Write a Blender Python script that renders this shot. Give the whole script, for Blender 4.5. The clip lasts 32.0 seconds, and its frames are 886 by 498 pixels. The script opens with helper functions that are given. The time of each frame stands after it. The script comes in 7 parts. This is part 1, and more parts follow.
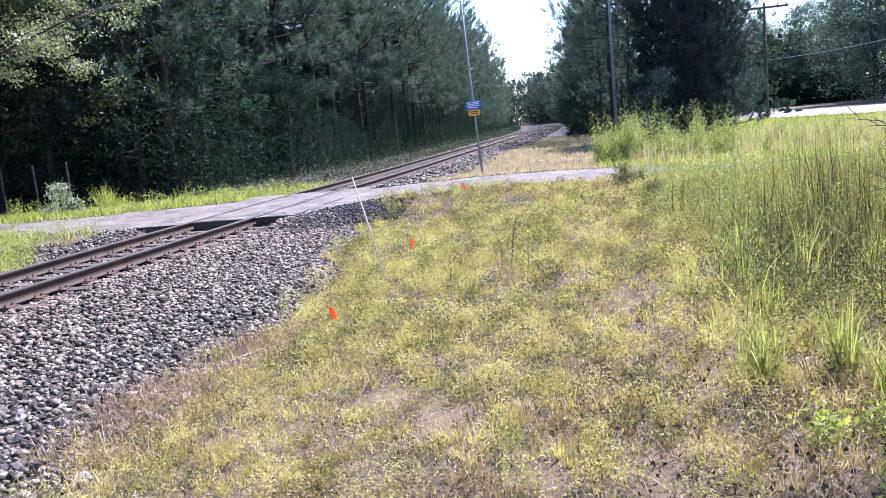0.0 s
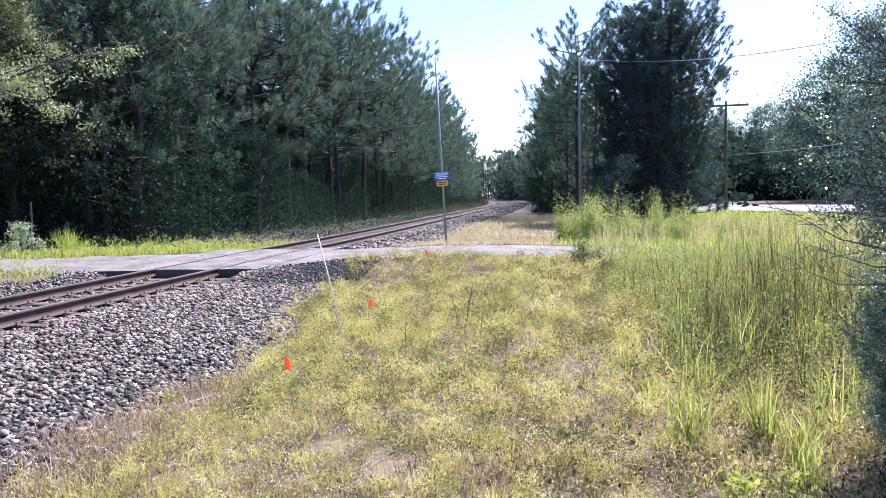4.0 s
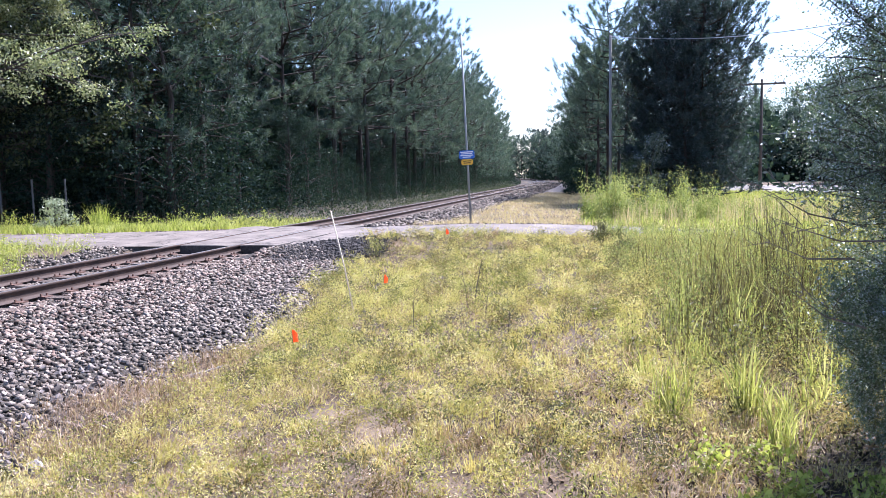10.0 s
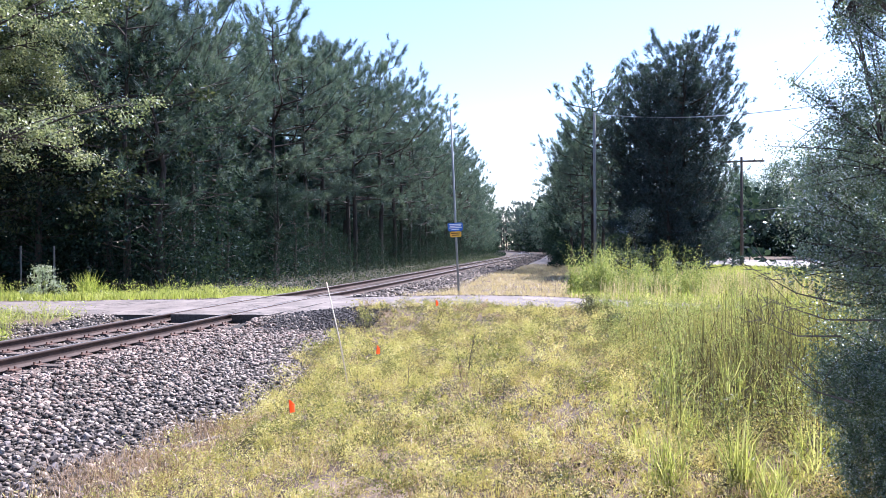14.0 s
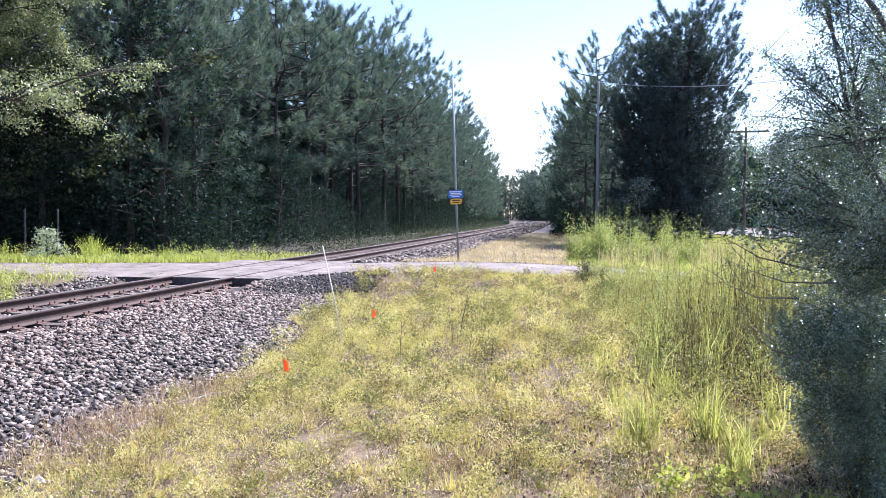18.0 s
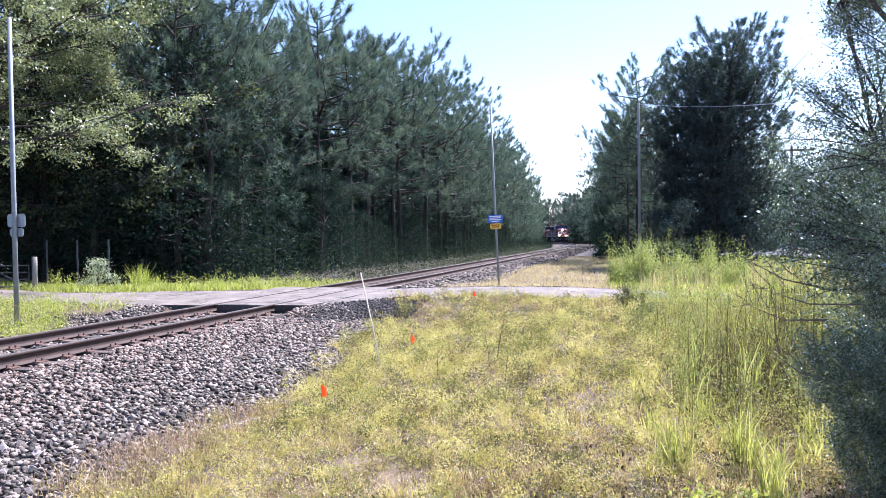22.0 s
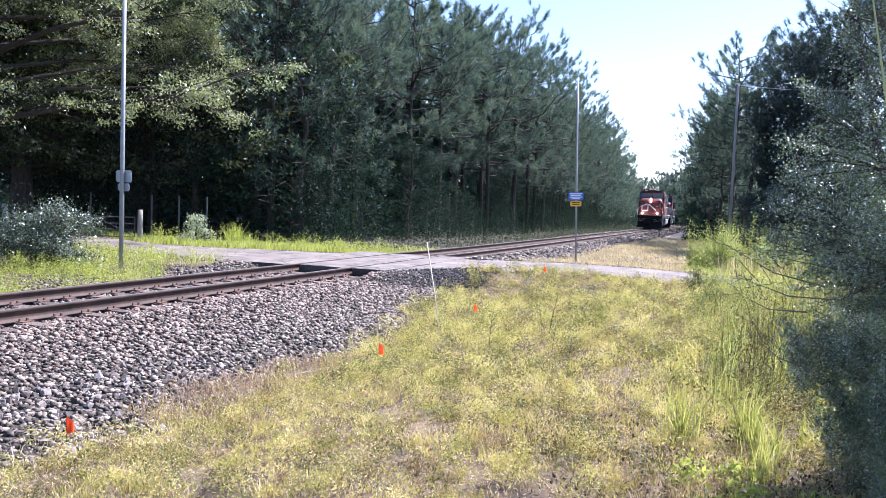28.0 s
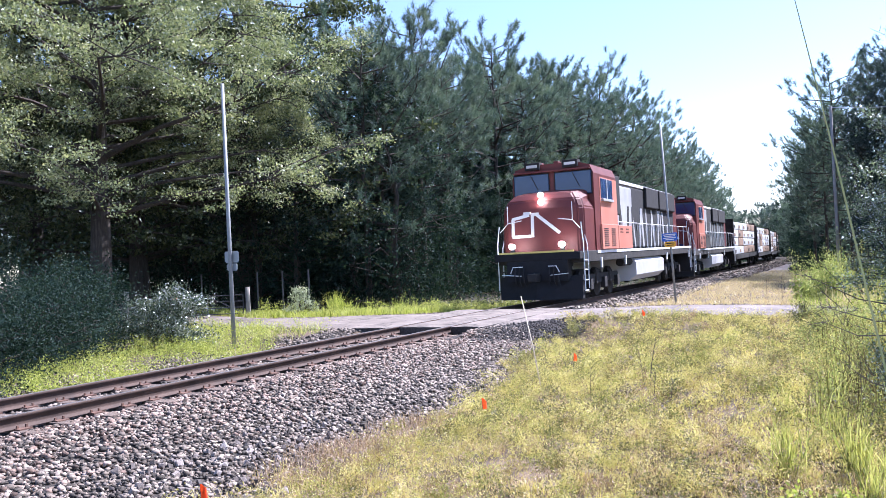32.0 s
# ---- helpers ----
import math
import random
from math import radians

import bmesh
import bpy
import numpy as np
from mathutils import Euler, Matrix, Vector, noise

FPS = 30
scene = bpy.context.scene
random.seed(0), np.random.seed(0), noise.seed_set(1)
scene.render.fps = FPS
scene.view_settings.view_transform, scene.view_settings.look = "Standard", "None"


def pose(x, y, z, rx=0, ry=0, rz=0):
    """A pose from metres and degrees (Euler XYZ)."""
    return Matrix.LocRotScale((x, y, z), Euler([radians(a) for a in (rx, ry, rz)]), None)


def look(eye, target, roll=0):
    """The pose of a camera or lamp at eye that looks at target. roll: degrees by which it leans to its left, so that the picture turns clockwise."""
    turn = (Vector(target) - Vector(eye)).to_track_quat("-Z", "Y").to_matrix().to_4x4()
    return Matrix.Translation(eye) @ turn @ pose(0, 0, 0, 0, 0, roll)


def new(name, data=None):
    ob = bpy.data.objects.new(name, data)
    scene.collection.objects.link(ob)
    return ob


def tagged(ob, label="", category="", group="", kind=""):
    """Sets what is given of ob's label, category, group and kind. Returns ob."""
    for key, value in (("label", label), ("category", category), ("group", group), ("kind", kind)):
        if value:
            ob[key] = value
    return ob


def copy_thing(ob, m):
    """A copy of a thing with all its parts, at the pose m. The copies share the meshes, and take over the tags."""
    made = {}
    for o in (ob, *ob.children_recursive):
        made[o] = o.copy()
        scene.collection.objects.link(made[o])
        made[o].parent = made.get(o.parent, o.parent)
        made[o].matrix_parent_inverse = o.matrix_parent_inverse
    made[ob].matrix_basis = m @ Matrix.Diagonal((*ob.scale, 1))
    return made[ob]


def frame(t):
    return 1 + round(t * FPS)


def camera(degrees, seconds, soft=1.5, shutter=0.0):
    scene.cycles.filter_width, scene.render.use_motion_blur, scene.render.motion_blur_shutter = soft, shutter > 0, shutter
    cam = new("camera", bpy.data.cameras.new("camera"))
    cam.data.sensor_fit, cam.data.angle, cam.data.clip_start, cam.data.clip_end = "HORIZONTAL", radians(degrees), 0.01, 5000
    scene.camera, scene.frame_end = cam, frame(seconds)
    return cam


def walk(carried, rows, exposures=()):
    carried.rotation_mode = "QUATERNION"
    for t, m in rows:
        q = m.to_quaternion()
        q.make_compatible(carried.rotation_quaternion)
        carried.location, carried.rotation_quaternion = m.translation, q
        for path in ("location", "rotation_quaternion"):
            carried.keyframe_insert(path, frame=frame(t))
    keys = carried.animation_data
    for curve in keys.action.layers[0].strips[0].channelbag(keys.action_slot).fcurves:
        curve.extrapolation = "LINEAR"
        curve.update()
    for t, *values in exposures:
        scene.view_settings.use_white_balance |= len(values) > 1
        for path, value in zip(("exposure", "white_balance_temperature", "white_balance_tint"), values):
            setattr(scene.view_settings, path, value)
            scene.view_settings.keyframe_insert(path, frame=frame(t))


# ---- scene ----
cam = camera(58.5, 32.0, 0.85)
PATH = [
    (0, (8.242, 0.583, 1.679), (7.751, 2.495, 1.359), -5.7),
    (0.5, (8.247, 0.627, 1.667), (7.806, 2.555, 1.373), -4.7),
    (1, (8.258, 0.608, 1.668), (7.838, 2.545, 1.402), -3.5),
    (1.5, (8.264, 0.511, 1.677), (7.859, 2.456, 1.452), -2.6),
    (2, (8.179, 0.484, 1.668), (7.789, 2.437, 1.482), -2.0),
    (2.5, (8.077, 0.272, 1.671), (7.704, 2.231, 1.517), -1.6),
    (4.5, (8.46, 0.232, 1.626), (8.039, 2.181, 1.473), -1.2),
    (5, (8.476, 0.239, 1.625), (8.017, 2.178, 1.454), -1.0),
    (5.5, (8.472, 0.178, 1.63), (7.989, 2.109, 1.442), -0.7),
    (6, (8.441, 0.225, 1.628), (7.956, 2.155, 1.427), -0.4),
    (6.5, (8.333, 0.07, 1.629), (7.876, 2.006, 1.424), 0.4),
    (7, (8.229, -0.021, 1.618), (7.813, 1.925, 1.418), 0.8),
    (7.5, (8.209, -0.164, 1.625), (7.827, 1.79, 1.434), 1.0),
    (8, (8.246, -0.249, 1.637), (7.875, 1.708, 1.458), 1.0),
    (8.5, (8.24, -0.195, 1.646), (7.856, 1.76, 1.47), 0.7),
    (9, (8.476, 0.047, 1.588), (8.062, 1.995, 1.409), 0.2),
    (9.5, (8.656, 0.158, 1.598), (8.212, 2.099, 1.407), -0.4),
    (10, (8.717, 0.193, 1.595), (8.24, 2.125, 1.394), -1.2),
    (10.5, (8.768, 0.006, 1.59), (8.254, 1.929, 1.396), -2.0),
    (11, (8.837, 0.033, 1.594), (8.284, 1.947, 1.425), -2.3),
    (11.5, (8.909, 0.288, 1.595), (8.333, 2.198, 1.456), -2.0),
    (12, (8.969, 0.173, 1.64), (8.394, 2.085, 1.519), -1.6),
    (12.5, (8.927, 0.265, 1.632), (8.374, 2.185, 1.529), -1.6),
    (13, (8.8, 0.062, 1.639), (8.293, 1.994, 1.553), -1.4),
    (13.5, (8.683, -0.06, 1.635), (8.222, 1.886, 1.581), -0.9),
    (14, (8.631, -0.065, 1.64), (8.193, 1.886, 1.616), -0.5),
    (14.5, (8.606, -0.077, 1.634), (8.165, 1.874, 1.628), -0.1),
    (16.5, (8.961, 0.227, 1.593), (8.43, 2.154, 1.523), -0.5),
    (17, (8.917, -0.051, 1.607), (8.411, 1.882, 1.514), -0.5),
    (17.5, (8.863, -0.204, 1.617), (8.394, 1.737, 1.512), -0.3),
    (18, (8.826, -0.237, 1.61), (8.378, 1.709, 1.505), 0.1),
    (18.5, (8.836, -0.267, 1.628), (8.376, 1.677, 1.526), 0.2),
    (19, (8.944, -0.249, 1.638), (8.444, 1.685, 1.539), -0.1),
    (19.5, (9.032, -0.04, 1.594), (8.488, 1.882, 1.5), -0.4),
    (20, (9.067, 0.054, 1.579), (8.49, 1.966, 1.48), -0.6),
    (20.5, (9.079, 0.038, 1.589), (8.493, 1.948, 1.483), -0.7),
    (21, (9.102, -0.021, 1.58), (8.524, 1.891, 1.48), -0.9),
    (21.5, (9.031, -0.201, 1.589), (8.468, 1.717, 1.512), -0.8),
    (22, (8.959, -0.311, 1.624), (8.405, 1.61, 1.582), -0.8),
    (22.5, (8.969, -0.401, 1.656), (8.415, 1.52, 1.642), -0.3),
    (23, (9.003, -0.46, 1.681), (8.433, 1.457, 1.665), 0.6),
    (23.5, (9.09, -0.401, 1.683), (8.49, 1.507, 1.649), 1.7),
    (24, (9.306, -0.358, 1.595), (8.657, 1.532, 1.516), 2.7),
    (24.5, (9.409, -0.281, 1.578), (8.699, 1.586, 1.474), 2.3),
    (25, (9.427, -0.257, 1.611), (8.685, 1.599, 1.532), 1.6),
    (25.5, (9.461, -0.272, 1.619), (8.707, 1.579, 1.546), 1.4),
    (27.5, (9.537, -0.741, 1.735), (8.74, 1.089, 1.607), 1.6),
    (28, (9.581, -0.783, 1.689), (8.813, 1.06, 1.571), 2.2),
    (28.5, (9.693, -0.792, 1.694), (8.945, 1.059, 1.58), 2.1),
    (29, (9.793, -0.641, 1.65), (9.036, 1.207, 1.548), 1.3),
    (29.5, (9.897, -0.691, 1.654), (9.098, 1.14, 1.554), -0.0),
    (30, (9.804, -0.663, 1.653), (8.953, 1.145, 1.563), -1.5),
    (30.5, (9.791, -0.882, 1.686), (8.908, 0.911, 1.607), -2.5),
    (31, (9.766, -1.016, 1.7), (8.869, 0.771, 1.645), -2.7),
    (31.5, (9.813, -1.055, 1.678), (8.883, 0.715, 1.661), -2.9),
    (32, (9.799, -1.119, 1.716), (8.814, 0.621, 1.74), -2.8),
]
walk(cam, [(t, look(eye, target, roll)) for t, eye, target, roll in PATH],
     exposures=[(0, 1.47, 5400, 22), (6, 1.49, 5500, 23), (12, 1.54, 5560, 23), (32, 1.60, 5540, 23)])

# ---- light ----
SUN_AZ, SUN_EL = 33.0, 52.0          # degrees right of +Y, and above the horizon
world = bpy.data.worlds.new("world")
scene.world = world
world.use_nodes = True
wn, wl = world.node_tree.nodes, world.node_tree.links
sky = wn.new("ShaderNodeTexSky")
sky.sky_type, sky.sun_disc = "NISHITA", False
sky.sun_elevation, sky.sun_rotation = radians(SUN_EL), radians(SUN_AZ)
sky.dust_density, sky.air_density, sky.ozone_density = 0.45, 1.0, 1.6
wl.new(sky.outputs[0], wn["Background"].inputs[0])
wn["Background"].inputs[1].default_value = 0.094
sun_data = bpy.data.lights.new("sun", "SUN")
sun_data.energy, sun_data.angle, sun_data.color = 5.0, radians(0.5), (1.0, 0.95, 0.86)
sun = new("sun", sun_data)
sun.matrix_world = look((0, 0, 0), (-math.sin(radians(SUN_AZ)) * math.cos(radians(SUN_EL)),
                                    -math.cos(radians(SUN_AZ)) * math.cos(radians(SUN_EL)), -math.sin(radians(SUN_EL))))


# ---- materials ----
def ramp_of(nodes, colours):
    r = nodes.new("ShaderNodeValToRGB")
    els = r.color_ramp.elements
    while len(els) < len(colours):
        els.new(0.5)
    for k, c in enumerate(colours):
        els[k].position = k / max(1, len(colours) - 1)
        els[k].color = (*c, 1)
    return r


def solid(name, colours, rough=0.8, metal=0.0, scale=6.0, bump=0.3, fine=60.0, emit=0.0, each=False, stretch=None, spread=0.35, island=False, crack=0.0):
    """A surface of mottled colour at two scales with fine relief; each: one tint an object."""
    m = bpy.data.materials.new(name)
    m.use_nodes = True
    n, l = m.node_tree.nodes, m.node_tree.links
    b = n["Principled BSDF"]
    co = n.new("ShaderNodeTexCoord")
    src = co.outputs["Object"]
    if stretch:
        mp = n.new("ShaderNodeMapping")
        mp.inputs["Scale"].default_value = stretch
        l.new(src, mp.inputs[0])
        src = mp.outputs[0]
    big, small = n.new("ShaderNodeTexNoise"), n.new("ShaderNodeTexNoise")
    big.inputs["Scale"].default_value, small.inputs["Scale"].default_value = scale, fine
    big.inputs["Detail"].default_value, small.inputs["Detail"].default_value = 5, 3
    l.new(src, big.inputs[0])
    l.new(src, small.inputs[0])
    mix = n.new("ShaderNodeMath")
    mix.operation = "MULTIPLY_ADD"
    mix.inputs[1].default_value = 0.35
    l.new(small.outputs[0], mix.inputs[0])
    l.new(big.outputs[0], mix.inputs[2])
    rng = n.new("ShaderNodeMapRange")
    rng.inputs[1].default_value, rng.inputs[2].default_value = 0.675 - spread, 0.675 + spread
    l.new(mix.outputs[0], rng.inputs[0])
    fac = rng.outputs[0]
    if each:
        oi = n.new("ShaderNodeObjectInfo")
        mm = n.new("ShaderNodeMath")
        mm.operation = "MULTIPLY_ADD"
        mm.inputs[1].default_value = 0.4
        l.new(fac, mm.inputs[0])
        m2 = n.new("ShaderNodeMath")
        m2.operation = "MULTIPLY"
        m2.inputs[1].default_value = 0.6
        l.new(oi.outputs["Random"], m2.inputs[0])
        l.new(m2.outputs[0], mm.inputs[2])
        fac = mm.outputs[0]
    if island:
        ge = n.new("ShaderNodeNewGeometry")
        mi = n.new("ShaderNodeMix")
        mi.inputs["Factor"].default_value = 0.7
        l.new(fac, mi.inputs["A"])
        l.new(ge.outputs["Random Per Island"], mi.inputs["B"])
        fac = mi.outputs["Result"]
    r = ramp_of(n, colours)
    l.new(fac, r.inputs[0])
    l.new(r.outputs[0], b.inputs["Base Color"])
    if crack:
        vo, wob, add = n.new("ShaderNodeTexVoronoi"), n.new("ShaderNodeTexNoise"), n.new("ShaderNodeVectorMath")
        vo.feature = "DISTANCE_TO_EDGE"
        vo.inputs["Scale"].default_value, wob.inputs["Scale"].default_value, wob.inputs["Detail"].default_value = 0.55, 2.5, 6
        l.new(src, wob.inputs[0])
        l.new(src, add.inputs[0])
        l.new(wob.outputs["Color"], add.inputs[1])
        l.new(add.outputs[0], vo.inputs["Vector"])
        cr = n.new("ShaderNodeMapRange")
        cr.inputs[1].default_value, cr.inputs[2].default_value, cr.inputs[3].default_value, cr.inputs[4].default_value = 0.004, 0.022, 1 - crack, 1.0
        l.new(vo.outputs["Distance"], cr.inputs[0])
        mu = n.new("ShaderNodeMix")
        mu.data_type, mu.blend_type = "RGBA", "MULTIPLY"
        mu.inputs["Factor"].default_value = 1.0
        l.new(r.outputs[0], mu.inputs["A"])
        l.new(cr.outputs[0], mu.inputs["B"])
        l.new(mu.outputs["Result"], b.inputs["Base Color"])
    b.inputs["Roughness"].default_value, b.inputs["Metallic"].default_value = rough, metal
    if bump:
        bp = n.new("ShaderNodeBump")
        bp.inputs["Strength"].default_value, bp.inputs["Distance"].default_value = bump, 0.01
        l.new(small.outputs[0], bp.inputs["Height"])
        l.new(bp.outputs[0], b.inputs["Normal"])
    if emit:
        b.inputs["Emission Color"].default_value = (*colours[0], 1)
        b.inputs["Emission Strength"].default_value = emit
    return m


def leafy(name, colours, through_light=0.45, gloss=0.25, rough=0.45, tuft=0.0, share=0.5):
    """Leaves and blades: one tint an island, light comes through them, a waxy sheen; tuft: plants of one tint, so many to the metre."""
    m = bpy.data.materials.new(name)
    m.use_nodes = True
    n, l = m.node_tree.nodes, m.node_tree.links
    n.remove(n["Principled BSDF"])
    out = n["Material Output"]
    geo = n.new("ShaderNodeNewGeometry")
    r = ramp_of(n, colours)
    if tuft:
        co, no = n.new("ShaderNodeTexCoord"), n.new("ShaderNodeTexNoise")
        no.inputs["Scale"].default_value, no.inputs["Detail"].default_value = tuft, 2
        l.new(co.outputs["Object"], no.inputs[0])
        wide, both = n.new("ShaderNodeMapRange"), n.new("ShaderNodeMix")
        wide.inputs[1].default_value, wide.inputs[2].default_value = 0.36, 0.64
        l.new(no.outputs[0], wide.inputs[0])
        both.inputs["Factor"].default_value = share
        l.new(geo.outputs["Random Per Island"], both.inputs["A"])
        l.new(wide.outputs[0], both.inputs["B"])
        l.new(both.outputs["Result"], r.inputs[0])
    else:
        l.new(geo.outputs["Random Per Island"], r.inputs[0])
    d, t, g = n.new("ShaderNodeBsdfDiffuse"), n.new("ShaderNodeBsdfTranslucent"), n.new("ShaderNodeBsdfGlossy")
    warm = n.new("ShaderNodeMix")
    warm.data_type, warm.blend_type = "RGBA", "MULTIPLY"
    warm.inputs["Factor"].default_value = 1.0
    l.new(r.outputs[0], warm.inputs["A"])
    warm.inputs["B"].default_value = (1.2, 1.22, 0.72, 1)
    l.new(r.outputs[0], d.inputs[0])
    l.new(warm.outputs["Result"], t.inputs[0])
    g.inputs["Roughness"].default_value = rough
    g.inputs["Color"].default_value = (0.9, 0.95, 1.0, 1)
    m1, m2 = n.new("ShaderNodeMixShader"), n.new("ShaderNodeMixShader")
    m1.inputs[0].default_value = through_light
    l.new(d.outputs[0], m1.inputs[1])
    l.new(t.outputs[0], m1.inputs[2])
    fr = n.new("ShaderNodeFresnel")
    fr.inputs[0].default_value = 1.35
    fm = n.new("ShaderNodeMath")
    fm.operation = "MULTIPLY"
    fm.inputs[1].default_value = gloss * 2
    l.new(fr.outputs[0], fm.inputs[0])
    l.new(fm.outputs[0], m2.inputs[0])
    l.new(m1.outputs[0], m2.inputs[1])
    l.new(g.outputs[0], m2.inputs[2])
    l.new(m2.outputs[0], out.inputs[0])
    return m


M = {}
M["soil"] = solid("soil", [(0.022, 0.015, 0.009), (0.064, 0.043, 0.027), (0.135, 0.095, 0.06), (0.27, 0.199, 0.134)], 0.95, scale=1.1, fine=30, bump=0.9, spread=0.30)
M["stone"] = solid("stone", [(0.012, 0.009, 0.008), (0.068, 0.054, 0.047), (0.24, 0.2, 0.178), (0.528, 0.459, 0.416)], 0.8, scale=1.2, fine=6, bump=0.4, each=True)
# Bed colour is near black to hold the shade in the stones' gaps.
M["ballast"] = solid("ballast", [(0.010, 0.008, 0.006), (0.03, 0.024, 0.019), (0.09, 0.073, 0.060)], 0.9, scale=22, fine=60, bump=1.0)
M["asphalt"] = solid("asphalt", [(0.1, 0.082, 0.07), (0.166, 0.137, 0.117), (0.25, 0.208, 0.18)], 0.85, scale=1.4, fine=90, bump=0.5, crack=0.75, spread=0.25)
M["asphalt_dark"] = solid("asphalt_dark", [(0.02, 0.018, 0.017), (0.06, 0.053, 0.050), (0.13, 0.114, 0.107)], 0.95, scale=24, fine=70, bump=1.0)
M["concrete"] = solid("concrete", [(0.195, 0.176, 0.16), (0.262, 0.236, 0.214)], 0.85, scale=0.4, fine=50, bump=0.2)
M["rail_rust"] = solid("rail_rust", [(0.03, 0.019, 0.016), (0.065, 0.040, 0.030), (0.11, 0.066, 0.048)], 0.8, 0.1, scale=3, fine=60, bump=0.3)
M["rail_top"] = solid("rail_top", [(0.30, 0.28, 0.27), (0.45, 0.43, 0.42)], 0.38, 0.9, scale=2, fine=20, bump=0.05, stretch=(8, 0.3, 8))
M["tie"] = solid("tie", [(0.05, 0.036, 0.03), (0.12, 0.088, 0.07), (0.20, 0.15, 0.115)], 0.9, scale=5, fine=50, bump=0.7, stretch=(1, 8, 4), each=True)
M["rust"] = solid("rust", [(0.07, 0.038, 0.028), (0.16, 0.085, 0.058)], 0.85, scale=12, fine=80)
M["galv"] = solid("galv", [(0.20, 0.215, 0.22), (0.30, 0.315, 0.32)], 0.6, 0.2, scale=9, fine=70, bump=0.1)
M["sign_back"] = solid("sign_back", [(0.30, 0.32, 0.33), (0.40, 0.42, 0.43)], 0.55, 0.5, scale=6, fine=40, bump=0.05)
M["sign_blue"] = solid("sign_blue", [(0.02, 0.10, 0.42), (0.03, 0.14, 0.50)], 0.5, scale=4, bump=0.0)
M["sign_yellow"] = solid("sign_yellow", [(0.70, 0.36, 0.02), (0.80, 0.44, 0.03)], 0.5, scale=4, bump=0.0)
M["white"] = solid("white", [(0.68, 0.69, 0.70), (0.80, 0.80, 0.80)], 0.55, scale=3, bump=0.05)
M["black"] = solid("black", [(0.006, 0.006, 0.008), (0.016, 0.016, 0.019)], 0.9, scale=5, bump=0.2)
M["under"] = solid("under", [(0.008, 0.008, 0.009), (0.020, 0.019, 0.019), (0.042, 0.037, 0.034)], 0.9, scale=2.5, fine=40, bump=0.4)
# One red in two copies, shade and sunlight put into the colours.
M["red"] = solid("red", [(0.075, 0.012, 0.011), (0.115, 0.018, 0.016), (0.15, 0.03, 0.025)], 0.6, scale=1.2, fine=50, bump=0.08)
M["red_sunlit"] = solid("red_sunlit", [(0.44, 0.16, 0.11), (0.56, 0.235, 0.17)], 0.5, scale=1.0, fine=50, bump=0.08)
M["grey_hood"] = solid("grey_hood", [(0.30, 0.30, 0.315), (0.48, 0.48, 0.49)], 0.5, scale=1.5, fine=40, bump=0.1)
M["tank"] = solid("tank", [(0.40, 0.40, 0.42), (0.56, 0.56, 0.57)], 0.5, scale=1.6, fine=40, bump=0.1)
# The sky's blue reflection is put into the glass colour.
M["glass"] = solid("glass", [(0.015, 0.035, 0.10), (0.025, 0.050, 0.13)], 0.1, scale=2, bump=0.0)
M["lamp"] = solid("lamp", [(1.0, 0.93, 0.78), (1.0, 0.95, 0.85)], 0.3, scale=2, bump=0.0, emit=30.0)
M["yellow"] = solid("yellow", [(0.65, 0.50, 0.10), (0.75, 0.60, 0.2)], 0.6, scale=4, bump=0.05)
M["wrap"] = solid("wrap", [(0.62, 0.64, 0.67), (0.86, 0.87, 0.88)], 0.35, scale=1.6, fine=14, bump=0.5, each=True)
M["lumber"] = solid("lumber", [(0.20, 0.13, 0.09), (0.40, 0.28, 0.20)], 0.7, scale=3, fine=40)
M["bark"] = solid("bark", [(0.016, 0.013, 0.011), (0.042, 0.034, 0.028), (0.085, 0.070, 0.058)], 0.95, scale=6, fine=30, bump=0.9, stretch=(3, 3, 0.5))
M["twig"] = solid("twig", [(0.06, 0.048, 0.042), (0.16, 0.13, 0.115)], 0.9, scale=9, fine=60)
M["wood_pole"] = solid("wood_pole", [(0.20, 0.195, 0.19), (0.36, 0.35, 0.34)], 0.9, scale=4, fine=50, stretch=(5, 5, 0.4))
M["pole_dark"] = solid("pole_dark", [(0.05, 0.04, 0.033), (0.11, 0.09, 0.075)], 0.9, scale=4, fine=50, stretch=(5, 5, 0.4))
M["post_wood"] = solid("post_wood", [(0.16, 0.14, 0.12), (0.34, 0.31, 0.27)], 0.9, scale=6, fine=50, stretch=(5, 5, 0.5))
M["stick"] = solid("stick", [(0.36, 0.29, 0.20), (0.58, 0.50, 0.38)], 0.7, scale=12, fine=60)
M["steel_dark"] = solid("steel_dark", [(0.05, 0.05, 0.055), (0.12, 0.12, 0.13)], 0.6, 0.5, scale=6)
M["wire"] = solid("wire", [(0.42, 0.42, 0.43), (0.55, 0.55, 0.56)], 0.4, 0.7, scale=6, bump=0.0)
M["needles"] = leafy("needles", [(0.033, 0.062, 0.064), (0.068, 0.108, 0.099), (0.111, 0.154, 0.136), (0.171, 0.207, 0.173)], 0.42, 0.05, 0.75, 0.8, 0.6)
M["needles_dark"] = leafy("needles_dark", [(0.022, 0.041, 0.048), (0.044, 0.071, 0.074), (0.079, 0.108, 0.103)], 0.40, 0.08, 0.65)
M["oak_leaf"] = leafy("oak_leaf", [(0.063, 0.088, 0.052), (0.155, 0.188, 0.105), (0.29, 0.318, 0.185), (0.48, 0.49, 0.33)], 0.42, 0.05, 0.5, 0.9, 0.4)
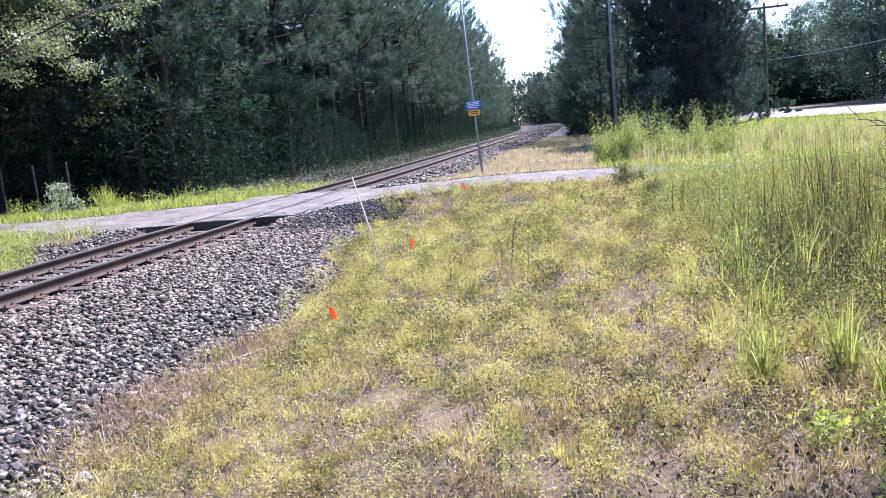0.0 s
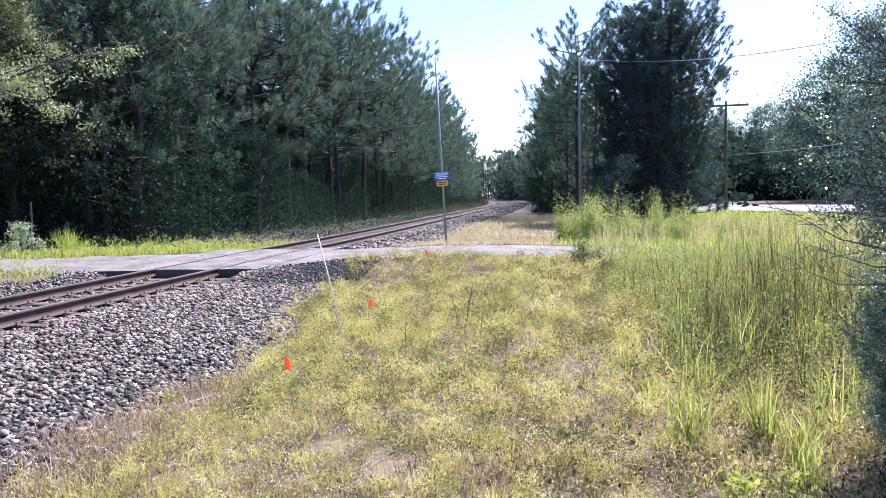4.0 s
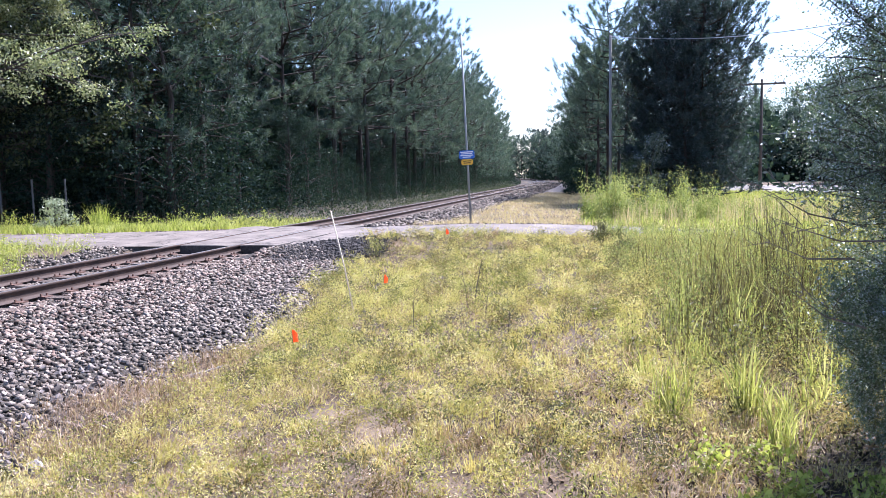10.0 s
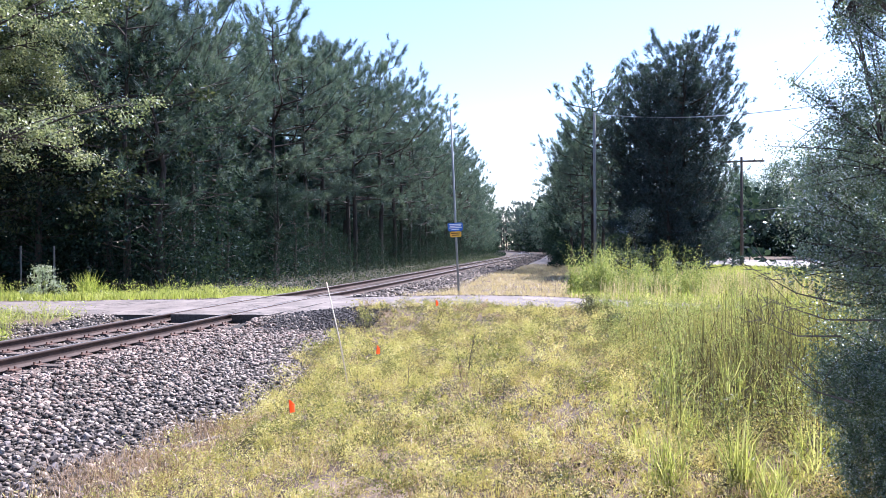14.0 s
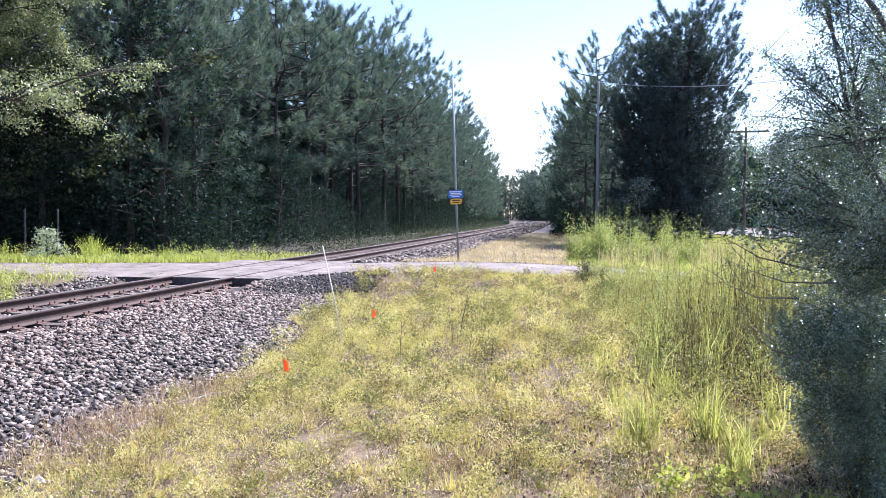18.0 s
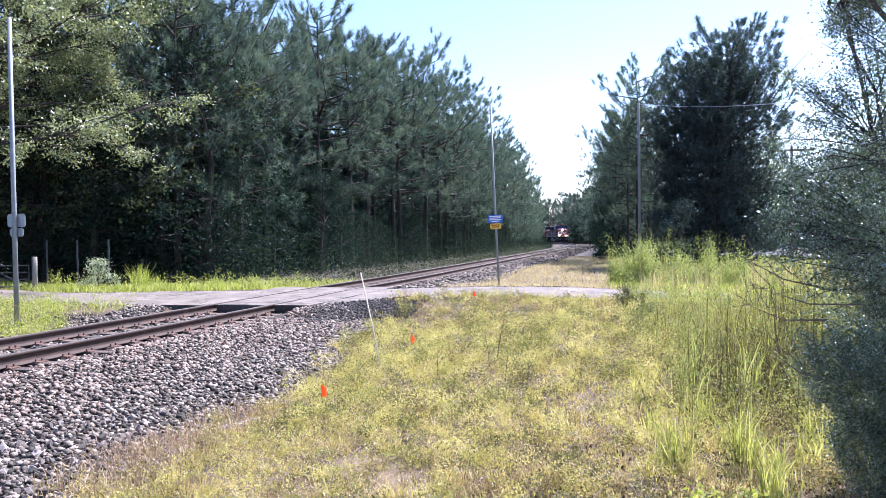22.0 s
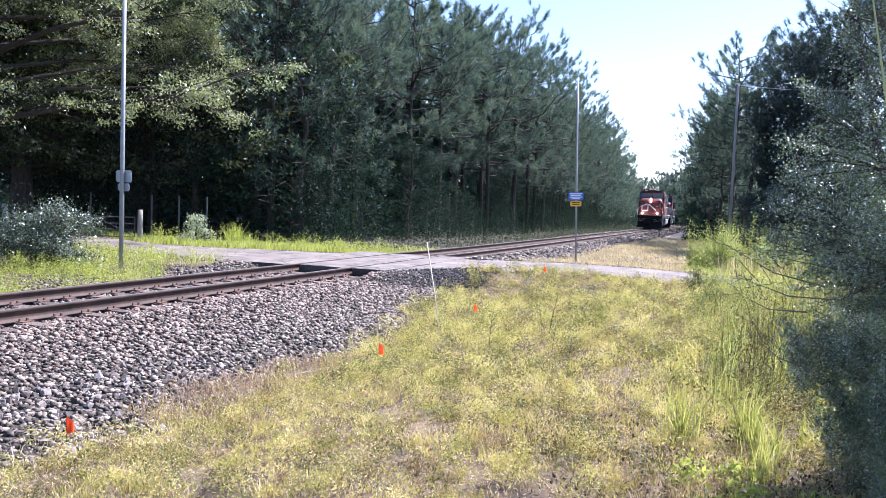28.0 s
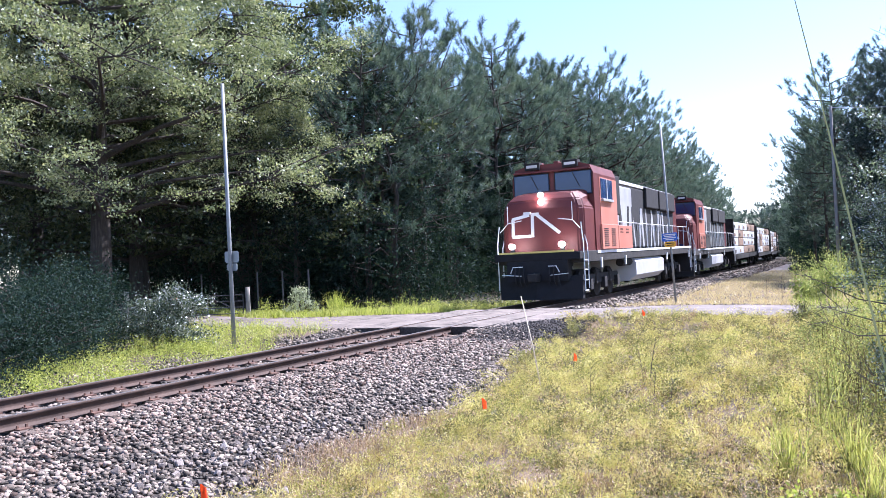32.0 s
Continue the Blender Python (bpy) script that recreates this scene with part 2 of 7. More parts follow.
M["bush_leaf"] = leafy("bush_leaf", [(0.045, 0.073, 0.055), (0.1, 0.143, 0.104), (0.194, 0.247, 0.173), (0.325, 0.375, 0.262)], 0.38, 0.28, 0.34, 3, 0.45)
M["shrub_leaf"] = leafy("shrub_leaf", [(0.025, 0.045, 0.034), (0.05, 0.075, 0.055), (0.11, 0.14, 0.10), (0.24, 0.265, 0.19)], 0.30, 0.18, 0.4)
# Darker copy of the oak leaf, with shade put into its colour.
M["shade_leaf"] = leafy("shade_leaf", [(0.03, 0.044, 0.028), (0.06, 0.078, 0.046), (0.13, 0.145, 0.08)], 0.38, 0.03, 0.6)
# Near-black leaf colour that holds the shade under trees and bushes.
M["shaded_brush_leaf"] = leafy("shaded_brush_leaf", [(0.012, 0.024, 0.022), (0.022, 0.040, 0.033), (0.040, 0.062, 0.045)], 0.3, 0.01, 0.8)
M["pale_leaf"] = leafy("pale_leaf", [(0.20, 0.25, 0.16), (0.34, 0.39, 0.27), (0.50, 0.53, 0.42)], 0.4, 0.1, 0.5)
M["weed"] = leafy("weed", [(0.15, 0.175, 0.055), (0.33, 0.35, 0.11), (0.49, 0.49, 0.18), (0.57, 0.54, 0.27)], 0.46, 0.012, 0.6)
M["grass_dry"] = leafy("grass_dry", [(0.139, 0.103, 0.054), (0.278, 0.196, 0.107), (0.443, 0.369, 0.185), (0.562, 0.491, 0.2), (0.74, 0.625, 0.345), (0.74, 0.736, 0.465)], 0.34, 0.012, 0.6, 2.8, 0.68)
M["grass_green"] = leafy("grass_green", [(0.202, 0.229, 0.068), (0.37, 0.396, 0.122), (0.521, 0.528, 0.19), (0.588, 0.572, 0.258)], 0.40, 0.03, 0.6)
M["straw"] = leafy("straw", [(0.392, 0.285, 0.167), (0.619, 0.491, 0.309), (0.725, 0.609, 0.406), (0.278, 0.185, 0.111)], 0.40, 0.012, 0.6)
M["tan_grass"] = leafy("tan_grass", [(0.394, 0.305, 0.197), (0.547, 0.438, 0.301), (0.62, 0.511, 0.365), (0.394, 0.332, 0.179)], 0.4, 0.03, 0.6)
M["stalk_green"] = solid("stalk_green", [(0.26, 0.30, 0.10), (0.42, 0.42, 0.20)], 0.6, scale=8, fine=60, bump=0.1)
M["leafy_turf"] = leafy("leafy_turf", [(0.093, 0.08, 0.034), (0.191, 0.142, 0.076), (0.339, 0.289, 0.119), (0.54, 0.449, 0.191), (0.679, 0.561, 0.275), (0.74, 0.689, 0.421)], 0.40, 0.012, 0.6, 2.8, 0.68)
M["stalk_brown"] = leafy("stalk_brown", [(0.08, 0.074, 0.03), (0.27, 0.275, 0.09), (0.47, 0.45, 0.17), (0.15, 0.122, 0.055), (0.38, 0.385, 0.125)], 0.40, 0.012, 0.6)
M["stalk_dark"] = leafy("stalk_dark", [(0.045, 0.037, 0.022), (0.11, 0.09, 0.05), (0.24, 0.205, 0.10)], 0.25, 0.03, 0.6)
M["litter"] = leafy("litter", [(0.10, 0.072, 0.062), (0.24, 0.18, 0.165), (0.40, 0.32, 0.30), (0.52, 0.44, 0.42)], 0.15, 0.03, 0.6)
M["dead"] = leafy("dead", [(0.204, 0.132, 0.094), (0.374, 0.258, 0.178), (0.52, 0.394, 0.296), (0.134, 0.092, 0.067)], 0.35, 0.03, 0.6)
M["clump_yellow"] = leafy("clump_yellow", [(0.247, 0.232, 0.078), (0.531, 0.463, 0.178), (0.675, 0.599, 0.307)], 0.42, 0.012, 0.6, 2.8, 0.68)
M["clump_olive"] = leafy("clump_olive", [(0.075, 0.075, 0.034), (0.14, 0.14, 0.062), (0.22, 0.21, 0.098)], 0.30, 0.03, 0.6)
M["turf_green"] = leafy("turf_green", [(0.077, 0.088, 0.028), (0.211, 0.223, 0.072), (0.469, 0.441, 0.169), (0.721, 0.628, 0.319)], 0.44, 0.015, 0.5, 2.8, 0.68)
M["goldenrod"] = leafy("goldenrod", [(0.076, 0.11, 0.038), (0.207, 0.257, 0.09), (0.386, 0.415, 0.159), (0.555, 0.546, 0.263)], 0.42, 0.015, 0.5, 2, 0.5)
M["lime_grass"] = leafy("lime_grass", [(0.189, 0.232, 0.055), (0.359, 0.407, 0.108), (0.547, 0.561, 0.18)], 0.48, 0.015, 0.5)
M["flag"] = leafy("flag", [(0.88, 0.075, 0.02), (0.92, 0.11, 0.03)], 0.5, 0.1, 0.5)


# ---- the railway's line and the lie of the land ----
_ys = np.arange(-80.0, 900.0, 0.5)
_slope = np.interp(_ys, [12, 35, 100, 130, 180, 210, 240, 300, 700], [0, -0.054, -0.058, -0.080, -0.148, -0.19, -0.32, -0.52, -0.7])
_xs = np.cumsum(_slope) * 0.5
_xs += -0.7525 - np.interp(0, _ys, _xs)
_arc = np.concatenate([[0], np.cumsum(np.hypot(np.diff(_xs), 0.5))])


def xc(y):
    return np.interp(y, _ys, _xs)


def zr(y):
    return -0.009 * np.maximum(np.asarray(y, float) - 22.0, 0.0)


def smooth(a, b, v):
    t = np.clip((np.asarray(v, float) - a) / (b - a), 0, 1)
    return t * t * (3 - 2 * t)


ROAD_X = [-60, -40, -16, -11, -8, -5, -1.5, 0.9, 2.2, 3.5, 5.7, 9, 12, 20, 45]
ROAD_N = [44, 33, 20.4, 18.6, 17.6, 16.7, 16.0, 16.3, 18.6, 20.4, 21.1, 21.2, 20.3, 18.5, 14]
ROAD_F = [48, 37.5, 23.6, 21.3, 21.2, 21.5, 21.8, 22.2, 23.6, 24.4, 25.2, 25.2, 24.2, 22, 17.5]
ROAD_Z = [-0.4, -0.3, -0.2, -0.16, -0.13, -0.08, -0.02, -0.02, -0.06, -0.09, -0.16, -0.28, -0.34, -0.4, -0.5]


def rough_land(x, y):
    """Gentle unevenness."""
    return 0.03 * np.sin(1.3 * x + 0.7 * y) * np.sin(0.9 * y - 0.5 * x) + 0.018 * np.sin(3.1 * x + 1.7) * np.sin(2.7 * y + 0.4 * x)


def land(x, y, bed=True):
    """The height of the ground, with the bed of the railway."""
    x, y = np.asarray(x, float), np.asarray(y, float)
    u, rail = x - xc(y), zr(y)
    near = np.interp(u, [-60, -20, -12, -6, -3, 3.5, 4.7, 5.6, 7.5, 9.8, 15, 30, 70], [-0.4, -0.35, -0.33, -0.42, -0.5, -0.80, -0.70, -0.57, -0.36, -0.24, -0.22, -0.45, -0.9])
    past = rail + np.interp(u, [-60, -20, -8, -4, -3, 2.6, 4, 7, 14, 30, 70], [-0.4, -0.4, -0.5, -0.55, -0.55, -0.35, -0.38, -0.45, -0.42, -0.1, 0.0])
    k = smooth(19, 26, y)
    n = near * (1 - k) + past * k + rough_land(x, y)
    yn, yf, zroad = np.interp(x, ROAD_X, ROAD_N), np.interp(x, ROAD_X, ROAD_F), np.interp(x, ROAD_X, ROAD_Z)
    off = np.maximum(np.maximum(yn - y, y - yf), 0)
    w = 1 - smooth(0.2, 3.4, off)
    n = n * (1 - w) + (zroad - 0.05) * w
    if bed:
        a = np.abs(u)
        fall = np.where(u > 0, np.where(y < 20, 0.17, 0.26), 0.22)
        b = rail - 0.21 - fall * np.maximum(a - 1.7, 0)
        n = np.where(a < 9, np.maximum(n, np.where((y > 16.0) & (y < 22.2) & (a < 1.75), rail - 0.24, b)), n)
        n = np.where(a < 1.6, rail - 0.235, n)
    return n


def vnoise(x, y, s, seed):
    """Smooth patches between 0 and 1, about s metres across."""
    g = np.random.default_rng(seed).uniform(0, 1, (64, 64))
    u, v = np.asarray(x) / s + 20, np.asarray(y) / s + 20
    i, j = np.floor(u).astype(int), np.floor(v).astype(int)
    a, b = u - i, v - j
    a, b = a * a * (3 - 2 * a), b * b * (3 - 2 * b)
    i, j, i2, j2 = i % 64, j % 64, (i + 1) % 64, (j + 1) % 64
    return (g[i, j] * (1 - a) + g[i2, j] * a) * (1 - b) + (g[i, j2] * (1 - a) + g[i2, j2] * a) * b


def mesh_of(name, verts, faces, mats, mat_index=None, smooth_shade=False):
    """A mesh from numpy arrays; faces have one corner count."""
    verts, faces = np.asarray(verts, np.float32), np.asarray(faces, np.int32)
    me = bpy.data.meshes.new(name)
    me.vertices.add(len(verts))
    me.vertices.foreach_set("co", verts.ravel())
    k = faces.shape[1]
    me.loops.add(faces.size)
    me.loops.foreach_set("vertex_index", faces.ravel())
    me.polygons.add(len(faces))
    me.polygons.foreach_set("loop_start", np.arange(0, faces.size, k, dtype=np.int32))
    if mat_index is not None:
        me.polygons.foreach_set("material_index", np.asarray(mat_index, np.int32))
    if smooth_shade:
        me.polygons.foreach_set("use_smooth", np.ones(len(faces), bool))
    for m in (mats if isinstance(mats, (list, tuple)) else [mats]):
        me.materials.append(m)
    me.update(calc_edges=True)
    return me


def grid_mesh(name, xs, ys, height, mats):
    gx, gy = np.meshgrid(xs, ys)
    v = np.stack([gx.ravel(), gy.ravel(), height(gx, gy).ravel()], 1)
    nx, ny = len(xs), len(ys)
    i = (np.arange(ny - 1)[:, None] * nx + np.arange(nx - 1)[None]).ravel()
    return mesh_of(name, v, np.stack([i, i + 1, i + nx + 1, i + nx], 1), mats, smooth_shade=True)


def part(name, bm, material, parent, label="", smooth_shade=False):
    """Links a bmesh or a mesh as one object under a thing."""
    if isinstance(bm, bmesh.types.BMesh):
        me = bpy.data.meshes.new(name)
        bm.to_mesh(me)
        bm.free()
        me.materials.append(M[material])
        if smooth_shade:
            me.polygons.foreach_set("use_smooth", np.ones(len(me.polygons), bool))
    else:
        me = bm
    ob = new(name, me)
    ob.parent = parent
    if label:
        ob["label"] = label
    return ob


def thing(name, m, label, category, group=""):
    ob = new(name)
    ob.empty_display_size = 0.2
    ob.matrix_world = m
    return tagged(ob, label, category, group)


def box(bm, x0, x1, y0, y1, z0, z1, bevel=0.0):
    v = [bm.verts.new(p) for p in ((x0, y0, z0), (x1, y0, z0), (x1, y1, z0), (x0, y1, z0), (x0, y0, z1), (x1, y0, z1), (x1, y1, z1), (x0, y1, z1))]
    fs = [bm.faces.new([v[i] for i in q]) for q in ((3, 2, 1, 0), (4, 5, 6, 7), (0, 1, 5, 4), (1, 2, 6, 5), (2, 3, 7, 6), (3, 0, 4, 7))]
    if bevel:
        es = list({e for f in fs for e in f.edges})
        bmesh.ops.bevel(bm, geom=es, offset=bevel, segments=2, affect="EDGES", profile=0.5)
    return bm


def tube(bm, pts, radii, sides=8, caps=True):
    """A tapered tube along points."""
    pts = [Vector(p) for p in pts]
    if not isinstance(radii, (list, tuple)):
        radii = [radii] * len(pts)
    rings = []
    for k, p in enumerate(pts):
        d = (pts[min(k + 1, len(pts) - 1)] - pts[max(k - 1, 0)]).normalized()
        a = d.orthogonal().normalized() if abs(d.z) > 0.9 else d.cross(Vector((0, 0, 1))).normalized()
        b = d.cross(a)
        rings.append([bm.verts.new(p + radii[k] * (math.cos(t) * a + math.sin(t) * b)) for t in (2 * math.pi * i / sides for i in range(sides))])
    for r, q in zip(rings, rings[1:]):
        for i in range(sides):
            bm.faces.new((r[i], r[(i + 1) % sides], q[(i + 1) % sides], q[i]))
    if caps:
        bm.faces.new(rings[0][::-1])
        bm.faces.new(rings[-1])
    return bm


def prism(bm, outline, axis, a, b):
    """An outline in two coordinates, drawn out along an axis from a to b."""
    def at(p, w):
        c = list(p)
        c.insert("xyz".index(axis), w)
        return c
    lo, hi = [bm.verts.new(at(p, a)) for p in outline], [bm.verts.new(at(p, b)) for p in outline]
    n = len(outline)
    for i in range(n):
        bm.faces.new((lo[i], lo[(i + 1) % n], hi[(i + 1) % n], hi[i]))
    bm.faces.new(lo[::-1])
    bm.faces.new(hi)
    bmesh.ops.recalc_face_normals(bm, faces=bm.faces)
    return bm


B = bmesh.new

# ---- ground ----
gx = np.unique(np.concatenate([np.arange(-14, 16, 0.35), np.arange(-60, -14, 1.5), np.arange(16, 60, 1.5), np.array([-3000, -1500, -700, -300, -150, -90, 90, 150, 300, 700, 1500, 3000])]))
gy = np.unique(np.concatenate([np.arange(-6, 32, 0.35), np.arange(32, 240, 1.5), np.array([-3000, -1500, -600, -200, -80, -40, -20, -12, 300, 420, 600, 900, 1500, 3000])]))
ground = tagged(new("ground", grid_mesh("ground", gx, gy, land, [M["soil"]])), "sandy soil with thin dry turf", "ground", kind="structure")


def strip(name, yy, inner, outer, mat, label, lift=0.0):
    """A strip of bed laid on the land between two offsets from the line."""
    us = np.linspace(inner, outer, 14)
    gy2, gu = np.meshgrid(yy, us, indexing="ij")
    gx2 = gu + xc(gy2)
    z = land(gx2, gy2) + lift
    v = np.stack([gx2.ravel(), gy2.ravel(), z.ravel()], 1)
    nu = len(us)
    i = (np.arange(len(yy) - 1)[:, None] * nu + np.arange(nu - 1)[None]).ravel()
    f = np.stack([i, i + 1, i + nu + 1, i + nu], 1)
    me = mesh_of(name, v, f, [mat], smooth_shade=True)
    return tagged(new(name, me), label, "ballast", kind="structure")


bed_y = np.unique(np.concatenate([np.arange(-40, 16.2, 0.5)]))
strip("ballast_bed_1", bed_y, -3.0, 4.55, M["ballast"], "crushed-stone ballast bed, near black with the shade between stones in its colour", 0.006)
strip("ballast_bed_2", np.arange(22.3, 300, 1.5), -2.9, 2.7, M["ballast"], "crushed-stone ballast bed, near black with the shade between stones in its colour", 0.012)


M["gravel"] = solid("gravel", [(0.18, 0.149, 0.126), (0.297, 0.252, 0.216), (0.414, 0.36, 0.315)], 0.9, scale=3.0, fine=25, bump=0.9)
strip("gravel_shoulder", np.arange(62, 150, 1.5), 2.6, 5.6, M["gravel"], "pale gravel shoulder beside the far track", 0.03)


def road_sheet(name, xs, label, mat):
    rows = 9
    v, f = [], []
    rng = random.Random(5)
    for x in xs:
        yn, yf, z = np.interp(x, ROAD_X, ROAD_N) + rng.uniform(-0.12, 0.12), np.interp(x, ROAD_X, ROAD_F) + rng.uniform(-0.12, 0.12), np.interp(x, ROAD_X, ROAD_Z)
        for k in range(rows):
            s = k / (rows - 1)
            v.append((x, yn + (yf - yn) * s, z - (0.09 if k in (0, rows - 1) else 0) + 0.008 * math.sin(9 * s + x)))
    n = len(xs)
    f = [(i * rows + k, (i + 1) * rows + k, (i + 1) * rows + k + 1, i * rows + k + 1) for i in range(n - 1) for k in range(rows - 1)]
    return tagged(new(name, mesh_of(name, v, f, [mat], smooth_shade=True)), label, "road", kind="structure")


road_sheet("road_1", [-58, -50, -40, -32, -26, -20] + [-16 + 0.4 * k for k in range(35)], "pale worn asphalt lane leading to the crossing", M["asphalt"])
road_sheet("road_2", [0.92 + 0.4 * k for k in range(29)] + [13, 15, 18, 22, 30, 42], "pale worn asphalt lane leading from the crossing", M["asphalt"])

# Leaf litter under the woods.


def litter(name, xs, ys, keep, label):
    gx2, gy2 = np.meshgrid(xs, ys)
    z = land(gx2, gy2) + 0.03
    v = np.stack([gx2.ravel(), gy2.ravel(), z.ravel()], 1)
    nx = len(xs)
    i = (np.arange(len(ys) - 1)[:, None] * nx + np.arange(nx - 1)[None]).ravel()
    ok = keep(v[i, 0], v[i, 1])
    i = i[ok]
    f = np.stack([i, i + 1, i + nx + 1, i + nx], 1)
    return tagged(new(name, mesh_of(name, v, f, [M["litter"]], smooth_shade=True)), label, "ground", kind="structure")


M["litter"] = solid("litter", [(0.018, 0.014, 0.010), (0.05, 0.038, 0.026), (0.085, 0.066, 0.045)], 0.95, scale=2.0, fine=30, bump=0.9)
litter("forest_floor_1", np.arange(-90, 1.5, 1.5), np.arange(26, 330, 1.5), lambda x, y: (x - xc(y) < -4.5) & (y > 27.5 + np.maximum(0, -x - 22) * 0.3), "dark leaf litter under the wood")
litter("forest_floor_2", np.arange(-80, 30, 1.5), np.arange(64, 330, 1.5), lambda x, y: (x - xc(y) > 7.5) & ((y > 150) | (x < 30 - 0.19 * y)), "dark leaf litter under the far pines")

# The highway in the distance.
hv, hf = [], []
for k, (x, y) in enumerate([(3, 150), (8, 120), (13, 95), (18.4, 77.5), (25, 62), (32, 48), (42, 34), (60, 20), (90, 2)]):
    d = 7.0
    hv += [(x - d * 0.75, y - d * 0.6, land(x, y).item() + 0.08), (x + d * 0.75, y + d * 0.6, land(x, y).item() + 0.10)]
    if k:
        hf.append((2 * k - 2, 2 * k, 2 * k + 1, 2 * k - 1))
tagged(new("highway", mesh_of("highway", hv, hf, [M["concrete"]])), "sunlit pale concrete highway beyond the meadow", "road", kind="structure")

# ---- railway ----
PROFILE = [(-0.075, -0.182), (0.075, -0.182), (0.075, -0.168), (0.016, -0.152), (0.010, -0.13), (0.010, -0.055), (0.036, -0.042), (0.037, -0.008), (0.030, 0.0),
           (-0.030, 0.0), (-0.037, -0.008), (-0.036, -0.042), (-0.010, -0.055), (-0.010, -0.13), (-0.016, -0.152), (-0.075, -0.168)]


def rail(name, u, parent):
    yy = np.concatenate([np.arange(-45, 40, 1.0), np.arange(40, 330, 2.5)])
    n = len(PROFILE)
    v = np.array([(xc(y) + u + px, y, zr(y) + pz) for y in yy for px, pz in PROFILE])
    f = np.array([(k * n + i, k * n + (i + 1) % n, (k + 1) * n + (i + 1) % n, (k + 1) * n + i) for k in range(len(yy) - 1) for i in range(n)])
    top = [1 if i in (8,) else 0 for k in range(len(yy) - 1) for i in range(n)]
    return part(name, mesh_of(name, v, f, [M["rail_rust"], M["rail_top"]], top), None, parent)


track = thing("railway_track", pose(0, 0, 0), "rusty steel railway track on wooden sleepers in ballast", "railway track")
rail("rail", 0.7525, track)
rail("rail", -0.7525, track)
tie_mesh = part("tie", box(B(), -1.28, 1.28, -0.11, 0.11, -0.14, 0, 0.012), "tie", track)
tie_mesh.matrix_world = pose(xc(-20), -20, -0.19)
plate_bm = B()
box(plate_bm, -0.19, 0.19, -0.09, 0.09, 0.0, 0.018)
for sx in (-0.1, 0.1):
    for sy in (-0.06, 0.06):
        box(plate_bm, sx - 0.012, sx + 0.012, sy - 0.012, sy + 0.012, 0.018, 0.055)
plate = part("tie_plate", plate_bm, "rust", track)
plate.matrix_world = pose(xc(-20) + 0.7525, -20, -0.187)
rng = random.Random(2)
for k in range(1, 250):
    y = -20 + 0.52 * k + rng.uniform(-0.03, 0.03)
    if 16.0 < y < 22.0:
        continue
    t = tie_mesh.copy()
    scene.collection.objects.link(t)
    t.matrix_world = pose(xc(y) + rng.uniform(-0.05, 0.05), y, zr(y).item() - 0.186, 0, rng.uniform(-0.4, 0.4), rng.uniform(-1.5, 1.5) + math.degrees(-math.atan(np.interp(y, _ys, _slope))))
    if y < 17:
        for u in (0.7525, -0.7525):
            p = plate.copy()
            scene.collection.objects.link(p)
            p.matrix_world = pose(xc(y) + u, y, -0.187)

# Crossing panels between and beside the rails.
crossing = thing("level_crossing", pose(0, 0, 0), "worn pinkish asphalt road crossing laid round the rails", "level crossing")


def panel(u0, u1, yn, yf, label):
    bm = B()
    k = 12
    rows = []
    rg = random.Random(int(u0 * 100))
    for i in range(k + 1):
        y = yn + (yf - yn) * i / k
        e = rg.uniform(-0.02, 0.02)
        rows.append([bm.verts.new((xc(y) + u, y + (rg.uniform(-0.06, 0.06) if i in (0, k) else 0), z)) for u, z in
                     ((u0, -0.23), (u0, -0.012 + 0.3 * e), ((u0 + u1) / 2, 0.004 + 0.4 * e), (u1, -0.012 - 0.3 * e), (u1, -0.23))])
    for a, b in zip(rows, rows[1:]):
        for i in range(4):
            bm.faces.new((a[i], a[i + 1], b[i + 1], b[i]))
    bm.faces.new(rows[0][::-1])
    bm.faces.new(rows[-1])
    bmesh.ops.recalc_face_normals(bm, faces=bm.faces)
    # Sides get the dark bitumen colour, which also carries the shade there.
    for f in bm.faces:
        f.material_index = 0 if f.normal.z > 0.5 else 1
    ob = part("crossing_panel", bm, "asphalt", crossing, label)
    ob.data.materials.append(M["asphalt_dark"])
    return ob


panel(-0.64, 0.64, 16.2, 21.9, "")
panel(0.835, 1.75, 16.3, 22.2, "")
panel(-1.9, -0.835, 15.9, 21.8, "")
# Dark bank of loose asphalt at the corner of the crossing.
bm = B()
rg = random.Random(8)
nx, ny = 16, 14
vv = []
for i in range(nx + 1):
    for j in range(ny + 1):
        x = 1.2 + 1.6 * i / nx
        edge = np.interp(x, ROAD_X, ROAD_N) + 0.25
        y = edge - 1.9 * j / ny
        z = -0.03 - (0.36 + 0.06 * i / nx) * (j / ny) ** 1.2 + rg.uniform(-0.02, 0.02)
        vv.append(bm.verts.new((x, y, max(z, land(x, y).item() + 0.012))))
for i in range(nx):
    for j in range(ny):
        a = i * (ny + 1) + j
        bm.faces.new((vv[a + 1], vv[a + ny + 2], vv[a + ny + 1], vv[a]))
bank = tagged(part("road_bank", bm, "asphalt_dark", None), "dark loose asphalt bank at the edge of the crossing", "road edge", kind="structure")

